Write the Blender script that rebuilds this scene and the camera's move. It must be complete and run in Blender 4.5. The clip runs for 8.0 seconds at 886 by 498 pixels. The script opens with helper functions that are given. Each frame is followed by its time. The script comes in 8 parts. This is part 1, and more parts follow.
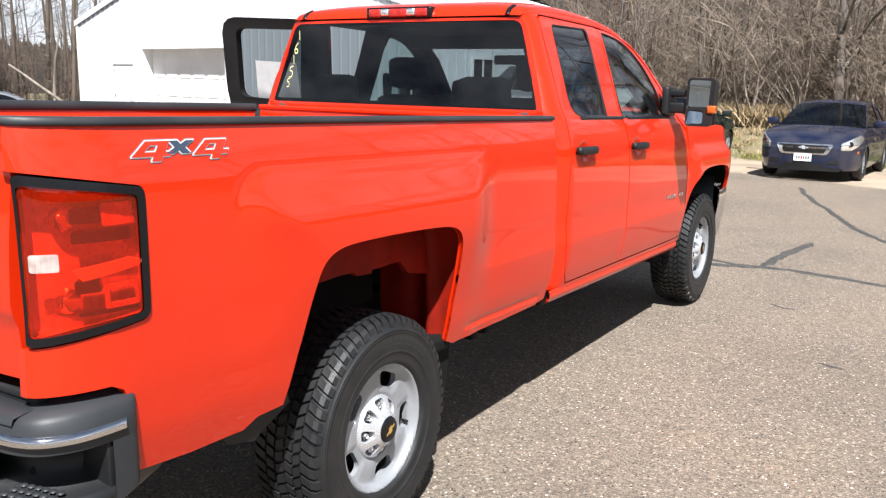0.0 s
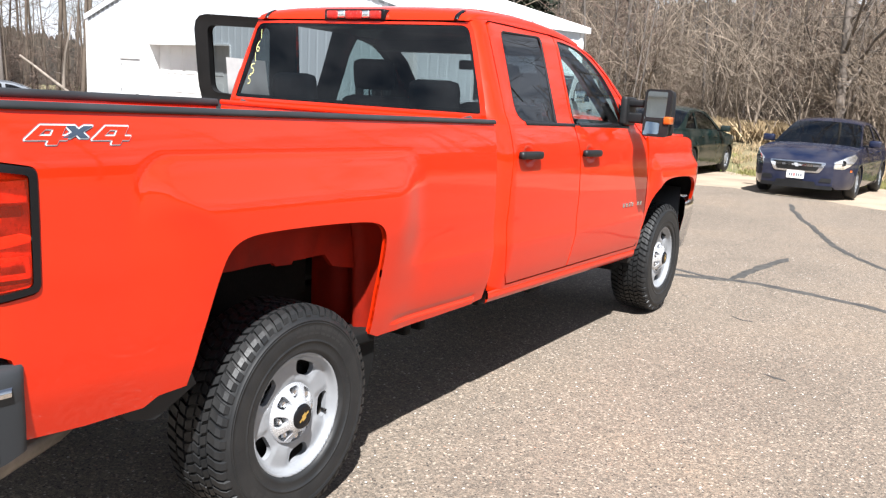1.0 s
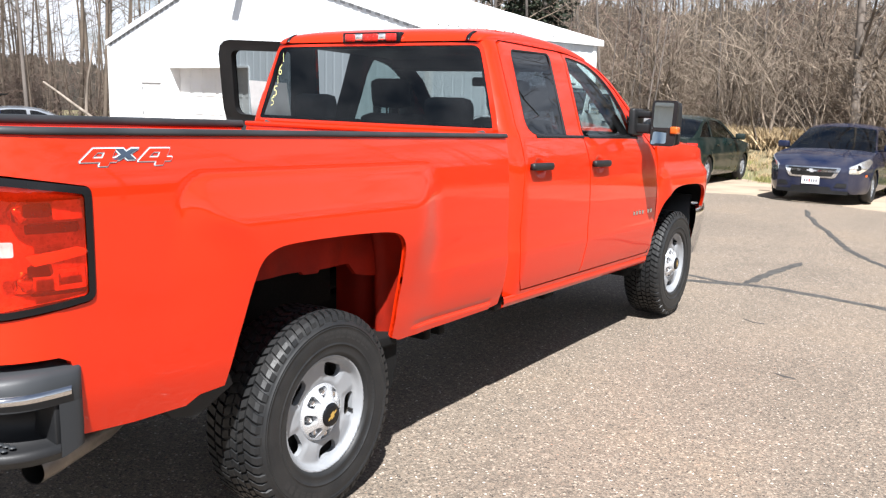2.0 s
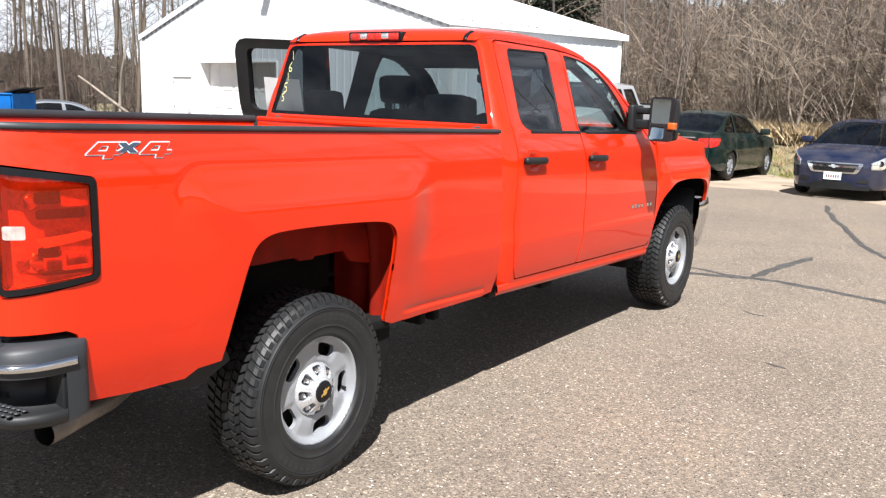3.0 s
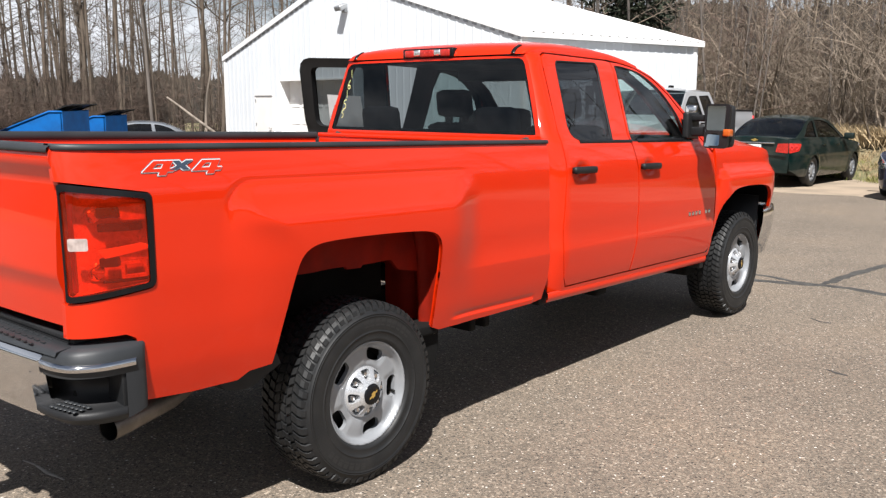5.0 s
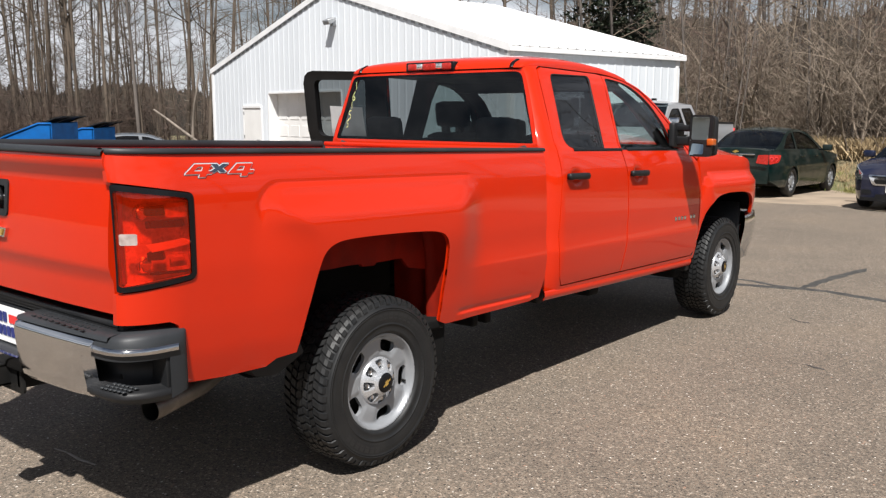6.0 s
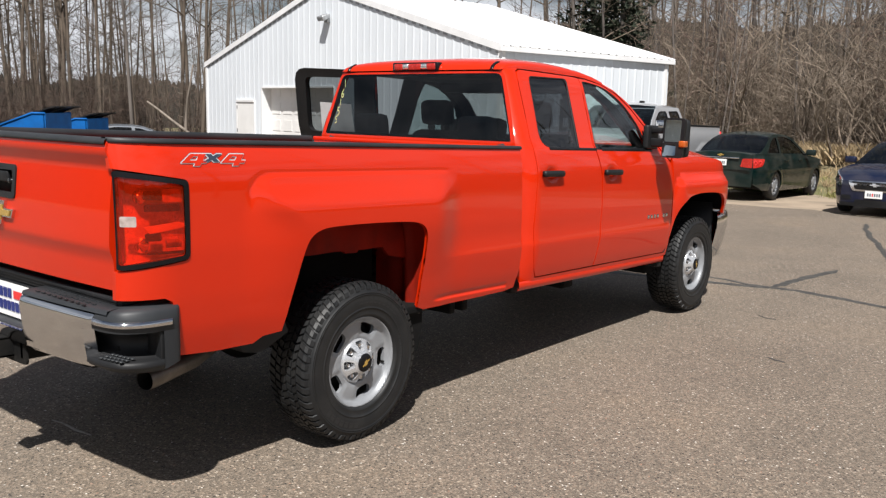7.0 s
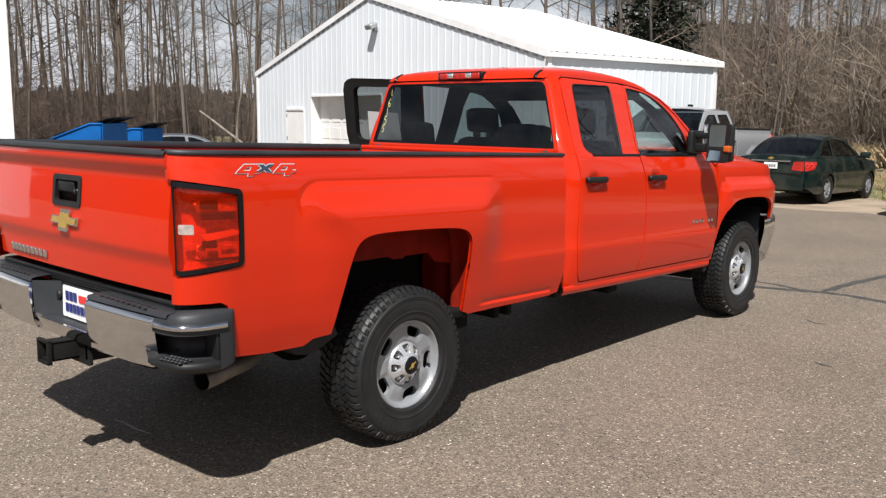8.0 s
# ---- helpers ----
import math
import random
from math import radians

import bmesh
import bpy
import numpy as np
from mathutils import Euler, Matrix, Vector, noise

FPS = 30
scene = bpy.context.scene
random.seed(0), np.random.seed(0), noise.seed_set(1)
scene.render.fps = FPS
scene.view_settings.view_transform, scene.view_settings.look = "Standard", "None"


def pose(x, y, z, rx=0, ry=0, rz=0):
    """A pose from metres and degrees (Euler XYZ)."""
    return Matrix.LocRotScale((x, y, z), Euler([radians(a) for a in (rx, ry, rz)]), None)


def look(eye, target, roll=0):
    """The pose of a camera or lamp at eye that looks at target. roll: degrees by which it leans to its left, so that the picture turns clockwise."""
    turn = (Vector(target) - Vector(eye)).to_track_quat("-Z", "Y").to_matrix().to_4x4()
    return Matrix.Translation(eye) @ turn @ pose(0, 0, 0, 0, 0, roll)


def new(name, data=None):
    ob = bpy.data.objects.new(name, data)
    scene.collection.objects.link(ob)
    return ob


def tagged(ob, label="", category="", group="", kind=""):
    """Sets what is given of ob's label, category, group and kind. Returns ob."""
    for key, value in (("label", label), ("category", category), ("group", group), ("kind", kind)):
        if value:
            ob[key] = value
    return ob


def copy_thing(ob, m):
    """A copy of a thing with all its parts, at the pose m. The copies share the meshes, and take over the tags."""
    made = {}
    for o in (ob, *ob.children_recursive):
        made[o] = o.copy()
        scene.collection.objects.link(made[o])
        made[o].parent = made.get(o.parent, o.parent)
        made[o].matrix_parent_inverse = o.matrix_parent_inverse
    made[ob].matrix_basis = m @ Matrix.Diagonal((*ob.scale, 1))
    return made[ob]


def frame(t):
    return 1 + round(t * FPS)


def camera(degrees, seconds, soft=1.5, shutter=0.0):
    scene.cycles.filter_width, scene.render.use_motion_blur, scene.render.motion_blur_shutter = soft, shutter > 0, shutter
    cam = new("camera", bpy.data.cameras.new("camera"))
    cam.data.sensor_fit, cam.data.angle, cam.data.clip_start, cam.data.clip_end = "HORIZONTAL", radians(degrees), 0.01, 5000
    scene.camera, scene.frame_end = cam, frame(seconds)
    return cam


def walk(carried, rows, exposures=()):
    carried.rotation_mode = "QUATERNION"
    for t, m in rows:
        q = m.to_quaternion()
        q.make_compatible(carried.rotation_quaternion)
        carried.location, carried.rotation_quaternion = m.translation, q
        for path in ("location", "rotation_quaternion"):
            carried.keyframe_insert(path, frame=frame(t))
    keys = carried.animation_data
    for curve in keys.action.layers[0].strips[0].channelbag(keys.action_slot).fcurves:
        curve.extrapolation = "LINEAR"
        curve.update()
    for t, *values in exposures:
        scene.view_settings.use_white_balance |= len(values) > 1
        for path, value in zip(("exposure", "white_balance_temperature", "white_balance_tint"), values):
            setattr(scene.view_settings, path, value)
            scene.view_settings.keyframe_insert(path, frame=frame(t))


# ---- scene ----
cam = camera(53.5, 8.0, 1.3)
PATH = [
    (0, (2.614, -2.378, 1.622), (1.597, -0.7, 1.232), 0.9),
    (0.5, (2.745, -2.347, 1.634), (1.762, -0.646, 1.261), 1.1),
    (1, (2.941, -2.291, 1.616), (1.906, -0.621, 1.238), 2.9),
    (1.5, (3.041, -2.371, 1.625), (1.971, -0.718, 1.279), 1.6),
    (2.8, (3.234, -2.553, 1.629), (2.142, -0.916, 1.267), 1.4),
    (3, (3.343, -2.556, 1.648), (2.211, -0.947, 1.287), 1.5),
    (3.5, (3.509, -2.52, 1.644), (2.325, -0.946, 1.298), 1.8),
    (4, (3.524, -2.524, 1.652), (2.314, -0.973, 1.289), 1.0),
    (4.5, (3.52, -2.55, 1.656), (2.254, -1.042, 1.305), -0.0),
    (4.7, (3.526, -2.546, 1.662), (2.239, -1.057, 1.309), -0.2),
    (5.8, (3.658, -2.783, 1.642), (2.411, -1.244, 1.367), 0.4),
    (6, (3.668, -2.872, 1.645), (2.415, -1.348, 1.337), 0.0),
    (6.5, (3.747, -3.015, 1.66), (2.509, -1.473, 1.36), 0.3),
    (7, (3.899, -3.05, 1.649), (2.66, -1.511, 1.336), 1.2),
    (7.5, (3.985, -3.099, 1.656), (2.69, -1.61, 1.334), 0.9),
    (8, (3.985, -3.124, 1.667), (2.662, -1.655, 1.365), 0.5),
]
EXPOSURE = [(0.0, 1.34, 6120, 10), (1.0, 1.56, 6120, 10), (1.5, 1.55, 6120, 10), (3.0, 1.41, 6200, 10), (3.5, 1.18, 6260, 10), (4.0, 1.10, 6300, 10),
            (4.5, 1.08, 6320, 10), (6.0, 0.66, 6380, 10), (6.5, 0.63, 6380, 10), (8.0, 0.63, 6380, 10)]
walk(cam, [(t, look(eye, target, roll)) for t, eye, target, roll in PATH], EXPOSURE)

# ---- world, sun ----
SUN_DIR = Vector((0.43, -0.55, 1.0)).normalized()          # towards the sun
world = bpy.data.worlds.new("sky")
scene.world = world
world.use_nodes = True
wn, wl = world.node_tree.nodes, world.node_tree.links
wn.clear()
w_out = wn.new("ShaderNodeOutputWorld")
w_bg = wn.new("ShaderNodeBackground")
w_sky = wn.new("ShaderNodeTexSky")
w_sky.sky_type = "NISHITA"
w_sky.sun_disc = False
w_sky.sun_elevation = math.asin(SUN_DIR.z)
w_sky.sun_rotation = math.atan2(SUN_DIR.x, SUN_DIR.y)
w_geo = wn.new("ShaderNodeTexCoord")
w_map = wn.new("ShaderNodeMapping")
w_map.inputs["Scale"].default_value = (1.6, 1.6, 5.0)
w_noise = wn.new("ShaderNodeTexNoise")
w_noise.inputs["Scale"].default_value = 2.2
w_noise.inputs["Detail"].default_value = 8
w_noise.inputs["Roughness"].default_value = 0.6
w_ramp = wn.new("ShaderNodeValToRGB")
w_ramp.color_ramp.elements[0].position, w_ramp.color_ramp.elements[1].position = 0.34, 0.56
w_sep = wn.new("ShaderNodeSeparateXYZ")
w_low = wn.new("ShaderNodeMapRange")                        # cloud banks stand thicker towards the horizon
w_low.inputs["From Min"].default_value, w_low.inputs["From Max"].default_value = 0.05, 0.65
w_low.inputs["To Min"].default_value, w_low.inputs["To Max"].default_value = 1.0, 0.12
w_cover = wn.new("ShaderNodeMath")
w_cover.operation = "MULTIPLY"
w_mix = wn.new("ShaderNodeMixRGB")
w_mix.inputs["Color2"].default_value = (21.0, 21.4, 22.4, 1)   # bright thin cloud
wl.new(w_geo.outputs["Generated"], w_map.inputs["Vector"])
wl.new(w_map.outputs["Vector"], w_noise.inputs["Vector"])
wl.new(w_noise.outputs["Fac"], w_ramp.inputs["Fac"])
wl.new(w_geo.outputs["Generated"], w_sep.inputs["Vector"])
wl.new(w_sep.outputs["Z"], w_low.inputs["Value"])
wl.new(w_ramp.outputs["Color"], w_cover.inputs[0])
wl.new(w_low.outputs["Result"], w_cover.inputs[1])
wl.new(w_cover.outputs["Value"], w_mix.inputs["Fac"])
wl.new(w_sky.outputs["Color"], w_mix.inputs["Color1"])
wl.new(w_mix.outputs["Color"], w_bg.inputs["Color"])
w_bg.inputs["Strength"].default_value = 0.0248
wl.new(w_bg.outputs["Background"], w_out.inputs["Surface"])

sun = new("sun", bpy.data.lights.new("sun", "SUN"))
sun.data.energy = 5.0
sun.data.angle = radians(1.0)
sun.data.color = (1.0, 0.96, 0.905)
sun.matrix_world = look((0, 0, 30), Vector((0, 0, 30)) - SUN_DIR)

# ---- materials ----
def nodes_of(name):
    m = bpy.data.materials.new(name)
    m.use_nodes = True
    n, l = m.node_tree.nodes, m.node_tree.links
    return m, n, l, n["Principled BSDF"]


def surface(name, base, alt=None, scale=8.0, fine=60.0, rough=0.5, rough_var=0.12, metal=0.0, bump=0.1, bump_dist=0.002,
            coat=0.0, spec=0.5, lo=0.4, hi=0.65, stretch=(1, 1, 1), per_object=0.0, coords="Object"):
    """A surface with two scales of variation: broad patches between base and alt, fine grain in relief and gloss."""
    m, n, l, p = nodes_of(name)
    tc = n.new("ShaderNodeTexCoord")
    mp = n.new("ShaderNodeMapping")
    mp.inputs["Scale"].default_value = stretch
    l.new(tc.outputs[coords], mp.inputs["Vector"])
    broad, grain = n.new("ShaderNodeTexNoise"), n.new("ShaderNodeTexNoise")
    broad.inputs["Scale"].default_value, broad.inputs["Detail"].default_value = scale, 5
    grain.inputs["Scale"].default_value, grain.inputs["Detail"].default_value = fine, 4
    for k in (broad, grain):
        l.new(mp.outputs["Vector"], k.inputs["Vector"])
    ramp = n.new("ShaderNodeValToRGB")
    ramp.color_ramp.elements[0].position, ramp.color_ramp.elements[1].position = lo, hi
    ramp.color_ramp.elements[0].color = (*base, 1)
    ramp.color_ramp.elements[1].color = (*(alt or [min(1, c * 1.15) for c in base]), 1)
    l.new(broad.outputs["Fac"], ramp.inputs["Fac"])
    last = ramp.outputs["Color"]
    if per_object:
        info, hue = n.new("ShaderNodeObjectInfo"), n.new("ShaderNodeHueSaturation")
        rng = n.new("ShaderNodeMapRange")
        rng.inputs["To Min"].default_value, rng.inputs["To Max"].default_value = 1 - per_object, 1 + per_object
        l.new(info.outputs["Random"], rng.inputs["Value"])
        l.new(rng.outputs["Result"], hue.inputs["Value"])
        l.new(last, hue.inputs["Color"])
        last = hue.outputs["Color"]
    l.new(last, p.inputs["Base Color"])
    rr = n.new("ShaderNodeMapRange")
    rr.inputs["To Min"].default_value, rr.inputs["To Max"].default_value = max(0.02, rough - rough_var), min(1, rough + rough_var)
    l.new(grain.outputs["Fac"], rr.inputs["Value"])
    l.new(rr.outputs["Result"], p.inputs["Roughness"])
    p.inputs["Metallic"].default_value = metal
    p.inputs["Specular IOR Level"].default_value = spec
    p.inputs["Coat Weight"].default_value = coat
    p.inputs["Coat Roughness"].default_value = 0.03
    if bump:
        b = n.new("ShaderNodeBump")
        b.inputs["Strength"].default_value, b.inputs["Distance"].default_value = bump, bump_dist
        l.new(grain.outputs["Fac"], b.inputs["Height"])
        l.new(b.outputs["Normal"], p.inputs["Normal"])
    return m


def glass(name, tint, gloss_rough=0.01, gloss=1.0, body=None, share=0.0):
    """A thin pane: tinted see-through, with a clear reflection that grows at grazing angles."""
    m, n, l, p = nodes_of(name)
    n.remove(p)
    out = n["Material Output"]
    tr, gl, mx, fr = n.new("ShaderNodeBsdfTransparent"), n.new("ShaderNodeBsdfGlossy"), n.new("ShaderNodeMixShader"), n.new("ShaderNodeLayerWeight")
    tr.inputs["Color"].default_value = (*tint, 1)
    gl.inputs["Roughness"].default_value = gloss_rough
    gl.inputs["Color"].default_value = (gloss, gloss, gloss, 1)
    pw, sc = n.new("ShaderNodeMath"), n.new("ShaderNodeMath")
    pw.operation, sc.operation = "POWER", "MULTIPLY_ADD"
    pw.inputs[1].default_value, sc.inputs[1].default_value, sc.inputs[2].default_value = 4.2, 0.88, 0.055
    l.new(fr.outputs["Facing"], pw.inputs[0])
    l.new(pw.outputs["Value"], sc.inputs[0])
    l.new(sc.outputs["Value"], mx.inputs["Fac"])
    through_light = tr.outputs["BSDF"]
    if body:
        df, m2 = n.new("ShaderNodeBsdfDiffuse"), n.new("ShaderNodeMixShader")
        df.inputs["Color"].default_value, m2.inputs["Fac"].default_value = (*body, 1), share
        l.new(through_light, m2.inputs[1])
        l.new(df.outputs["BSDF"], m2.inputs[2])
        through_light = m2.outputs["Shader"]
    l.new(through_light, mx.inputs[1])
    l.new(gl.outputs["BSDF"], mx.inputs[2])
    l.new(mx.outputs["Shader"], out.inputs["Surface"])
    return m


def paint(name, base, dust=(0.35, 0.30, 0.25), dust_amount=0.10, metal=0.0):
    """Car paint: clear coat over colour, with a faint film of road dust."""
    m, n, l, p = nodes_of(name)
    tc = n.new("ShaderNodeTexCoord")
    a, b = n.new("ShaderNodeTexNoise"), n.new("ShaderNodeTexNoise")
    a.inputs["Scale"].default_value, a.inputs["Detail"].default_value = 2.5, 8
    b.inputs["Scale"].default_value, b.inputs["Detail"].default_value = 240, 2
    for k in (a, b):
        l.new(tc.outputs["Object"], k.inputs["Vector"])
    rng = n.new("ShaderNodeMapRange")
    rng.inputs["From Min"].default_value, rng.inputs["From Max"].default_value = 0.4, 0.75
    rng.inputs["To Max"].default_value = dust_amount
    l.new(a.outputs["Fac"], rng.inputs["Value"])
    mx = n.new("ShaderNodeMixRGB")
    mx.inputs["Color1"].default_value, mx.inputs["Color2"].default_value = (*base, 1), (*dust, 1)
    l.new(rng.outputs["Result"], mx.inputs["Fac"])
    l.new(mx.outputs["Color"], p.inputs["Base Color"])
    rr = n.new("ShaderNodeMapRange")
    rr.inputs["To Min"].default_value, rr.inputs["To Max"].default_value = 0.42, 0.58
    l.new(a.outputs["Fac"], rr.inputs["Value"])
    l.new(rr.outputs["Result"], p.inputs["Roughness"])
    p.inputs["Metallic"].default_value = metal
    p.inputs["Specular IOR Level"].default_value = 0.10
    p.inputs["Coat Weight"].default_value = 0.8
    p.inputs["Coat IOR"].default_value = 1.5
    p.inputs["Coat Roughness"].default_value = 0.03
    bp = n.new("ShaderNodeBump")
    bp.inputs["Strength"].default_value, bp.inputs["Distance"].default_value = 0.02, 0.0006
    l.new(b.outputs["Fac"], bp.inputs["Height"])
    l.new(bp.outputs["Normal"], p.inputs["Normal"])
    return m


def asphalt(name):
    m, n, l, p = nodes_of(name)
    tc = n.new("ShaderNodeTexCoord")
    stones, small = n.new("ShaderNodeTexVoronoi"), n.new("ShaderNodeTexVoronoi")
    stones.inputs["Scale"].default_value, small.inputs["Scale"].default_value = 105, 260
    patch, fine = n.new("ShaderNodeTexNoise"), n.new("ShaderNodeTexNoise")
    patch.inputs["Scale"].default_value, patch.inputs["Detail"].default_value = 0.55, 9
    patch.inputs["Roughness"].default_value = 0.65
    fine.inputs["Scale"].default_value, fine.inputs["Detail"].default_value = 26, 6
    for k in (stones, small, patch, fine):
        l.new(tc.outputs["Object"], k.inputs["Vector"])

    def ramp(src, stops):
        r = n.new("ShaderNodeValToRGB")
        while len(r.color_ramp.elements) < len(stops):
            r.color_ramp.elements.new(0.5)
        for e, (pos, col) in zip(r.color_ramp.elements, stops):
            e.position, e.color = pos, (*col, 1)
        l.new(src, r.inputs["Fac"])
        return r.outputs["Color"]

    def mix(kind, f, a, b):
        x = n.new("ShaderNodeMixRGB")
        x.blend_type = kind
        for key, v in (("Fac", f), ("Color1", a), ("Color2", b)):
            if hasattr(v, "is_linked"):
                l.new(v, x.inputs[key])
            else:
                x.inputs[key].default_value = v
        return x.outputs["Color"]

    def first(col):
        s = n.new("ShaderNodeSeparateColor")
        l.new(col, s.inputs["Color"])
        return s.outputs["Red"]

    tone = ramp(first(stones.outputs["Color"]), [(0.0, (0.040, 0.037, 0.034)), (0.35, (0.095, 0.087, 0.077)), (0.62, (0.155, 0.135, 0.115)),
                                                 (0.84, (0.21, 0.175, 0.145)), (0.955, (0.26, 0.235, 0.21)), (0.985, (0.46, 0.42, 0.375))])
    grit = ramp(first(small.outputs["Color"]), [(0.0, (0.06, 0.055, 0.05)), (0.5, (0.13, 0.115, 0.10)), (0.95, (0.20, 0.18, 0.16)), (1.0, (0.36, 0.34, 0.31))])
    both = mix("MIX", 0.5, tone, grit)
    broad = ramp(patch.outputs["Fac"], [(0.3, (0.92, 0.86, 0.78)), (0.5, (1.14, 1.055, 0.95)), (0.68, (1.28, 1.15, 0.99))])
    both = mix("MULTIPLY", 1.0, both, broad)
    mid = ramp(fine.outputs["Fac"], [(0.35, (0.93, 0.92, 0.92)), (0.65, (1.08, 1.07, 1.06))])
    both = mix("MULTIPLY", 1.0, both, mid)
    # single pale and dark stones
    def math_node(op, a, b):
        q = n.new("ShaderNodeMath")
        q.operation = op
        for i, v in enumerate((a, b)):
            if hasattr(v, "is_linked"):
                l.new(v, q.inputs[i])
            else:
                q.inputs[i].default_value = v
        return q.outputs["Value"]
    lone = n.new("ShaderNodeTexVoronoi")
    lone.inputs["Scale"].default_value = 64
    l.new(tc.outputs["Object"], lone.inputs["Vector"])
    chance = n.new("ShaderNodeSeparateColor")
    l.new(lone.outputs["Color"], chance.inputs["Color"])
    size = math_node("MULTIPLY_ADD", chance.outputs["Blue"], 0.26)
    size.node.inputs[2].default_value = 0.10
    near = math_node("LESS_THAN", lone.outputs["Distance"], size)
    pale = math_node("MULTIPLY", near, math_node("GREATER_THAN", chance.outputs["Red"], 0.85))
    dark = math_node("MULTIPLY", near, math_node("LESS_THAN", chance.outputs["Red"], 0.22))
    both = mix("MIX", pale, both, ramp(chance.outputs["Green"], [(0.0, (0.30, 0.17, 0.115)), (0.3, (0.34, 0.26, 0.20)), (0.62, (0.46, 0.41, 0.35)), (1.0, (0.66, 0.62, 0.56))]))
    both = mix("MIX", dark, both, (0.030, 0.027, 0.025, 1))
    l.new(both, p.inputs["Base Color"])
    p.inputs["Roughness"].default_value = 0.82
    p.inputs["Specular IOR Level"].default_value = 0.35
    b = n.new("ShaderNodeBump")
    b.inputs["Strength"].default_value, b.inputs["Distance"].default_value = 0.40, 0.004
    l.new(stones.outputs["Distance"], b.inputs["Height"])
    b2 = n.new("ShaderNodeBump")
    b2.inputs["Strength"].default_value, b2.inputs["Distance"].default_value = 0.25, 0.01
    l.new(fine.outputs["Fac"], b2.inputs["Height"])
    l.new(b.outputs["Normal"], b2.inputs["Normal"])
    l.new(b2.outputs["Normal"], p.inputs["Normal"])
    return m


RED = paint("red_orange_paint", (0.55, 0.0185, 0.0004), dust_amount=0.006)
BLUE_PAINT = paint("dark_blue_paint", (0.005, 0.0095, 0.032), metal=0.2)
GREEN_PAINT = paint("dark_green_paint", (0.0008, 0.0100, 0.0095), metal=0.1)
SILVER_PAINT = paint("silver_paint", (0.40, 0.41, 0.43), metal=0.4)
GREY_PAINT = paint("grey_paint", (0.085, 0.095, 0.11), metal=0.4)
ASPHALT = asphalt("asphalt")
SEALER = surface("crack_sealer", (0.036, 0.034, 0.032), (0.066, 0.062, 0.056), scale=14, fine=90, rough=0.7, bump=0.3)
PALE_STREAK = surface("pale_streak_surface", (0.36, 0.33, 0.29), (0.24, 0.22, 0.19), scale=20, fine=120, rough=0.9, bump=0.3)
SAND = surface("sandy_gravel", (0.33, 0.26, 0.19), (0.22, 0.175, 0.13), scale=1.1, fine=70, rough=0.9, bump=0.6, bump_dist=0.01)
LITTER = surface("leaf_litter", (0.19, 0.145, 0.09), (0.10, 0.115, 0.04), scale=0.25, fine=22, rough=0.95, bump=0.9, bump_dist=0.03)
PLASTIC = surface("black_plastic", (0.009, 0.0095, 0.0105), (0.014, 0.014, 0.015), scale=6, fine=350, rough=0.5, spec=0.3, bump=0.25, bump_dist=0.0006)
GREY_PLASTIC = surface("charcoal_plastic", (0.020, 0.0222, 0.025), (0.028, 0.0305, 0.034), scale=5, fine=350, rough=0.5, spec=0.35, bump=0.25, bump_dist=0.0006)
DULL_BLACK = surface("dull_black_steel", (0.006, 0.006, 0.006), (0.013, 0.012, 0.011), scale=7, fine=120, rough=0.7, spec=0.2, bump=0.3)
TRIM_BLACK = surface("gloss_black_trim", (0.006, 0.006, 0.007), scale=6, rough=0.22, spec=0.25, bump=0)
# black parts, with underbody and wheel-well shade put into the colour
SHADE_BLACK = surface("shade_black_underbody", (0.003, 0.003, 0.003), (0.007, 0.0065, 0.006), scale=7, fine=120, rough=0.85, spec=0.2, bump=0.3)
# body red without gloss, darkened: the wheel well's shade is in the colour
SHADED_RED = surface("shaded_red_inner_paint", (0.23, 0.009, 0.002), (0.15, 0.008, 0.003), scale=6, fine=90, rough=0.65, spec=0.12, bump=0.15)
CHROME = surface("chrome", (0.72, 0.72, 0.73), (0.64, 0.64, 0.65), scale=3, fine=150, rough=0.09, rough_var=0.05, metal=1, bump=0.02)
ALLOY = surface("silver_wheel_paint", (0.27, 0.28, 0.295), (0.235, 0.245, 0.26), scale=9, fine=200, rough=0.40, metal=0.2, bump=0.04, coat=0.3)
CAP_SILVER = surface("bright_wheel_cap", (0.60, 0.61, 0.63), (0.55, 0.56, 0.58), scale=9, fine=200, rough=0.26, metal=0.6, bump=0.04, coat=0.4)
STEEL = surface("dull_steel_pipe", (0.24, 0.215, 0.19), (0.15, 0.135, 0.12), scale=12, fine=120, rough=0.42, metal=0.8, bump=0.15)
RUBBER = surface("tyre_rubber", (0.0085, 0.0092, 0.0102), (0.0145, 0.0146, 0.0148), scale=9, fine=160, rough=0.54, spec=0.42, bump=0.3, bump_dist=0.0015)
RUBBER_MARK = surface("raised_rubber_letters", (0.013, 0.013, 0.0135), scale=9, fine=160, rough=0.55, bump=0.1)
CLOTH = surface("dark_seat_cloth", (0.030, 0.030, 0.033), (0.045, 0.045, 0.05), scale=14, fine=300, rough=0.9, bump=0.4)
GOLD = surface("gold_emblem", (0.70, 0.47, 0.13), scale=20, rough=0.3, metal=0.7, bump=0.05)
WHITE_VINYL = surface("white_vinyl", (0.80, 0.80, 0.80), (0.74, 0.74, 0.74), scale=20, rough=0.4, bump=0)
SILVER_VINYL = surface("silver_vinyl", (0.66, 0.66, 0.67), (0.58, 0.58, 0.59), scale=20, rough=0.35, metal=0.1, bump=0)
NAVY_VINYL = surface("navy_vinyl", (0.02, 0.03, 0.16), scale=20, rough=0.4, bump=0)
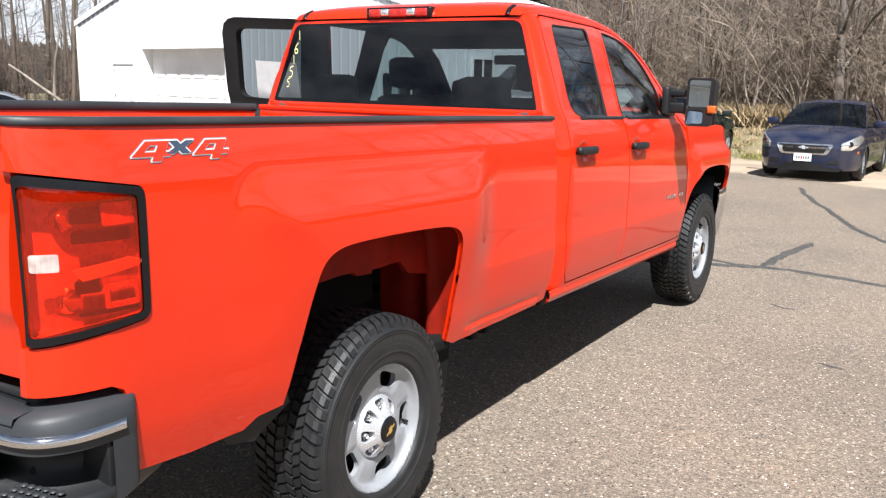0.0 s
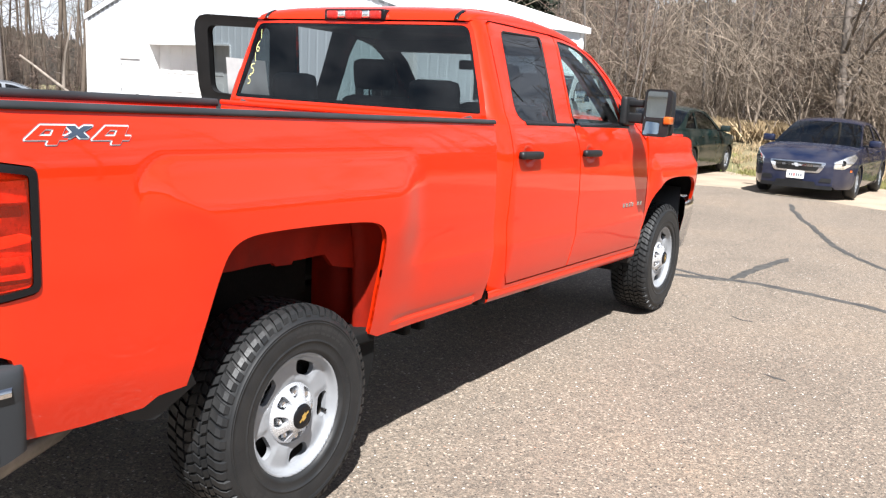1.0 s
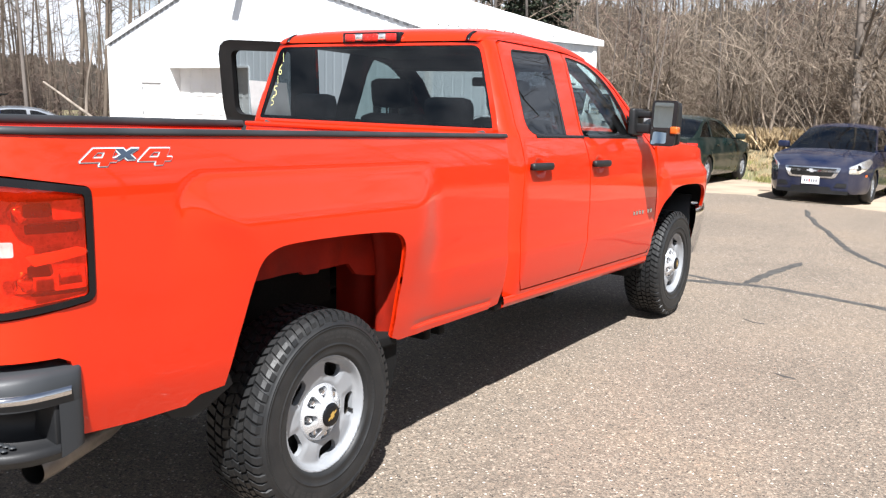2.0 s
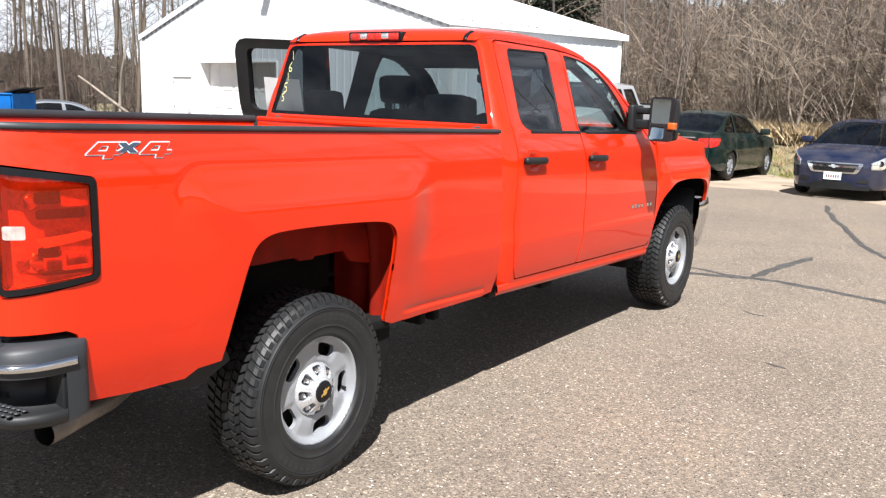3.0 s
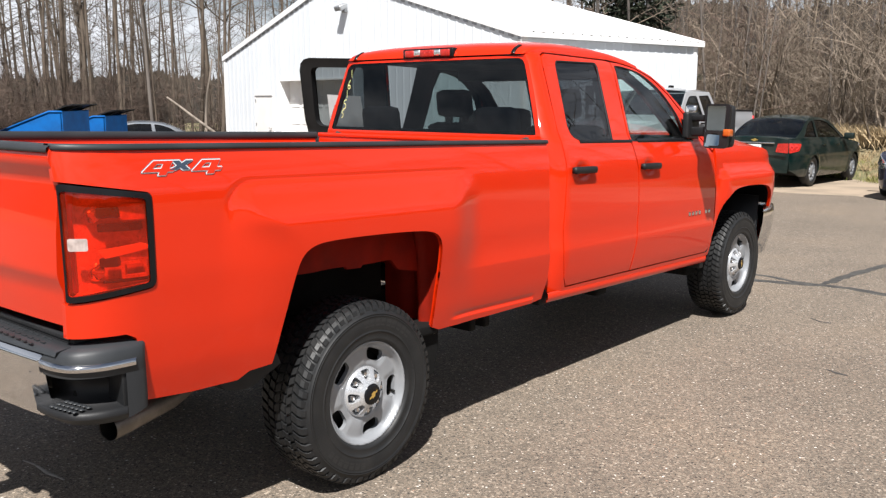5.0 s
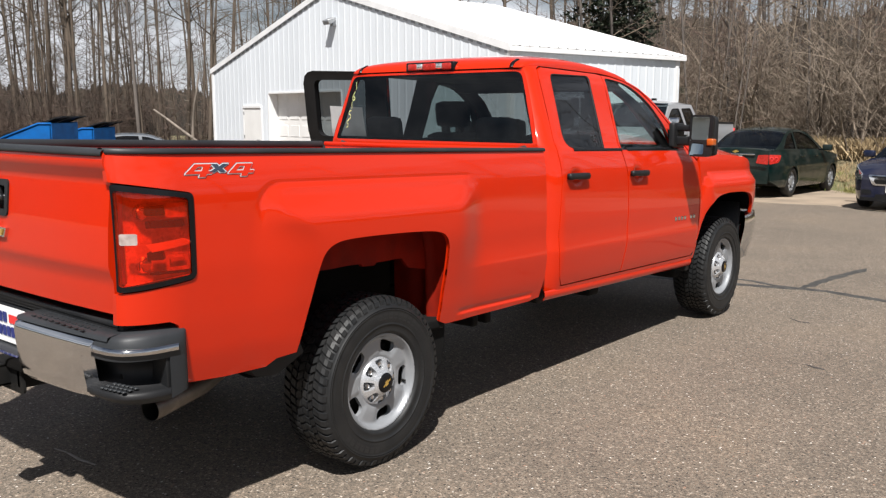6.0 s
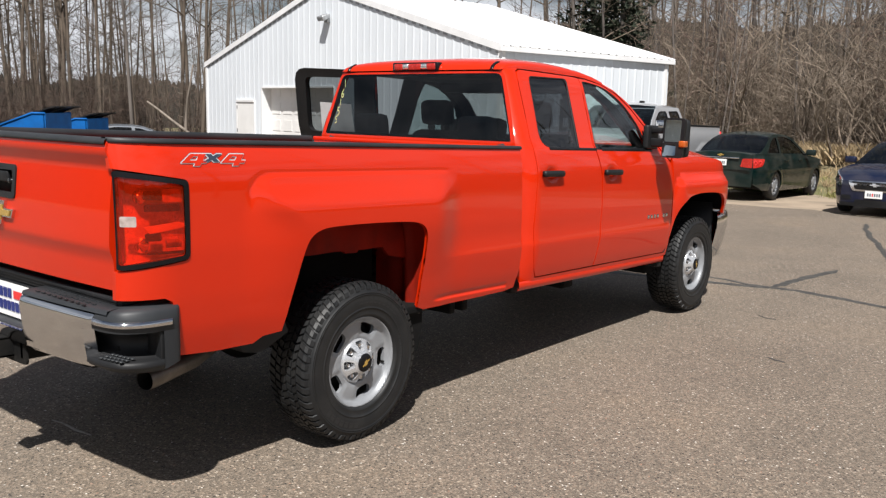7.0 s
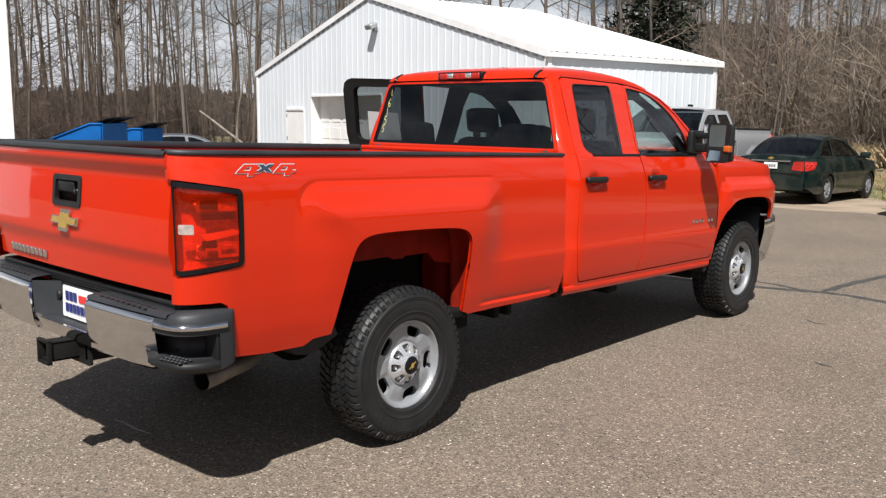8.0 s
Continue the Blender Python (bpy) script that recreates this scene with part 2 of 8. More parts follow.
RED_VINYL = surface("red_vinyl", (0.62, 0.03, 0.03), scale=20, rough=0.4, bump=0)
GREY_VINYL = surface("grey_vinyl", (0.10, 0.11, 0.13), scale=20, rough=0.4, bump=0)
YELLOW_INK = surface("pale_yellow_ink", (0.78, 0.76, 0.30), scale=30, rough=0.6, bump=0)
# gloss below 1 darkens this pane's reflection, in place of a darker sky
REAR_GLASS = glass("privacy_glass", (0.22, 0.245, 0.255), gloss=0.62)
SIDE_GLASS = glass("side_glass", (0.60, 0.74, 0.72))
CAR_GLASS = glass("car_glass", (0.22, 0.26, 0.27))
DARK_GLASS = glass("rear_door_glass", (0.045, 0.052, 0.06))
CLEAR_GLASS = glass("windscreen_glass", (0.80, 0.86, 0.84))
RED_LENS = glass("red_lens", (1.0, 0.15, 0.05), gloss=0.55, body=(0.85, 0.045, 0.006), share=0.11)
CLEAR_LENS = glass("clear_lens", (0.92, 0.92, 0.92), gloss=0.9)
LAMP_RED = surface("red_reflector", (0.80, 0.66, 0.56), (0.52, 0.38, 0.30), scale=26, rough=0.3, metal=0.2, bump=0.3, fine=90)
LAMP_DARK = surface("dark_lamp_inside", (0.010, 0.006, 0.006), (0.006, 0.004, 0.004), scale=15, rough=0.3, bump=0)
LAMP_SILVER = surface("lamp_reflector", (0.85, 0.85, 0.84), scale=25, rough=0.15, metal=0.9, bump=0)
AMBER = surface("amber_lens", (0.42, 0.085, 0.012), scale=25, rough=0.2, bump=0, coat=0.5)
MIRROR = surface("mirror_glass", (0.50, 0.56, 0.57), (0.50, 0.56, 0.57), scale=2, rough=0.02, rough_var=0.0, metal=1, bump=0)
SIDING = surface("white_metal_siding", (0.71, 0.745, 0.78), (0.66, 0.695, 0.73), scale=0.9, fine=30, rough=0.42, bump=0.05, stretch=(1, 1, 0.25))
WHITE_TRIM = surface("white_trim", (0.80, 0.80, 0.80), (0.72, 0.72, 0.72), scale=2, fine=40, rough=0.45, bump=0.05)
DOOR_WHITE = surface("white_door_paint", (0.78, 0.77, 0.75), (0.72, 0.71, 0.69), scale=1.5, fine=40, rough=0.5, bump=0.05)
GALV = surface("galvanised_metal", (0.45, 0.46, 0.47), (0.36, 0.37, 0.38), scale=8, fine=60, rough=0.45, metal=0.7, bump=0.1)
BIN_BLUE = surface("blue_bin_paint", (0.004, 0.105, 0.36), (0.006, 0.08, 0.27), scale=3, fine=60, rough=0.65, spec=0.2, bump=0.15)
BARK = surface("grey_brown_bark", (0.135, 0.116, 0.102), (0.075, 0.064, 0.056), scale=3, fine=40, rough=0.95, bump=0.8, bump_dist=0.01, stretch=(1, 1, 0.2), per_object=0.25)
TWIG = surface("bare_twigs", (0.155, 0.12, 0.09), (0.10, 0.078, 0.06), scale=2, fine=60, rough=0.95, bump=0, per_object=0.25)
SAPLING = surface("pale_sapling_bark", (0.29, 0.23, 0.17), (0.19, 0.15, 0.115), scale=2, fine=60, rough=0.95, bump=0, per_object=0.35)
OLD_BARK = surface("grey_old_bark", (0.155, 0.13, 0.11), (0.075, 0.063, 0.053), scale=3, fine=35, rough=0.95, bump=0.8, bump_dist=0.02, stretch=(1, 1, 0.2))
PALE_LIMB = surface("pale_grey_limbs", (0.27, 0.215, 0.165), (0.15, 0.12, 0.092), scale=2, fine=60, rough=0.95, bump=0, per_object=0.3)
BUD = surface("reddish_buds", (0.165, 0.112, 0.088), (0.11, 0.078, 0.062), scale=2, fine=60, rough=0.9, bump=0)
PALE_BARK = surface("pale_dead_wood", (0.24, 0.20, 0.165), (0.12, 0.10, 0.08), scale=4, fine=50, rough=0.9, bump=0.4, stretch=(1, 1, 0.2))
BRUSH = surface("brush_stems", (0.205, 0.155, 0.112), (0.075, 0.056, 0.042), scale=0.6, fine=40, rough=0.95, bump=0)
# redder than BRUSH, and darkened: the left wood's shade is in the colour
DIM_RED_BRUSH = surface("dim_reddish_brush_stems", (0.130, 0.090, 0.070), (0.042, 0.031, 0.026), scale=0.6, fine=40, rough=0.95, bump=0)
STRAW = surface("dry_grass", (0.44, 0.33, 0.19), (0.32, 0.24, 0.14), scale=1.2, fine=40, rough=0.9, bump=0)
GRASS = surface("spring_grass", (0.13, 0.16, 0.035), (0.22, 0.20, 0.07), scale=0.7, fine=40, rough=0.9, bump=0)
NEEDLES = surface("pine_needles", (0.014, 0.021, 0.011), (0.026, 0.034, 0.016), scale=1.5, fine=30, rough=0.9, bump=0)
LAMP_CLEAR = surface("clear_lamp_plastic", (0.46, 0.38, 0.35), (0.30, 0.24, 0.22), scale=30, rough=0.45, coat=0.1, bump=0)
LAMP_RED_LIT = surface("red_car_lens", (0.42, 0.022, 0.014), (0.30, 0.014, 0.010), scale=25, rough=0.25, coat=0.3, bump=0)
SLATE_VINYL = surface("slate_vinyl", (0.03, 0.045, 0.07), scale=20, rough=0.4, bump=0)
FAR_WOODS = surface("distant_woods", (0.070, 0.058, 0.046), (0.028, 0.025, 0.021), scale=1.3, fine=6, rough=1.0, bump=0.5, bump_dist=0.3, stretch=(1, 1, 0.10), lo=0.42, hi=0.58)

# ---- building helpers ----
from mathutils import geometry


def part(name, bm, material, parent=None, label="", smooth=True):
    """Links a bmesh as one mesh object, under a thing or a part."""
    me = bpy.data.meshes.new(name)
    bm.to_mesh(me)
    bm.free()
    rated = me.attributes.get("true_normal")
    true = np.zeros(len(me.vertices) * 3, dtype=np.float32)
    if rated:
        rated.data.foreach_get("vector", true)
    for k in material if isinstance(material, (list, tuple)) else [material]:
        me.materials.append(k)
    if smooth:
        for f in me.polygons:
            f.use_smooth = True
    if rated and smooth:
        true = true.reshape(-1, 3)
        own = np.zeros(len(me.vertices) * 3, dtype=np.float32)
        me.vertices.foreach_get("normal", own)
        own = own.reshape(-1, 3)
        size = np.linalg.norm(true, axis=1)
        true[size < 0.5] = own[size < 0.5]
        me.normals_split_custom_set_from_vertices(true.tolist())
    ob = new(name, me)
    if parent is not None:
        ob.parent = parent
    return tagged(ob, label)


def thing(name, label, category, group="", at=None):
    ob = new(name)
    ob.empty_display_size = 0.1
    if at is not None:
        ob.matrix_basis = at
    return tagged(ob, label, category, group)


def mesh_of(verts, faces):
    bm = bmesh.new()
    vs = [bm.verts.new(v) for v in verts]
    for f in faces:
        try:
            bm.faces.new([vs[i] for i in f])
        except ValueError:
            pass
    return bm


def join(bm, other):
    """Adds the faces of another bmesh to bm."""
    tmp = bpy.data.meshes.new("tmp")
    other.to_mesh(tmp)
    other.free()
    bm.from_mesh(tmp)
    bpy.data.meshes.remove(tmp)
    return bm


def box(x0, x1, y0, y1, z0, z1, bevel=0.0, bm=None, m=None):
    b = bmesh.new()
    bmesh.ops.create_cube(b, size=1)
    for v in b.verts:
        v.co = Vector((x0 + (v.co.x + 0.5) * (x1 - x0), y0 + (v.co.y + 0.5) * (y1 - y0), z0 + (v.co.z + 0.5) * (z1 - z0)))
    if bevel:
        bmesh.ops.bevel(b, geom=b.edges[:], offset=bevel, segments=2, affect="EDGES", profile=0.6)
    if m is not None:
        b.transform(m)
    return join(bm, b) if bm else b


def tube(points, radius, sides=8, caps=True, bm=None):
    """A round bar along points; radius is one number or one for each point."""
    pts = [Vector(p) for p in points]
    rad = radius if isinstance(radius, (list, tuple)) else [radius] * len(pts)
    verts, faces = [], []
    for i, p in enumerate(pts):
        d = (pts[min(i + 1, len(pts) - 1)] - pts[max(i - 1, 0)]).normalized()
        a = d.orthogonal().normalized() if i == 0 else (a - d * a.dot(d)).normalized()
        b = d.cross(a)
        for k in range(sides):
            t = 2 * math.pi * k / sides
            verts.append(p + (a * math.cos(t) + b * math.sin(t)) * rad[i])
    for i in range(len(pts) - 1):
        for k in range(sides):
            k2 = (k + 1) % sides
            faces.append((i * sides + k, i * sides + k2, (i + 1) * sides + k2, (i + 1) * sides + k))
    if caps:
        faces += [tuple(reversed(range(sides))), tuple(range((len(pts) - 1) * sides, len(pts) * sides))]
    b = mesh_of(verts, faces)
    return join(bm, b) if bm else b


def lathe(profile, m, sides=48, bm=None):
    """Turns (radius, along) pairs about the local z axis, then places the result by m."""
    verts, faces, n = [], [], len(profile)
    for k in range(sides):
        t = 2 * math.pi * k / sides
        for r, z in profile:
            verts.append(m @ Vector((r * math.cos(t), r * math.sin(t), z)))
    for k in range(sides):
        k2 = (k + 1) % sides
        for i in range(n - 1):
            faces.append((k * n + i, k2 * n + i, k2 * n + i + 1, k * n + i + 1))
    b = mesh_of(verts, faces)
    bmesh.ops.remove_doubles(b, verts=b.verts[:], dist=1e-5)
    return join(bm, b) if bm else b


def loft(rows, close=False):
    verts = [Vector(p) for r in rows for p in r]
    n, faces = len(rows[0]), []
    for i in range(len(rows) - 1):
        for k in range(n - 1 + close):
            k2 = (k + 1) % n
            faces.append((i * n + k, i * n + k2, (i + 1) * n + k2, (i + 1) * n + k))
    return mesh_of(verts, faces)


def rounded(points, r, steps=5):
    """A closed outline with its corners rounded; r is one number or one for each corner."""
    out, n = [], len(points)
    for i, p in enumerate(points):
        p, a, b = Vector(p), Vector(points[i - 1]), Vector(points[(i + 1) % n])
        ri = r[i] if isinstance(r, (list, tuple)) else r
        if ri <= 0:
            out.append(p)
            continue
        da, db = (a - p), (b - p)
        ta, tb = p + da.normalized() * min(ri, da.length * 0.48), p + db.normalized() * min(ri, db.length * 0.48)
        for k in range(steps + 1):
            t = k / steps
            out.append(ta * (1 - t) ** 2 + p * 2 * t * (1 - t) + tb * t * t)
    return out


def dense(points, step):
    """The closed outline with long edges divided."""
    out, n = [], len(points)
    for i, p in enumerate(points):
        p, q = Vector(p), Vector(points[(i + 1) % n])
        k = max(1, int(math.ceil((q - p).length / step)))
        out += [p.lerp(q, j / k) for j in range(k)]
    return out


def inside(u, v, poly):
    hit, n = False, len(poly)
    for i in range(n):
        a, b = poly[i], poly[i - 1]
        if (a[1] > v) != (b[1] > v) and u < (b[0] - a[0]) * (v - a[1]) / (b[1] - a[1]) + a[0]:
            hit = not hit
    return hit


def sheet(outline, place, holes=(), step=0.05, back=None, depth=0.0):
    """A curved panel: a flat outline with holes, filled with an even net and laid on the surface place(u, v).
    back: a vector along which its edges fold back by depth, so that the panel has thickness at its rims."""
    loops = [dense(outline, step)] + [dense(h, step) for h in holes]
    pts, edges = [], []
    for lp in loops:
        s = len(pts)
        pts += [(p[0], p[1]) for p in lp]
        edges += [(s + i, s + (i + 1) % len(lp)) for i in range(len(lp))]
    us, vs = [p[0] for p in loops[0]], [p[1] for p in loops[0]]
    rim = np.array(pts)
    nu, nv = int((max(us) - min(us)) / step) + 1, int((max(vs) - min(vs)) / step) + 1
    for i in range(nu + 1):
        for j in range(nv + 1):
            u, v = min(us) + step * i + 0.31 * step, min(vs) + step * j + 0.37 * step
            if inside(u, v, loops[0]) and not any(inside(u, v, h) for h in loops[1:]):
                if np.min((rim[:, 0] - u) ** 2 + (rim[:, 1] - v) ** 2) > (0.45 * step) ** 2:
                    pts.append((u, v))
    got = geometry.delaunay_2d_cdt([Vector(p) for p in pts], edges, [], 0, 1e-6)
    flat, tris = got[0], got[2]
    verts = [place(p.x, p.y) for p in flat]
    faces = []
    for f in tris:
        c = sum((flat[i] for i in f), Vector((0, 0))) / len(f)
        if inside(c.x, c.y, loops[0]) and not any(inside(c.x, c.y, h) for h in loops[1:]):
            faces.append(tuple(f))
    bm = mesh_of(verts, faces)
    nrm = bm.verts.layers.float_vector.new("true_normal")
    e = min(0.006, step * 0.3)
    for v, p in zip(list(bm.verts), flat):
        n = (place(p.x + e, p.y) - place(p.x - e, p.y)).cross(place(p.x, p.y + e) - place(p.x, p.y - e))
        if n.length > 0:
            v[nrm] = n.normalized()
    loose = [v for v in bm.verts if not v.link_faces]
    bmesh.ops.delete(bm, geom=loose, context="VERTS")
    if depth:
        rims = [e for e in bm.edges if len(e.link_faces) == 1]
        for e in rims:
            a, b = e.verts[0].co.copy(), e.verts[1].co.copy()
            w = Vector(back) * depth
            vs4 = [bm.verts.new(c) for c in (a, b, b + w, a + w)]
            bm.faces.new(vs4)
    return bm


def letters(text, size, depth, spacing=1.0):
    """Words in the built-in face as a mesh in the local xy plane, centred."""
    cu = bpy.data.curves.new("words", "FONT")
    cu.body, cu.size, cu.extrude, cu.align_x, cu.align_y, cu.space_character = text, size, depth, "CENTER", "CENTER", spacing
    ob = bpy.data.objects.new("words", cu)
    scene.collection.objects.link(ob)
    me = bpy.data.meshes.new_from_object(ob.evaluated_get(bpy.context.evaluated_depsgraph_get()))
    bm = bmesh.new()
    bm.from_mesh(me)
    bpy.data.objects.remove(ob)
    bpy.data.curves.remove(cu)
    bpy.data.meshes.remove(me)
    return bm


def smoothstep(a, b, x):
    t = min(1.0, max(0.0, (x - a) / (b - a)))
    return t * t * (3 - 2 * t)


SMOOTHED = {}


def curve_at(xs, ys, x):
    """The value at x of a line through the points, its kinks eased."""
    key = (tuple(xs), tuple(ys))
    if key not in SMOOTHED:
        xx = np.linspace(xs[0], xs[-1], 600)
        yy = np.interp(xx, xs, ys)
        pad = 16
        for _ in range(2):
            ext = np.concatenate((2 * yy[0] - yy[pad:0:-1], yy, 2 * yy[-1] - yy[-2:-pad - 2:-1]))
            yy = np.convolve(ext, np.ones(2 * pad + 1) / (2 * pad + 1), "valid")
        SMOOTHED[key] = (xx, yy)
    return float(np.interp(x, *SMOOTHED[key]))

# ---- ground ----
def ground_z(y, x=0.0):
    """The lot falls away gently beyond the front of the truck, and towards the far side of the barn."""
    return -0.0165 * max(0.0, min(y, 20.0) - 3.5) - 0.03 * max(0.0, min(-10.0 - x, 20.0))


marks = [-900, -400, -200, -100, -60] + list(range(-40, 61, 4)) + [80, 120, 200, 400, 900]
part_ground = loft([[(x, y, ground_z(y, x) - 0.03 + (0.10 * noise.noise((x * 0.11, y * 0.11, 0)) if y > 22 else 0)) for x in marks] for y in marks])
ground = tagged(part("ground", part_ground, LITTER), "leaf-strewn ground with patchy spring grass", "ground", kind="structure")


def wobble(points, amount, seed):
    r = random.Random(seed)
    out = []
    for p in dense(points, 0.45):
        out.append((p[0] + r.uniform(-amount, amount), p[1] + r.uniform(-amount, amount)))
    return out


apron = wobble([(-11, 11), (-2.9, 13.5), (-0.5, 14.2), (1.4, 13.2), (14, 12.5), (14, 18.8), (2.5, 19.2), (-1.5, 19.6), (-5, 21.2), (-11, 21.5)], 0.22, 5)
tagged(part("gravel_verge", sheet(apron, lambda u, v: Vector((u, v, ground_z(v, u) - 0.012)), step=0.6), SAND),
       "pale sandy gravel strip along the lot's edge", "gravel", kind="structure")
lot = wobble([(-40, -35), (30, -35), (30, 14.0), (14, 13.8), (1.6, 14.2), (-0.4, 15.0), (-1.9, 15.4), (-3.5, 15.2), (-6.6, 16.0), (-7.3, 22), (-40, 24)], 0.20, 9)
tagged(part("pavement", sheet(lot, lambda u, v: Vector((u, v, ground_z(v, u))), step=0.9), ASPHALT),
       "weathered grey-brown asphalt with pale stone specks", "asphalt", kind="structure")


def strip(points, width, seed, step=0.06):
    """A narrow uneven ribbon lying on the lot."""
    r = random.Random(seed)
    line = []
    for a, b in zip(points, points[1:]):
        a, b = Vector(a), Vector(b)
        k = max(2, int((b - a).length / step))
        line += [a.lerp(b, i / k) for i in range(k)]
    line.append(Vector(points[-1]))
    rows, drift, n = [], 0.0, len(line)
    for i, p in enumerate(line):
        d = (line[min(i + 1, n - 1)] - line[max(i - 1, 0)]).normalized()
        s = Vector((-d.y, d.x))
        drift = 0.85 * drift + r.uniform(-0.012, 0.012)
        w = width * (0.75 + 0.5 * r.random()) * min(1, 0.3 + 0.25 * min(i, n - 1 - i))
        c = p + s * drift
        rows.append([(*(c + s * k * w), ground_z(c.y) + h) for k, h in ((-0.5, 0.0015), (-0.3, 0.005), (0.3, 0.005), (0.5, 0.0015))])
    return loft(rows)


for pts, w, sd in (([(0.10, 13.4), (0.32, 12.46), (0.62, 11.4), (1.12, 9.93), (1.50, 8.85), (1.86, 8.02), (2.5, 7.1), (3.6, 6.2)], 0.085, 1),
                   ([(-2.2, 4.9), (-0.6, 5.25), (0.20, 5.42), (0.57, 5.53), (0.80, 5.61), (1.04, 5.75), (1.30, 5.76), (1.55, 5.70), (1.85, 5.60), (2.25, 5.47), (3.2, 5.10), (4.6, 4.6)], 0.115, 2),
                   ([(0.30, 5.86), (0.55, 5.82), (0.80, 5.74), (1.02, 5.76)], 0.075, 8),
                   ([(1.04, 5.75), (1.10, 6.3), (1.17, 6.9), (1.24, 7.42)], 0.10, 3),
                   ([(1.96, 2.97), (2.03, 2.95), (2.09, 2.92)], 0.035, 4),
                   ([(1.42, 4.28), (1.52, 4.22), (1.60, 4.23)], 0.018, 6)):
    tagged(part("sealed_crack", strip(pts, w, sd), SEALER), "black sealed crack in the asphalt", "crack", group="cracks in the lot", kind="structure")
# thin pale ribbon lying on the asphalt below the truck's tail
tagged(part("pale_streak", strip([(-0.44, -0.895), (-0.27, -0.875), (-0.09, -0.87)], 0.022, 12), PALE_STREAK), "short pale streak on the asphalt", "mark", kind="structure")

# ---- metal barn ----
BARN = Matrix.Translation((-7.59, 13.16, -0.25)) @ pose(0, 0, 0, 0, 0, 169.0)     # local x along the gable, local y away from the camera is minus
BW, BD, BE, BP = 14.85, 6.0, 3.28, 5.25         # gable width, depth, eave, ridge


def ribbed(length, top_of, m, pitch=0.305, base=-0.6, gaps=()):
    """A wall of ribbed sheet along local x, from base up to top_of(x); gaps: (x0, x1, z0, z1) openings."""
    cuts = sorted({0.0, length, *(g[0] for g in gaps), *(g[1] for g in gaps), length / 2})
    xs = []
    k = 0
    while k * pitch < length:
        for o, d in ((0.0, 0.0), (0.10, 0.0), (0.125, 0.008), (0.17, 0.008), (0.195, 0.0)):
            if k * pitch + o < length:
                xs.append((k * pitch + o, d))
        k += 1
    xs += [(c, 0.0) for c in cuts]
    xs = sorted(dict(((round(a, 4), b) for a, b in xs)).items())
    verts, faces = [], []
    for (a, da), (b, db) in zip(xs, xs[1:]):
        mid = (a + b) / 2
        spans = [(base, None)]
        for g in gaps:
            if g[0] <= mid <= g[1]:
                spans = ([(base, g[2])] if g[2] > base else []) + [(g[3], None)]
        for lo, hi in spans:
            s = len(verts)
            verts += [m @ Vector((a, da, lo)), m @ Vector((b, db, lo)), m @ Vector((b, db, top_of(b) if hi is None else hi)), m @ Vector((a, da, top_of(a) if hi is None else hi))]
            faces.append((s + 3, s + 2, s + 1, s))
    return mesh_of(verts, faces)


barn = thing("metal_barn", "white ribbed metal barn with a low gable roof", "barn", at=BARN)
gable_top = lambda x: BE + (BP - BE) * (1 - abs(x - BW / 2) / (BW / 2))
# overhead door and side door stand in real openings of the gable
GD = (6.75, 10.87, 0.0, 2.45)
MD = (11.40, 12.60, 0.0, 2.06)
part("gable_wall", ribbed(BW, gable_top, Matrix.Identity(4), gaps=(GD, MD)), SIDING, barn, smooth=False)
part("side_wall", ribbed(BD, lambda x: BE, Matrix(((0, -1, 0, 0), (-1, 0, 0, 0), (0, 0, 1, 0), (0, 0, 0, 1))), gaps=((1.86, 2.62, 1.15, 2.25),)), SIDING, barn, smooth=False)
sw = part("side_window", join(join(box(-0.03, 0.06, -2.64, -2.58, 1.13, 2.27), box(-0.03, 0.06, -1.90, -1.84, 1.13, 2.27)), join(box(-0.03, 0.06, -2.58, -1.90, 2.21, 2.27), box(-0.03, 0.07, -2.60, -1.88, 1.13, 1.19))), WHITE_TRIM, barn, "white framed sliding window", smooth=False)
part("mullion", box(-0.02, 0.05, -2.26, -2.22, 1.19, 2.21), WHITE_TRIM, sw, smooth=False)
for y0, y1 in ((-2.58, -2.26), (-2.22, -1.90)):
    part("pane", box(0.0, 0.01, y0, y1, 1.19, 2.21), DARK_GLASS, sw, smooth=False)
part("back_wall", box(0, BW, -BD - 0.1, -BD, 0, BE), SIDING, barn, smooth=False)
part("far_side_wall", box(BW - 0.06, BW, -BD, -0.05, -0.6, BE), SIDING, barn, smooth=False)
for nm, x0, x1 in (("roof_slope", -0.07, BW / 2), ("roof_slope", BW / 2, BW + 0.07)):
    rows = []
    k, xs = 0, [x0 + (x1 - x0) * i / 3 for i in range(4)]
    y = 0.05
    while y > -BD - 0.3:
        for o, d in ((0, 0), (0.2, 0), (0.22, 0.022), (0.26, 0.022), (0.28, 0)):
            rows.append([(x, y - o, gable_top(x) + 0.06 + d) for x in xs])
        y -= 0.305
    part(nm, loft(rows), WHITE_TRIM, barn, smooth=False)
    drop = [[(x, 0.055, gable_top(x) - 0.08) for x in xs], [(x, 0.055, gable_top(x) + 0.085) for x in xs]]
    part("verge_trim", loft(drop + [[(x, 0.02, gable_top(x) + 0.085) for x in xs]]), WHITE_TRIM, barn, smooth=False)
    teeth = bmesh.new()
    a = min(x0, x1) + 0.1
    while a < max(x0, x1) - 0.2:
        b2 = a + 0.17
        s = [teeth.verts.new((c, 0.018, gable_top(c) + h)) for c, h in ((a, -0.15), (b2, -0.15), (b2, -0.085), (a, -0.085))]
        teeth.faces.new(s)
        a += 0.305
    tagged(part("closure_strip", teeth, GALV, barn, smooth=False), kind="stuff")
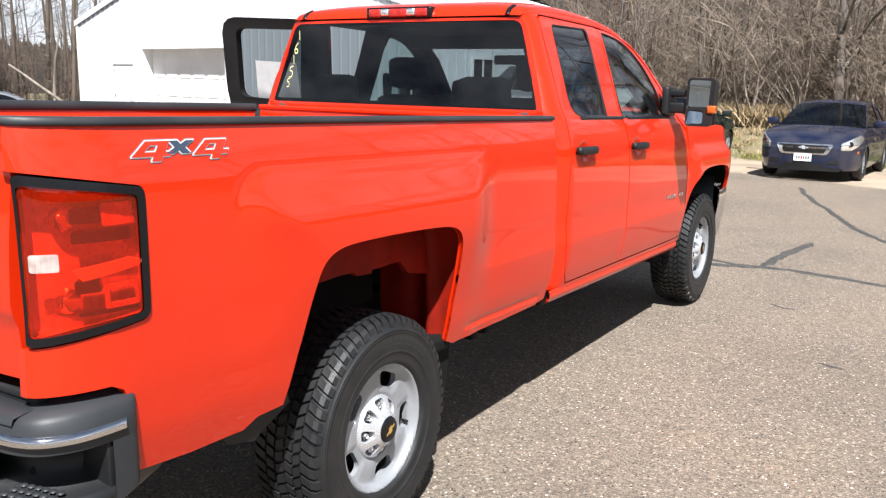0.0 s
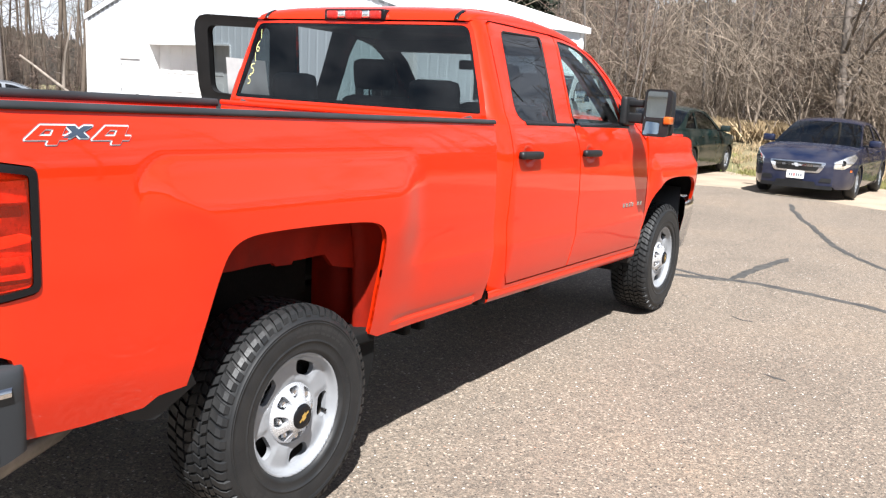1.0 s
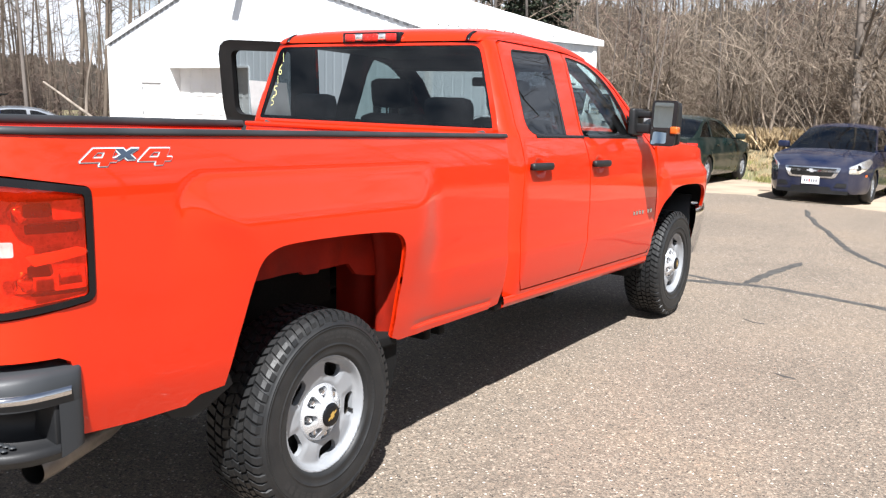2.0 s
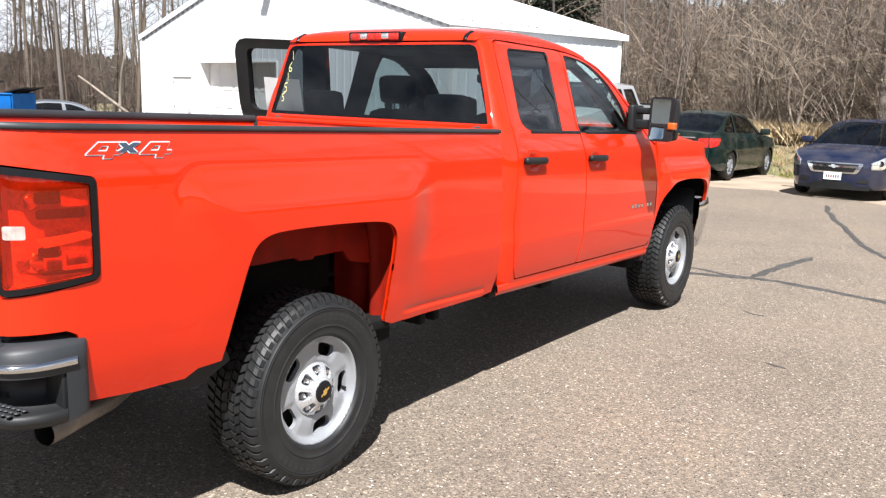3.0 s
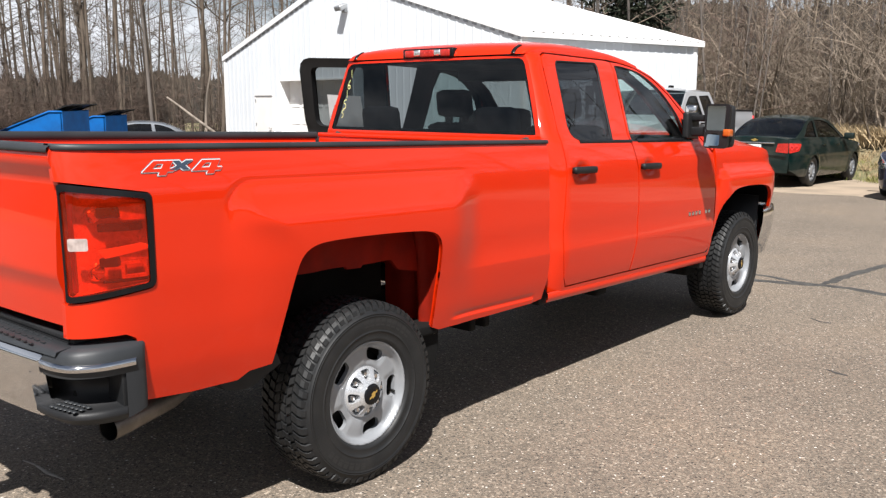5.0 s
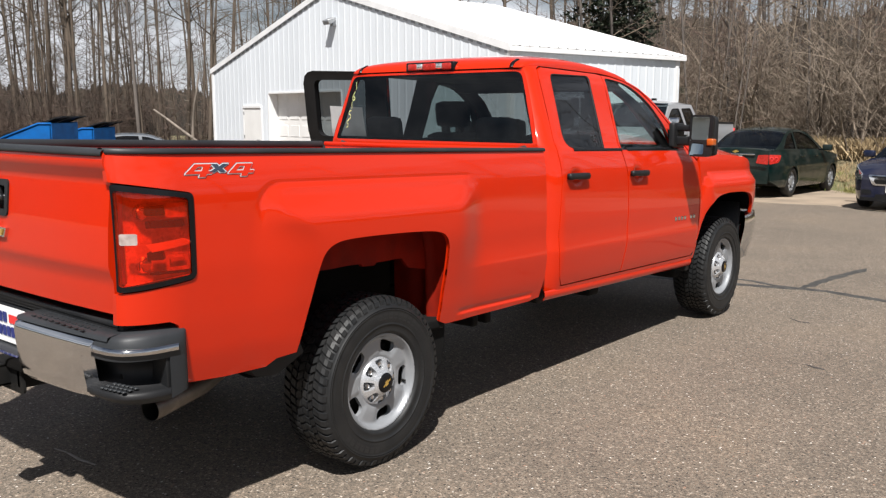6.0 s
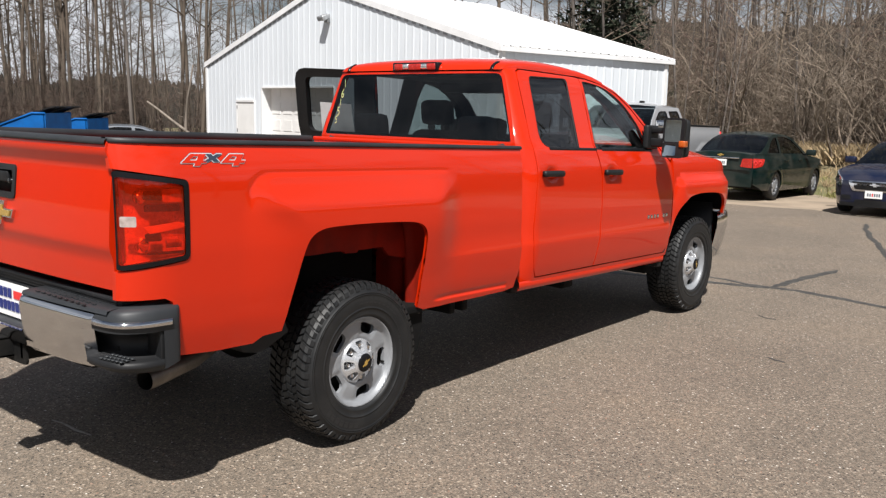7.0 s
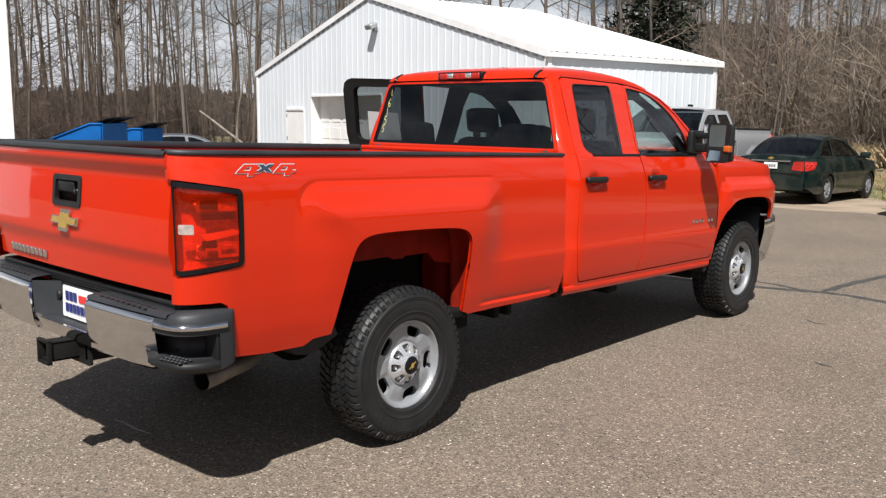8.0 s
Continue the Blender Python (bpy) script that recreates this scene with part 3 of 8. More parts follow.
part("eave_trim", box(-0.10, -0.03, -BD - 0.25, 0.12, BE - 0.08, BE + 0.03, 0.008), WHITE_TRIM, barn, smooth=False)
part("corner_trim", box(-0.03, 0.10, -0.08, 0.03, 0, BE, 0.006), WHITE_TRIM, barn, smooth=False)
part("corner_trim", box(BW - 0.10, BW + 0.03, -0.08, 0.03, 0, BE, 0.006), WHITE_TRIM, barn, smooth=False)
part("corner_trim", box(-0.03, 0.05, -BD - 0.02, -BD + 0.1, 0, BE, 0.006), WHITE_TRIM, barn, smooth=False)
door = part("overhead_door", box(GD[0] - 0.05, GD[1] + 0.05, -0.36, -0.30, 0, GD[3] + 0.02), DOOR_WHITE, barn, "white panelled overhead door", smooth=False)
for r in range(5):
    for c in range(6):
        w = (GD[1] - GD[0]) / 6
        x0 = GD[0] + w * c + 0.08
        part("door_panel", box(x0, x0 + w - 0.16, -0.30, -0.288, 0.10 + r * 0.52, 0.10 + r * 0.52 + 0.34, 0.005), DOOR_WHITE, door, smooth=False)
for nm, bx in (("door_jamb", (GD[0] - 0.04, GD[0], -0.31, 0.03, 0, GD[3])), ("door_jamb", (GD[1], GD[1] + 0.04, -0.31, 0.03, 0, GD[3])),
               ("door_head", (GD[0], GD[1], -0.31, 0.03, GD[3], GD[3] + 0.05))):
    part(nm, box(*bx), WHITE_TRIM, barn, smooth=False)
sd = part("side_door", box(MD[0] + 0.03, MD[1] - 0.03, -0.06, 0.022, 0.02, MD[3] - 0.04, 0.004), DOOR_WHITE, barn, "white steel side door", smooth=False)
part("door_knob", tube([(MD[0] + 0.12, 0.02, 1.0), (MD[0] + 0.12, 0.06, 1.0), (MD[0] + 0.24, 0.06, 1.0)], 0.014), GALV, sd)
for z in (0.3, 1.05, 1.8):
    part("hinge", box(MD[1] - 0.07, MD[1] - 0.02, 0.015, 0.035, z, z + 0.1), GALV, sd, smooth=False)
part("door_frame", join(join(box(MD[0] - 0.04, MD[0] + 0.03, -0.07, 0.028, 0, MD[3]), box(MD[1] - 0.03, MD[1] + 0.04, -0.07, 0.028, 0, MD[3])),
                        box(MD[0], MD[1], -0.07, 0.05, MD[3] - 0.04, MD[3] + 0.03)), WHITE_TRIM, barn, smooth=False)
LX, LZ = 7.04, 4.33
wall_lamp = thing("wall_lamp", "grey metal flood lamp on the barn gable", "lamp", at=BARN @ pose(LX, 0, LZ))
part("lamp_bracket", box(-0.08, 0.08, 0.0, 0.10, -0.10, 0.14, 0.01), GALV, wall_lamp)
part("lamp_hood", box(-0.15, 0.15, -0.12, 0.13, -0.07, 0.07, 0.03, m=pose(0, 0.17, 0.03, -22, 0, 0)), GALV, wall_lamp)

# ---- white building at the lot's side ----
hall = thing("white_building", "white ribbed metal building beside the lot", "building", at=Matrix.Translation((-16.4, 5.1, -0.05)) @ pose(0, 0, 0, 0, 0, 259.0))
part("long_wall", ribbed(14.0, lambda x: 5.0, Matrix.Identity(4)), SIDING, hall, smooth=False)
part("end_wall", ribbed(9.0, lambda x: 5.0, Matrix(((0, -1, 0, 0), (-1, 0, 0, 0), (0, 0, 1, 0), (0, 0, 0, 1)))), SIDING, hall, smooth=False)
part("corner_trim", box(-0.05, 0.12, -0.10, 0.05, 0, 5.0, 0.006), WHITE_TRIM, hall, smooth=False)
part("roof", box(-0.3, 14.3, -9.3, 0.3, 5.0, 5.22, 0.02), WHITE_TRIM, hall, smooth=False)

# ---- showroom behind the camera, seen in mirrors and paint ----
show = thing("showroom", "long white showroom with dark glass behind the lot", "building", at=Matrix.Translation((-26, -30, -0.05)))
part("front_wall", ribbed(40.0, lambda x: 4.6, Matrix.Identity(4), gaps=((2.0, 11.0, 0.5, 3.0),)), WHITE_TRIM, show, smooth=False)
part("roof", box(-0.4, 40.4, -12, 0.5, 4.6, 4.9, 0.02), WHITE_TRIM, show, smooth=False)
for i in range(3):
    part("window_pane", box(2.0 + 3 * i + 0.05, 4.9 + 3 * i, -0.10, -0.06, 0.5, 3.0), TRIM_BLACK, show, smooth=False)

# ---- the red pickup: x to its right, y forward, rear axle at y = 0 ----
RAKE = 0.03           # the body stands this much lower for each metre forward
WB, TR = 4.016, 0.402
truck = thing("pickup_truck", "red-orange four-door heavy pickup truck, one rear door open", "truck")


def raked(bm):
    lay = bm.verts.layers.float_vector.get("true_normal")
    for v in bm.verts:
        v.co.z -= RAKE * v.co.y
        if lay:
            n = v[lay]
            v[lay] = Vector((n[0], n[1] + RAKE * n[2], n[2]))
    return bm


def flipped(bm):
    lay = bm.verts.layers.float_vector.get("true_normal")
    for v in bm.verts:
        v.co.x = -v.co.x
        if lay:
            n = v[lay]
            v[lay] = Vector((-n[0], n[1], n[2]))
    bmesh.ops.reverse_faces(bm, faces=bm.faces[:])
    return bm


def tpart(name, bm, mat, parent=None, label="", smooth=True, sgn=1):
    raked(bm)
    if sgn < 0:
        flipped(bm)
    return part(name, bm, mat, parent if parent is not None else truck, label, smooth)


SZ = [0.50, 0.58, 0.64, 0.72, 0.85, 1.05, 1.25, 1.33, 1.38, 1.44, 1.475]
SX = [0.900, 0.915, 0.930, 0.948, 0.962, 0.971, 0.966, 0.962, 0.953, 0.938, 0.925]
UZ = [1.475, 1.51, 1.60, 1.75, 1.90, 1.965, 2.005]
UX = [0.925, 0.905, 0.872, 0.815, 0.757, 0.715, 0.640]


def eased(t, r=0.25):
    """A straight ramp from 0 to 1 with its two ends rounded."""
    t = min(1.0, max(0.0, t))
    if t < r:
        return t * t / (2 * r) / (1 - r)
    if t < 1 - r:
        return (t - r / 2) / (1 - r)
    return 1 - (1 - t) ** 2 / (2 * r) / (1 - r)


def flare(y, z, reach, y0, y1, top, crown):
    """The raised, square-shouldered swelling round a wheel: a sloping face under a crease, upright again beside the opening."""
    d = max(0.0, top - z)
    s = smoothstep(0.0, 0.30, d)
    k = 0.10 * max(0.0, 1 - d / 0.10) ** 2
    back = smoothstep(y0 - 0.02 - 0.05 * s, y0 + 0.05 + reach * s, y - k)
    # the top face and the front face fall away from the ridge and meet in a rounded mitre
    fall = max(0.0, 1 - d / (top - crown - 0.015))
    ahead = max(0.0, (y - y1 + 0.19) / 0.29)
    q = 1 - eased((fall ** 4 + ahead ** 4) ** 0.25, 0.30)
    lip = 0.005 * (1 - smoothstep(y1 - 0.10, y1 + 0.01, y))
    rise = back * (1 - smoothstep(top - 0.010, top + 0.006, z)) * (lip + 0.047 * q) * (0.30 + 0.70 * smoothstep(0.72, 1.14, z))
    # a shallow groove follows the crease and turns down with it at the rear
    gap = top - z if y > y0 + 0.10 else min(top - z, 0.10 - math.hypot(max(0.0, y0 + 0.10 - y), max(0.0, 0.10 - (top - z))))
    groove = 0.0035 * math.exp(-(gap / 0.013) ** 2) * smoothstep(y0 - 0.03, y0, y) * (1 - smoothstep(y1 - 0.06, y1 + 0.01, y)) * (1 - smoothstep(0.04, 0.20, d))
    return rise - groove


def corner(y):
    """How far the sides turn in at the cab's back and the box's tail."""
    if y < -1.05:
        t = min(1.0, (-1.05 - y) / 0.230)
        return 0.115 * (1 - math.sqrt(max(0.0, 1 - t * t)))
    return 0.0


def crease(v):
    """The sharp line low on the flanks: the metal swells out towards it and tucks in under it."""
    if v > 0.876:
        return 0.010 * max(0.0, 1 - (v - 0.876) / 0.13) ** 2
    return 0.010 * max(0.0, 1 - (0.876 - v) / 0.22)


def bed_side(u, v):
    x = curve_at(SZ, SX, v) + flare(u, v, 0.30, -0.70, 0.66, 1.345, 1.158) - corner(u)
    x += crease(v) * smoothstep(0.52, 0.86, u - 0.30 * max(0.0, v - 0.876))
    if 0.50 < u < 1.30:
        step = smoothstep(0.53, 0.62, u) * (1 - smoothstep(1.235, 1.26, u))
        x += step * (0.007 * (1 - smoothstep(0.640, 0.650, v)) - 0.005 * math.exp(-((v - 0.655) / 0.010) ** 2))
    return Vector((x, u, v))


def turn_in(v):
    """How far the cab's rear corners turn in, less above the belt."""
    return curve_at([1.0, 1.36, 1.44, 1.52, 1.75, 2.02], [0.115, 0.112, 0.09, 0.062, 0.045, 0.033], min(2.02, max(1.0, v)))


BACK_LEAN = 0.15        # the cab's back leans forward by this much for each metre up from the belt


def cab_side(u, v):
    x = curve_at(SZ, SX, v) if v < 1.475 else curve_at(UZ, UX, v)
    x += flare(u, v, 0.08, 3.52, 4.75, 1.29, 1.185)
    tail = 1.416 + BACK_LEAN * max(0.0, v - 1.5)
    if u < tail + 0.135:
        t = min(1.0, (tail + 0.135 - u) / 0.135)
        x -= turn_in(v) * (1 - math.sqrt(max(0.0, 1 - t * t)))
    if u > 4.30:
        x -= 0.22 * ((u - 4.30) / 0.6) ** 2.2
    x += crease(v) * (1 - smoothstep(3.40, 3.52, u))
    return Vector((x, u, v))


def arch(yc, half, top, base, front_up=0.03, n=4.2, steps=26, lo=None):
    """A wheel opening with a flattened top, from its rear foot to its front foot."""
    pts = []
    for i in range(steps + 1):
        a = math.pi * (1 - i / steps)
        c, s = math.cos(a), math.sin(a)
        y = yc + half * math.copysign(abs(c) ** (2 / n), c)
        pts.append((y, base + (top - base) * abs(s) ** (2 / n)))
    return pts


# cargo box sides
ARCH_R = [(-0.515, 0.64), (-0.49, 0.75), (-0.465, 0.86), (-0.440, 0.975), (-0.412, 1.060), (-0.352, 1.096), (-0.25, 1.106), (0.0, 1.107), (0.22, 1.101),
          (0.318, 1.092), (0.371, 1.075), (0.402, 1.04), (0.414, 0.99), (0.417, 0.88), (0.414, 0.76), (0.416, 0.625)]
LIGHT_Z0, LIGHT_Z1, LIGHT_Y = 0.982, 1.362, -1.010


def smooth_open(points, rounds=2):
    pts = [Vector(p) for p in points]
    for _ in range(rounds):
        out = [pts[0]]
        for a, b in zip(pts, pts[1:]):
            out += [a.lerp(b, 0.25), a.lerp(b, 0.75)]
        pts = out + [pts[-1]]
    return [tuple(p) for p in pts]


ARCH_RS = smooth_open(ARCH_R, 2)
for sg in (1, -1):
    outline = [(-1.275, 0.864), (-1.118, 0.866), (-1.086, 0.85), (-1.066, 0.80), (-1.061, 0.618), (-0.86, 0.604), (-0.665, 0.604), (-0.615, 0.632)] + ARCH_RS + [(0.47, 0.605), (0.9, 0.608), (1.25, 0.615), (1.335, 0.625), (1.352, 0.75), (1.338, 1.0),
               (1.338, 1.30), (1.355, 1.474), (0.5, 1.474), (-0.6, 1.474), (-1.10, 1.474), (-1.275, 1.474), (-1.275, LIGHT_Z1 + 0.006)]
    r_light = rounded([(-1.275, LIGHT_Z1 + 0.006), (LIGHT_Y + 0.012, LIGHT_Z1 - 0.035), (LIGHT_Y + 0.004, LIGHT_Z0 + 0.03), (-1.275, LIGHT_Z0 - 0.006)], [0, 0.024, 0.026, 0], 5)
    outline = outline[:-1] + [tuple(p) for p in r_light]
    side = tpart("box_side", sheet(outline, bed_side, step=0.0115, back=(-1, 0, 0), depth=0.022), RED, sgn=sg)
    # folded lip of the wheel opening
    rows = []
    for (y, z) in ARCH_RS:
        p = bed_side(y, z)
        d = Vector((0, y - 0.0, z - 0.70)).normalized()
        rows.append([p, p + Vector((-0.012, 0, 0)), p + Vector((-0.03, 0, 0)) + d * 0.012, p + Vector((-0.036, 0, 0)) + d * 0.055])
    tpart("arch_lip", loft(rows), RED, side, sgn=sg)
    # wheel house: painted front and roof, shade put into their red; open and black further in
    rows = []
    for (y, z) in ARCH_RS[2:-1]:
        d = Vector((0, y, (z - 0.70) * 0.8)).normalized()
        q = Vector((0, y, z)) + d * 0.045
        ahead, deep = smoothstep(0.15, 0.38, y), smoothstep(0.60, 0.72, z)
        x0, row = bed_side(y, z).x - 0.034, []
        for k in range(25):
            x = x0 + (0.60 - x0) * k / 24
            rib = 0.030 * math.exp(-((x - 0.835 + 0.05 * (z - 0.9)) / 0.022) ** 2) - 0.030 * math.exp(-((x - 0.76) / 0.035) ** 2) * deep
            pressed = 0.016 * math.exp(-((((y + 0.25) % 0.33) - 0.16 + 0.2 * (x - 0.8)) / 0.035) ** 2)
            row.append(Vector((x, q.y - rib * ahead, q.z - pressed * (1 - ahead) - 0.03 * smoothstep(0.80, 0.62, x) * (1 - ahead))))
        rows.append(row)
    tpart("wheel_house", loft(rows), SHADED_RED, side, "painted inner wheel housing, its red darkened as in shade", sgn=sg)
    skirt = [(-0.46, 1.16), (-0.46, 0.948), (-0.02, 0.948), (-0.01, 0.936), (0.06, 0.936), (0.07, 0.948), (0.27, 0.946), (0.30, 0.90), (0.42, 0.88), (0.42, 1.16)]
    tpart("wheel_house_skirt", sheet(skirt, lambda u, v: Vector((0.825 + 0.010 * math.sin(19 * (u - 0.7 * v)) - 0.15 * (v - 1.0), u, v)), step=0.02, back=(-1, 0, 0), depth=0.02), SHADED_RED, side, sgn=sg)
    tpart("bracket", box(0.74, 0.93, 0.34, 0.47, 0.585, 0.635, 0.01), SHADE_BLACK, sgn=sg)
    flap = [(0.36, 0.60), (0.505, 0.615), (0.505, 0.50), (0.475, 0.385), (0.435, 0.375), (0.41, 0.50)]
    tpart("splash_flap", sheet(flap, lambda u, v: Vector((0.895 + 0.04 * (u - 0.36), u, v)), step=0.04, back=(-1, 0, 0), depth=0.05), SHADE_BLACK, sgn=sg)
    tpart("bolt", lathe([(0.0, 0.012), (0.012, 0.010), (0.016, 0.0)], Matrix.Translation((0.90, 0.475, 0.592)) @ pose(0, 0, 0, 0, 90, 0), 10), STEEL, sgn=sg)
    tail = [(-0.76, 0.632), (-0.52, 0.642), (-0.485, 0.72), (-0.44, 0.62), (-0.60, 0.545), (-0.70, 0.565)]
    tpart("rear_liner", sheet(tail, lambda u, v: Vector((0.90, u, v)), step=0.05, back=(-1, 0, 0), depth=0.2), PLASTIC, sgn=sg)
    # top cap of the box side
    prof = [(0.930, 1.464), (0.9375, 1.4655), (0.937, 1.474), (0.934, 1.481), (0.929, 1.4845), (0.908, 1.485), (0.899, 1.479), (0.896, 1.446), (0.905, 1.440)]
    ys = [-1.275, -1.265, -1.25, -1.23, -1.20, -1.15, -1.10, -1.05] + [(-1.0 + i * 0.1) for i in range(24)] + [1.362]
    tpart("rail_cap", loft([[(x - (corner(y) if x > 0.85 else corner(y) * 0.7), y, z) for x, z in prof] for y in ys]), GREY_PLASTIC, sgn=sg, label="charcoal plastic rail cap")
    # inside of the box
    inner = loft([[(0.904, y, 1.46), (0.900, y, 1.392), (0.80, y, 1.375), (0.80, y, 1.25), (0.785, y, 1.0), (0.785, y, 0.962)] for y in [-1.2 + 0.085 * i for i in range(31)]])
    tpart("box_inner_wall", inner, RED, sgn=sg)
    for y in (-1.08, -0.35, 0.05, 1.12):
        tpart("stake_pocket", box(0.79, 0.812, y - 0.05, y + 0.05, 1.33, 1.37, 0.006), DULL_BLACK, sgn=sg)
floor_rows = []
for i in range(65):
    x = -0.79 + 1.58 * i / 64
    floor_rows.append([(x, y, 0.95 + (0.014 if i % 4 in (1, 2) else 0)) for y in (-1.22, -0.4, 0.4, 1.33)])
tpart("box_floor", loft(floor_rows), RED)
tpart("bulkhead", sheet([(-0.83, 0.94), (0.83, 0.94), (0.83, 1.475), (-0.83, 1.475)], lambda u, v: Vector((u, 1.325 + 0.01 * math.sin(v * 30), v)), step=0.05, back=(0, 1, 0), depth=0.03), RED)
tpart("bulkhead_cap", box(-0.84, 0.84, 1.315, 1.362, 1.455, 1.483, 0.008), RED)

# tailgate
TGZ = [0.895, 0.93, 1.00, 1.024, 1.042, 1.06, 1.20, 1.33, 1.372, 1.388, 1.405, 1.43, 1.462, 1.478]
TGY = [-1.272, -1.275, -1.279, -1.279, -1.294, -1.298, -1.291, -1.277, -1.271, -1.276, -1.296, -1.303, -1.300, -1.285]


def gate_face(u, v):
    return Vector((u, curve_at(TGZ, TGY, v) + 0.018 * (abs(u) / 0.85) ** 3, v))


gate = tpart("tailgate", sheet(rounded([(-0.850, 0.895), (0.842, 0.895), (0.850, 1.470), (-0.850, 1.470)], 0.008), gate_face,
                               holes=[rounded([(-0.13, 1.205), (0.13, 1.205), (0.13, 1.335), (-0.13, 1.335)], 0.02)], step=0.028, back=(0, 1, 0), depth=0.05), RED)
tpart("gate_inner_panel", box(-0.84, 0.84, -1.225, -1.19, 0.93, 1.46, 0.01), RED, gate)
tpart("gate_cap", loft([[(x, -1.306 + 0.018 * (abs(x) / 0.85) ** 3 + dy, 1.458 + dz) for dy, dz in ((0.006, -0.002), (0, 0), (0.002, 0.013), (0.012, 0.021), (0.09, 0.023), (0.105, 0.013), (0.105, -0.02))]
                        for x in [-0.850 + 0.05 * i for i in range(35)]]), GREY_PLASTIC, gate, "charcoal plastic cap")
bezel = tpart("handle_bezel", sheet(rounded([(-0.138, 1.197), (0.138, 1.197), (0.138, 1.343), (-0.138, 1.343)], 0.024), lambda u, v: gate_face(u, v) + Vector((0, -0.007, 0)),
                                    holes=[rounded([(-0.112, 1.222), (0.112, 1.222), (0.112, 1.318), (-0.112, 1.318)], 0.012)], step=0.03, back=(0, 1, 0), depth=0.02), PLASTIC, gate)
tpart("handle_recess", box(-0.135, 0.135, -1.262, -1.24, 1.20, 1.34), DULL_BLACK, bezel)
tpart("gate_handle", box(-0.10, 0.055, -1.283, -1.262, 1.262, 1.312, 0.008), PLASTIC, bezel)
tpart("gate_lock", lathe([(0, 0.006), (0.013, 0.006), (0.013, -0.02)], Matrix.Translation((0.083, -1.283, 1.27)) @ pose(0, 0, 0, 90, 0, 0), 14), TRIM_BLACK, bezel)


def cross_shape(w, h):
    """A plain slanted cross of two bars."""
    a, b, s = w / 2, h / 2, h * 0.16
    return [(-a, -b * 0.36), (-w * 0.17 - s * 0.4, -b * 0.36), (-w * 0.17 - s, -b), (w * 0.17 - s, -b), (w * 0.17 - s * 0.3, -b * 0.36), (a - s, -b * 0.36), (a, b * 0.36), (w * 0.17 + s * 0.4, b * 0.36),
            (w * 0.17 + s, b), (-w * 0.17 + s, b), (-w * 0.17 + s * 0.3, b * 0.36), (-a + s, b * 0.36)]


badge = tpart("gate_emblem", sheet(cross_shape(0.285, 0.105), lambda u, v: gate_face(u, 1.133 + v) + Vector((0, -0.014, 0)), step=0.03, back=(0, 1, 0), depth=0.016), CHROME, gate, "plain cross emblem, gold with chrome rim", smooth=False)
tpart("emblem_face", sheet(cross_shape(0.240, 0.068), lambda u, v: gate_face(u, 1.133 + v) + Vector((0, -0.0185, 0)), step=0.03, back=(0, 1, 0), depth=0.006), GOLD, badge, smooth=False)
for i in range(9):
    x = -0.685 + i * 0.048
    tpart("badge_bar", box(x, x + 0.036, gate_face(x, 0.955).y - 0.008, gate_face(x, 0.955).y, 0.925, 0.962, 0.003), CHROME, gate)

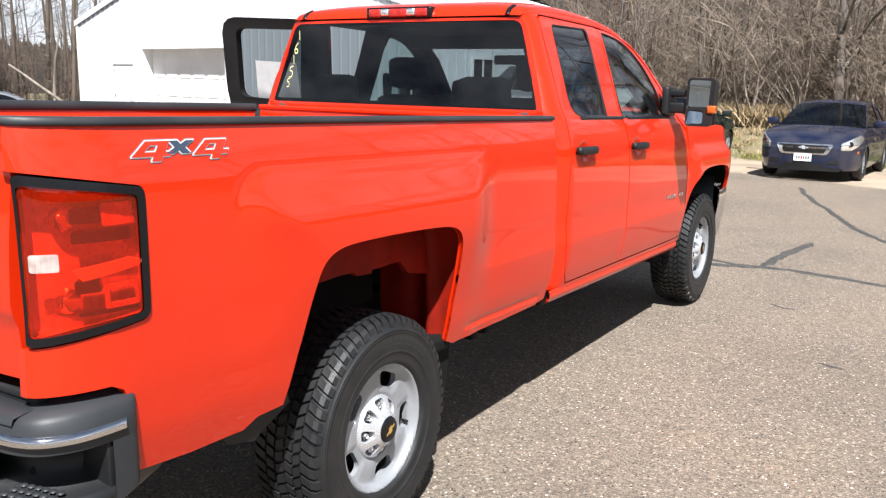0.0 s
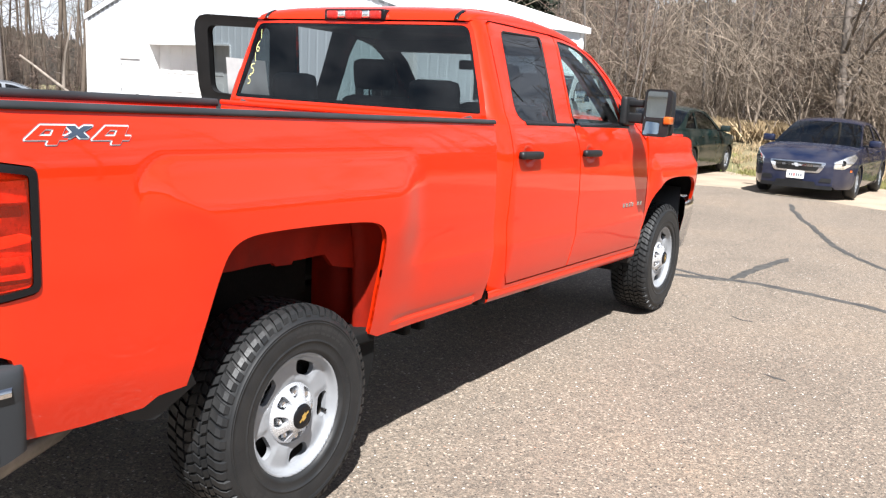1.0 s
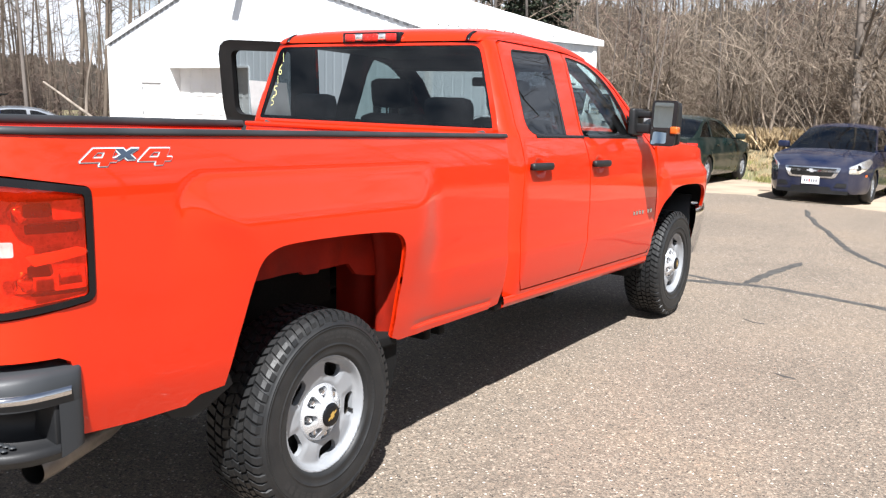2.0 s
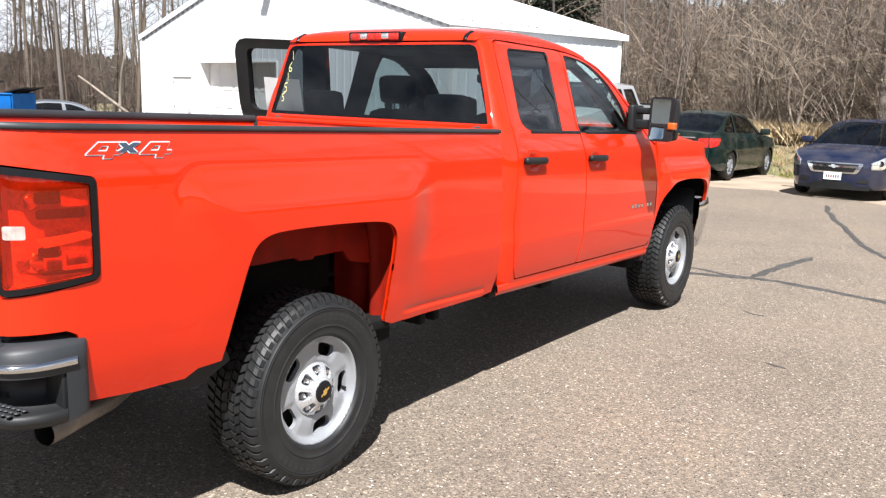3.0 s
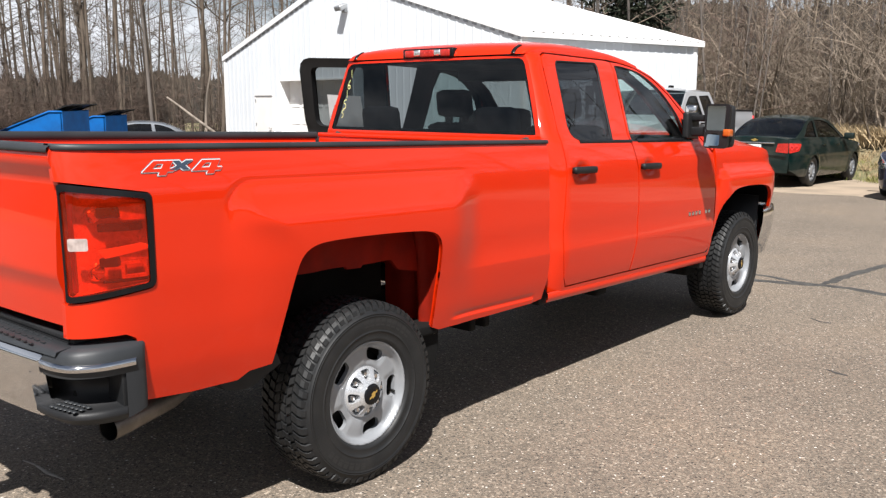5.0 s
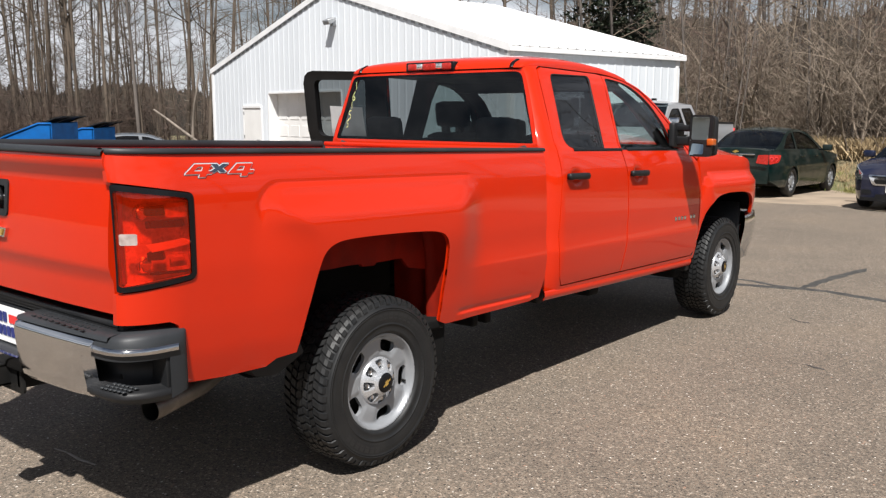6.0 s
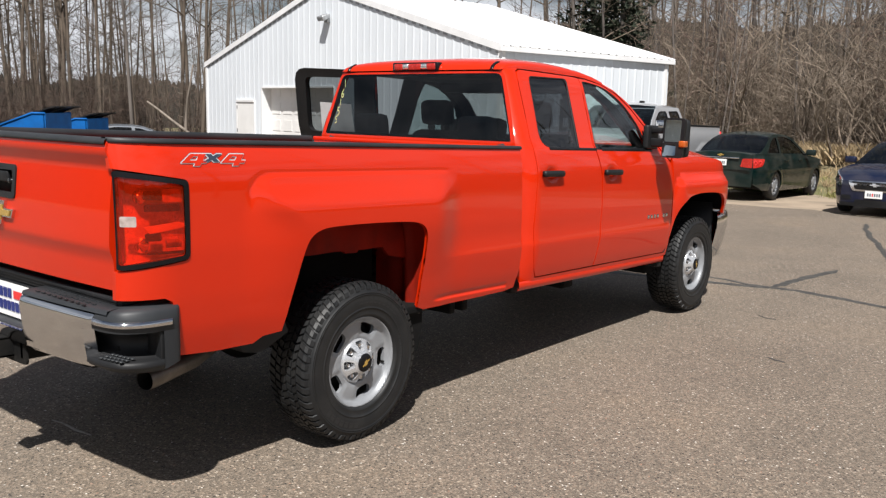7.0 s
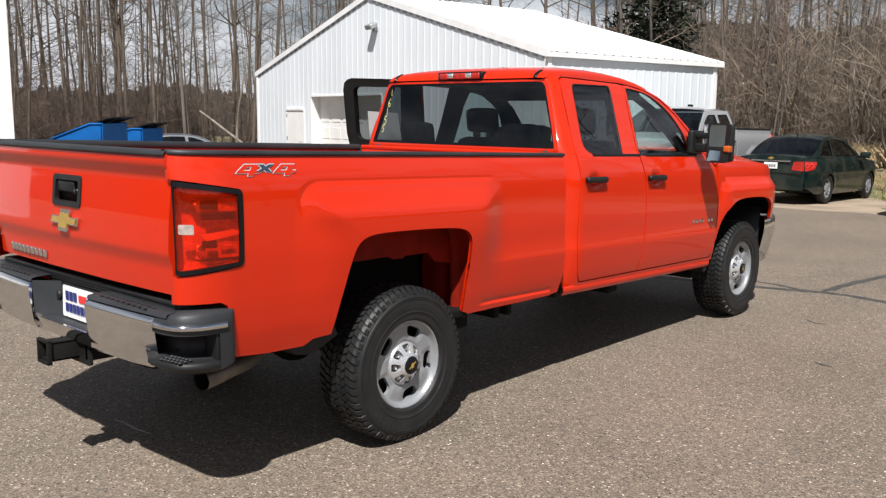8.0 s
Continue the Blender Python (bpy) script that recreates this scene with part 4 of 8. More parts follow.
# tail lamps
for sg in (1, -1):
    def lamp_face(out):
        return lambda u, v: bed_side(u, v) + Vector((out * (1 if u > -1.12 else 0.75), -out * (0.0 if u > -1.12 else min(1, (-1.12 - u) / 0.1)), 0))
    Y0, Y1 = -1.272, LIGHT_Y
    ring = rounded([(Y0, LIGHT_Z1), (Y1 + 0.006, LIGHT_Z1 - 0.038), (Y1, LIGHT_Z0 + 0.035), (Y0, LIGHT_Z0)], [0.012, 0.020, 0.022, 0.012], 5)
    hole = rounded([(Y0 + 0.004, LIGHT_Z1 - 0.022), (Y1 - 0.017, LIGHT_Z1 - 0.054), (Y1 - 0.020, LIGHT_Z0 + 0.050), (Y0 + 0.004, LIGHT_Z0 + 0.020)], [0.012, 0.012, 0.014, 0.012], 5)
    lamp = tpart("tail_lamp", sheet(ring, lamp_face(0.006), holes=[hole], step=0.02, back=(-0.6, 0.6, 0), depth=0.06), TRIM_BLACK, sgn=sg, label="red tail lamp in a black surround")
    tpart("lens", sheet(hole, lamp_face(0.002), step=0.02), RED_LENS, lamp, sgn=sg)

    def deep(d):
        return lambda u, v: bed_side(u, v) + Vector((-d, d * 0.75, 0))
    tpart("lamp_housing", loft([[lamp_face(0.001)(*p), deep(0.062)(*p)] for p in hole + hole[:1]]), LAMP_RED, lamp, sgn=sg)
    tpart("lamp_back", sheet(hole, deep(0.060), step=0.03), LAMP_RED, lamp, sgn=sg)
    for z0, z1, y0, y1, mt, d in ((1.296, 1.330, -1.235, -1.035, LAMP_RED, 0.035), (1.240, 1.292, -1.120, -1.034, LAMP_RED, 0.022), (1.250, 1.284, -1.190, -1.125, LAMP_DARK, 0.012),
                                  (1.206, 1.232, -1.190, -1.050, LAMP_DARK, 0.014), (1.092, 1.122, -1.190, -1.132, LAMP_DARK, 0.012), (1.040, 1.049, -1.185, -1.036, LAMP_DARK, 0.012),
                                  (1.000, 1.036, -1.235, -1.035, LAMP_RED, 0.035)):
        tpart("reflector", sheet(rounded([(y0, z0), (y1, z0), (y1 - 0.006, z1), (y0, z1)], 0.006), deep(d), step=0.03, back=(-0.7, 0.7, 0), depth=0.03), mt, lamp, sgn=sg)
    tpart("reflector_frame", sheet(rounded([(-1.126, 1.052), (-1.034, 1.052), (-1.038, 1.108), (-1.126, 1.108)], 0.006), deep(0.008), holes=[rounded([(-1.114, 1.062), (-1.046, 1.062), (-1.050, 1.098), (-1.114, 1.098)], 0.004)],
                                   step=0.03, back=(-0.7, 0.7, 0), depth=0.025), LAMP_RED, lamp, sgn=sg)
    bar = [(-1.192, 1.148), (-1.06, 1.164), (-1.020, 1.151), (-1.036, 1.142), (-1.172, 1.122)]
    tpart("light_bar", sheet(bar, deep(0.006), step=0.03, back=(-0.7, 0.7, 0), depth=0.02), WHITE_VINYL, lamp, sgn=sg)
    tpart("reversing_lens", sheet(rounded([(-1.262, 1.150), (-1.214, 1.150), (-1.214, 1.190), (-1.262, 1.190)], 0.006), lamp_face(0.0035), step=0.02), LAMP_CLEAR, lamp, "clear ribbed reversing lens", sgn=sg)
    for i in range(5):
        tpart("lens_rib", loft([[lamp_face(0.004)(y + i * 0.0085, z) for y in (-1.258, -1.2555, -1.253)] for z in (1.153, 1.170, 1.187)]), LAMP_CLEAR, lamp, sgn=sg)
    for z in (1.262, 1.075):
        bowl = lathe([(0.030, 0.0), (0.026, 0.006), (0.016, 0.012), (0.009, 0.022), (0.0, 0.026)], Matrix.Translation(bed_side(-1.20, z) + Vector((-0.036, 0.02, 0))) @ pose(0, 0, 0, 75, 0, 35), 18)
        tpart("bulb", bowl, LAMP_SILVER, lamp, sgn=sg)

# rear bumper: chrome face, dark pads, corner steps, plate recess
def face_y(x):
    return -1.372 + 0.035 * (abs(x) / 0.85) ** 2.4


bumper = tpart("rear_bumper", box(-0.80, 0.80, -1.225, -1.16, 0.66, 0.80, 0.01), DULL_BLACK, label="chrome rear bumper with charcoal corner steps")
BZ = [0.60, 0.625, 0.66, 0.74, 0.80, 0.825, 0.838, 0.842]
BY = [0.048, 0.024, 0.015, 0.005, 0.0, 0.001, 0.012, 0.03]
for sg in (1, -1):
    o = rounded([(0.285, 0.60), (0.60, 0.603), (0.742, 0.612), (0.738, 0.774), (0.803, 0.777), (0.803, 0.842), (0.285, 0.842)], [0.02, 0.05, 0.006, 0.006, 0.004, 0.004, 0.01])
    tpart("chrome_face", sheet(o, lambda u, v: Vector((u, face_y(u) + curve_at(BZ, BY, v), v)), step=0.02, back=(0, 1, 0), depth=0.05), CHROME, bumper, sgn=sg)
    pad = [[(x, y, z) for y, z in ((face_y(x) + 0.012, 0.842), (face_y(x) + 0.018, 0.856), (face_y(x) + 0.05, 0.862), (-1.245, 0.866), (-1.235, 0.84))] for x in [0.285 + 0.054 * i for i in range(12)]]
    tpart("step_pad", loft(pad), GREY_PLASTIC, bumper, sgn=sg)
    for i in range(9):
        for k in range(3):
            x = 0.36 + i * 0.045 + (k % 2) * 0.02
            tpart("tread_bar", box(x, x + 0.026, -1.335 + k * 0.032, -1.326 + k * 0.032, 0.862, 0.8665), GREY_PLASTIC, bumper, sgn=sg, smooth=False)
    # corner: swept in plan round to the side
    plan = [(0.73, face_y(0.73) + 0.020), (0.765, face_y(0.765) + 0.018), (0.82, face_y(0.82) + 0.013), (0.88, -1.318), (0.93, -1.295), (0.962, -1.245), (0.976, -1.20), (0.980, -1.13), (0.978, -1.078), (0.966, -1.060)]
    plan = smooth_open(plan, 2)
    rows = []
    for (x, y) in plan:
        t = smoothstep(0.80, 0.98, x)
        lo = 0.625 - 0.012 * t + 0.05 * smoothstep(-1.15, -1.062, y)
        rows.append([(x - 0.05, y + 0.03, lo + 0.005), (x - 0.012, y + 0.008, lo), (x, y, lo + 0.03)])
    tpart("corner_skirt", loft(rows), GREY_PLASTIC, bumper, sgn=sg)
    rows = []
    for (x, y) in plan:
        if x < 0.79:
            continue
        t = smoothstep(0.80, 0.98, x)
        hi = 0.842 + 0.018 * t
        rows.append([(x, y, 0.772), (x + 0.004, y - 0.003, 0.80), (x, y, hi - 0.012), (x - 0.014, y + 0.010, hi + 0.004), (x - 0.06, y + 0.05, hi + 0.012), (x - 0.13, y + 0.11, hi + 0.012)])
    tpart("corner_cap", loft(rows), GREY_PLASTIC, bumper, sgn=sg)
    rows = []
    for (x, y) in [p for p in plan if p[1] < -1.090 and p[0] > 0.785]:
        rows.append([(x + 0.002, y - 0.002, 0.792), (x + 0.011, y - 0.010, 0.797), (x + 0.011, y - 0.010, 0.813), (x + 0.001, y - 0.001, 0.819)])
    tpart("chrome_strip", loft(rows), CHROME, bumper, sgn=sg)
    # step pocket
    rows = []
    for (x, y) in plan:
        if x < 0.735 or y > -1.13:
            continue
        rows.append([(x, y, 0.776), (x - 0.075, y + 0.085, 0.765), (x - 0.085, y + 0.095, 0.672), (x - 0.01, y + 0.006, 0.660), (x + 0.004, y - 0.003, 0.652), (x + 0.003, y - 0.002, 0.636)])
    tpart("step_pocket", loft(rows), PLASTIC, bumper, sgn=sg)
    rows = []
    for (x, y) in plan:
        if y > -1.14 and x > 0.9:
            rows.append([(x, y, 0.618 + 0.02 * smoothstep(-1.15, -1.062, y)), (x + 0.002, y, 0.70), (x, y, 0.775)])
    tpart("corner_side", loft(rows), GREY_PLASTIC, bumper, sgn=sg)
    tpart("pocket_end", box(0.86, 0.972, -1.15, -1.10, 0.625, 0.778, 0.004), PLASTIC, bumper, sgn=sg)
    for i in range(6):
        for k in range(3):
            tpart("step_stud", lathe([(0, 0.004), (0.008, 0.003), (0.010, 0)], Matrix.Translation((0.825 + i * 0.021, face_y(0.85) + 0.02 + k * 0.024 + i * 0.004, 0.666 + 0.002 * k)), 8), GREY_PLASTIC, bumper, sgn=sg)
    tpart("recess_side", loft([[(x, y, 0.846), (x - 0.006, y, 0.78), (x - 0.018, y, 0.668)] for x, y in ((0.286, -1.352), (0.280, -1.338), (0.25, -1.305), (0.21, -1.268), (0.195, -1.245))]), GREY_PLASTIC, bumper, sgn=sg)
tpart("chrome_step", sheet([(-0.285, 0.600), (0.285, 0.600), (0.285, 0.715), (0.272, 0.692), (0.25, 0.676), (-0.25, 0.676), (-0.272, 0.692), (-0.285, 0.715)],
                           lambda u, v: Vector((u, face_y(u) + curve_at([0.6, 0.63, 0.66, 0.672, 0.7], [0.06, 0.038, 0.024, 0.022, 0.018], v), v)), step=0.03, back=(0, 1, 0), depth=0.03), CHROME, bumper)
tpart("middle_step", box(-0.265, 0.265, -1.335, -1.24, 0.655, 0.677, 0.005), GREY_PLASTIC, bumper)
tpart("plate_wall", box(-0.325, 0.325, -1.248, -1.235, 0.66, 0.85), PLASTIC, bumper)
tpart("gate_sill", box(-0.86, 0.86, -1.25, -1.15, 0.845, 0.892, 0.01), PLASTIC, bumper, "black ribbed sill under the tailgate")
for k in range(3):
    tpart("sill_rib", box(-0.84, 0.84, -1.254, -1.248, 0.852 + k * 0.012, 0.857 + k * 0.012), PLASTIC, bumper, smooth=False)
tpart("plug_socket", lathe([(0.0, 0.02), (0.022, 0.02), (0.028, 0.012), (0.028, 0.0)], Matrix.Translation((-0.21, -1.25, 0.775)) @ pose(0, 0, 0, 90, 0, 0), 16), PLASTIC, bumper)
plate = tpart("dealer_plate", sheet(rounded([(-0.152, 0.685), (0.152, 0.685), (0.152, 0.835), (-0.152, 0.835)], 0.012), lambda u, v: Vector((u, -1.262 - 0.04 * (0.835 - v), v)), step=0.06, back=(0, 1, 0), depth=0.003), WHITE_VINYL, bumper, "white dealer plate with blue and red bars")
for x0, x1, z0, z1, mt in ((-0.115, 0.005, 0.768, 0.812, NAVY_VINYL), (-0.115, 0.11, 0.712, 0.755, NAVY_VINYL), (0.018, 0.115, 0.770, 0.806, RED_VINYL)):
    n = 3 if x1 < 0.01 else 6
    if mt is RED_VINYL:
        n = 1
    w = (x1 - x0) / n
    for i in range(n):
        tpart("plate_bar", box(x0 + i * w, x0 + (i + 0.78) * w, -1.2685 - 0.04 * (0.81 - z1), -1.2672 - 0.04 * (0.81 - z1), z0, z1), mt, plate, smooth=False)
bumper.location = (0.0, 0.0, -0.028)
# tow hitch
hitch = tpart("tow_hitch", tube([(-0.45, -1.17, 0.575), (0.45, -1.17, 0.575)], 0.045, 14), DULL_BLACK, label="black steel tow hitch receiver")
rec = bmesh.new()
for a in range(4):
    t = a * math.pi / 2
    rec = join(rec, box(-0.045, 0.045, -1.44, -1.16, 0.033, 0.045, 0.003, m=Matrix.Translation((0, 0, 0.568)) @ pose(0, 0, 0, 0, 90 * a, 0)))
tpart("receiver_tube", rec, DULL_BLACK, hitch, smooth=False)
tpart("receiver_collar", join(join(box(-0.056, 0.056, -1.452, -1.43, 0.612, 0.626, 0.004), box(-0.056, 0.056, -1.452, -1.43, 0.510, 0.524, 0.004)),
                              join(box(-0.056, -0.043, -1.452, -1.43, 0.512, 0.624, 0.004), box(0.043, 0.056, -1.452, -1.43, 0.512, 0.624, 0.004))), DULL_BLACK, hitch)
tpart("chain_plate", sheet(rounded([(-0.16, 0.50), (0.16, 0.50), (0.13, 0.64), (-0.13, 0.64)], 0.03), lambda u, v: Vector((u, -1.30, v)), step=0.05, back=(0, 1, 0), depth=0.012), DULL_BLACK, hitch)
for sg in (1, -1):
    tpart("hitch_arm", box(0.10, 0.13, -1.30, -0.90, 0.52, 0.66, 0.006), DULL_BLACK, hitch, sgn=sg)
hitch.location = (0.02, 0.0, -0.03)
# exhaust
pipe = part("tail_pipe", tube([(0.800, -1.12, 0.535), (0.785, -1.06, 0.537), (0.70, -0.82, 0.545), (0.60, -0.60, 0.58), (0.54, -0.3, 0.72)], 0.044, 20, caps=False), STEEL, truck, "dull steel tail pipe")
part("pipe_bore", tube([(0.7995, -1.119, 0.535), (0.785, -1.06, 0.537), (0.745, -0.94, 0.541)], 0.0405, 20, caps=False), DULL_BLACK, pipe)

# cab: back wall with window
def back_wall(u, v):
    return Vector((u, 1.395 + 0.022 * (abs(u) / 0.8) ** 3 + BACK_LEAN * max(0.0, v - 1.5), v))


def side_x(v):
    return (curve_at(SZ, SX, v) if v < 1.475 else curve_at(UZ, UX, v)) - turn_in(v)


wall_l = [(side_x(v), v) for v in (0.66, 0.9, 1.2, 1.40, 1.475, 1.51, 1.60, 1.75, 1.90, 1.925, 1.938)]
win_hole = rounded([(-0.827, 1.505), (0.827, 1.505), (0.690, 1.925), (-0.690, 1.925)], [0.03, 0.03, 0.045, 0.045])
back = tpart("cab_back", sheet([(-x, z) for x, z in wall_l] + [(x, z) for x, z in reversed(wall_l)], back_wall, holes=[win_hole], step=0.05, back=(0, 1, 0), depth=0.02), RED)
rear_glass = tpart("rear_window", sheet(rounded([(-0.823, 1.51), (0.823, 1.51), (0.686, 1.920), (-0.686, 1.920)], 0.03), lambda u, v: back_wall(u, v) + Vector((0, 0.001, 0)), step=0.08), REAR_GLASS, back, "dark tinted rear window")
tpart("window_seal", sheet(rounded([(-0.830, 1.502), (0.830, 1.502), (0.693, 1.928), (-0.693, 1.928)], 0.035), lambda u, v: back_wall(u, v) + Vector((0, 0.004, 0)),
                           holes=[rounded([(-0.806, 1.524), (0.806, 1.524), (0.676, 1.910), (-0.676, 1.910)], 0.035)], step=0.06), TRIM_BLACK, back)
# chalk figures, drawn by hand down the glass: strokes in a box one wide and one high
STROKES = {"1": [[(0.42, 1.0), (0.62, 0.0)]],
           "6": [[(0.75, 1.0), (0.35, 0.72), (0.12, 0.36), (0.25, 0.05), (0.62, 0.0), (0.80, 0.24), (0.62, 0.46), (0.22, 0.40)]],
           "5": [[(0.85, 1.0), (0.25, 0.96), (0.20, 0.58), (0.58, 0.62), (0.82, 0.36), (0.66, 0.06), (0.15, 0.02)]]}
for ch, z, size in (("1", 1.838, 0.052), ("6", 1.765, 0.058), ("1", 1.708, 0.050), ("5", 1.636, 0.060), ("5", 1.582, 0.048)):
    x0 = -0.668 - (1.86 - z) * 0.22
    lt = bmesh.new()
    for line in STROKES[ch]:
        line = [Vector(p) for p in smooth_open(line, 2)]
        rows = []
        for i, p in enumerate(line):
            d = (line[min(i + 1, len(line) - 1)] - line[max(i - 1, 0)]).normalized()
            w = Vector((-d.y, d.x)) * 0.045
            rows.append([back_wall(x0 + q.x * size * 0.62, z + q.y * size) + Vector((0, -0.0025, 0)) for q in (p - w, p + w)])
        join(lt, loft(rows))
    tpart("chalk_digit", lt, YELLOW_INK, rear_glass, smooth=False)

# roof
ROOF_Y = [1.462, 1.474, 1.492, 1.53, 1.61, 1.77, 2.0, 2.2, 2.4, 2.55, 2.66]
ROOF_Z = [1.948, 1.974, 1.992, 2.012, 2.030, 2.050, 2.058, 2.052, 2.034, 2.008, 1.975]
RIM_Y = [1.45, 1.53, 2.2, 2.45, 2.66]
RIM_Z = [1.942, 1.962, 1.972, 1.962, 1.926]
rows = []
for y, zc in zip(ROOF_Y, ROOF_Z):
    ze = curve_at(RIM_Y, RIM_Z, y)
    we = cab_side(y, ze).x
    row = []
    for k in range(41):
        a = math.pi * (k / 40 - 0.5)
        s, c = math.sin(a), math.cos(a)
        row.append((we * math.copysign(abs(s) ** 0.72, s), y, ze + (zc - ze) * abs(c) ** 0.50))
    rows.append(row)
roof = tpart("roof", loft(rows), RED)
for sg in (1, -1):
    def roof_z(x, y):
        ze, zc = curve_at(RIM_Y, RIM_Z, y), float(np.interp(y, ROOF_Y, ROOF_Z))
        s = min(1.0, (abs(x) / cab_side(y, ze).x) ** (1 / 0.72))
        return ze + (zc - ze) * math.sqrt(1 - s * s) ** 0.50
    ditch = [[(0.622 + d + 0.02 * (y - 1.4), y - (0.004 if y < 1.48 else 0), roof_z(0.622 + d + 0.02 * (y - 1.4), y) + h) for d, h in ((-0.013, -0.004), (-0.011, 0.005), (0.011, 0.005), (0.013, -0.004))] for y in (1.4625, 1.474, 1.492, 1.51, 1.53)]
    tpart("roof_ditch_strip", loft(ditch), TRIM_BLACK, roof, sgn=sg)
chm = tpart("high_brake_lamp", box(-0.200, 0.200, 1.452, 1.52, 1.938, 2.000, 0.012), TRIM_BLACK, roof, "red and clear high brake lamp")
for x0, x1, mt in ((-0.178, -0.106, LAMP_RED_LIT), (-0.105, -0.055, LAMP_SILVER), (-0.054, 0.054, LAMP_RED_LIT), (0.055, 0.105, LAMP_SILVER), (0.106, 0.178, LAMP_RED_LIT)):
    tpart("lamp_lens", box(x0, x1, 1.445, 1.47, 1.948 if mt is LAMP_RED_LIT else 1.953, 1.990, 0.008), mt, chm)

# side panels of the cab, each door a panel of its own
R_DOOR = [(1.565, 0.668), (2.285, 0.672), (2.305, 0.85), (2.318, 1.10), (2.312, 1.30), (2.275, 1.455), (2.262, 1.50), (2.30, 1.75), (2.338, 1.950), (2.285, 1.956), (1.63, 1.956), (1.582, 1.938), (1.560, 1.90), (1.535, 1.70),
          (1.515, 1.54), (1.512, 1.45), (1.520, 1.32), (1.505, 1.15), (1.495, 1.0), (1.500, 0.85), (1.525, 0.72)]
R_WIN = rounded([(1.600, 1.482), (2.065, 1.470), (2.160, 1.938), (1.684, 1.924)], [0.11, 0.02, 0.03, 0.05], 6)
F_DOOR = [(2.297, 0.672), (3.40, 0.675), (3.455, 0.72), (3.455, 1.0), (3.452, 1.25), (3.42, 1.38), (3.30, 1.455), (3.12, 1.645), (2.98, 1.768), (2.82, 1.864), (2.62, 1.927), (2.45, 1.948), (2.348, 1.951), (2.316, 1.77),
          (2.274, 1.50), (2.287, 1.455), (2.324, 1.30), (2.330, 1.10), (2.317, 0.85)]
F_WIN = rounded([(2.286, 1.470), (3.085, 1.468), (3.035, 1.64), (2.90, 1.798), (2.68, 1.905), (2.50, 1.930), (2.366, 1.936)], [0.02, 0.03, 0.05, 0.2, 0.2, 0.1, 0.03], 6)


def door_set(name, outline, win, handle_y, sg, parent, glass_mat, inner=False, cab_side=cab_side):
    def dished(u, v):
        r = math.hypot((u - handle_y - 0.125) / 0.082, (v - 1.313) / 0.062)
        return cab_side(u, v) + Vector((-0.012 * (1 - smoothstep(0.30, 1.0, r)), 0, 0))
    d = tpart(name, sheet(outline, dished, holes=[win], step=0.018, back=(-1, 0, 0), depth=0.03), RED, parent, sgn=sg)
    g = tpart("window_glass", sheet(win, lambda u, v: cab_side(u, v) + Vector((-0.006, 0, 0)), step=0.08), glass_mat, d, sgn=sg)
    ring = [Vector(p) for p in win]
    n, cen = len(ring), sum((Vector(p) for p in win), Vector((0, 0))) / len(win)
    rows = []
    for p in ring + ring[:1]:
        w = (cen - p).normalized() * 0.012
        rows.append([cab_side(*p) + Vector((0.001, 0, 0)), cab_side(*(p + w * 0.3)) + Vector((0.002, 0, 0)), cab_side(*(p + w)) + Vector((-0.005, 0, 0))])
    tpart("window_seal", loft(rows), PLASTIC, d, sgn=sg)
    y0, y1 = min(p[0] for p in win) + 0.07, max(p[0] for p in outline) - (0.05 if len(win) < 30 else 0.32)
    tpart("belt_strip", loft([[cab_side(y, 1.463) + Vector((0.0, 0, 0)), cab_side(y, 1.466) + Vector((0.003, 0, 0)), cab_side(y, 1.478) + Vector((0.003, 0, 0)), cab_side(y, 1.488) + Vector((-0.006, 0, 0))]
                              for y in [y0 + (y1 - y0) * i / 16 for i in range(17)]]), TRIM_BLACK, d, sgn=sg)
    hx = cab_side(handle_y, 1.32).x
    bar = loft([[(hx + o, handle_y + yy, 1.318 + zz * s) for zz, o in ((-0.019, 0.010 * s), (-0.019, 0.029 * s + 0.003), (0.0, 0.037 * s + 0.002), (0.019, 0.029 * s + 0.003), (0.019, 0.010 * s))]
                for yy, s in ((0.0, 0.75), (0.008, 0.95), (0.03, 1.0), (0.10, 1.0), (0.17, 1.0), (0.207, 1.0), (0.226, 0.92), (0.232, 0.7))], close=True)
    bmesh.ops.holes_fill(bar, edges=bar.edges[:], sides=8)
    tpart("door_handle", bar, PLASTIC, d, "black grab handle", sgn=sg)
    if inner:
        tpart("inner_trim", sheet([(p[0], p[1]) for p in outline], lambda u, v: cab_side(u, v) + Vector((-0.055 - 0.05 * smoothstep(1.46, 1.38, v), 0, 0)), holes=[[tuple(Vector(p) + (Vector((sum(q[0] for q in win) / len(win), sum(q[1] for q in win) / len(win))) - Vector(p)).normalized() * 0.016) for p in win]], step=0.06, back=(1, 0, 0), depth=0.06), PLASTIC, d, "black inner door lining", sgn=sg)
    return d


door_set("rear_door", R_DOOR, R_WIN, 1.552, 1, truck, DARK_GLASS)
fd = door_set("front_door", F_DOOR, F_WIN, 2.335, 1, truck, SIDE_GLASS)
door_set("front_door", F_DOOR, F_WIN, 2.335, -1, truck, SIDE_GLASS, inner=True)
for i in range(7):
    y = 3.03 + i * 0.052
    if i != 4:
        tpart("badge_bar", box(0, 0.005, y + 0.004, y + 0.036, 0.963, 0.989, 0.002, m=Matrix.Translation((cab_side(y, 0.975).x, 0, 0))), CHROME, fd)

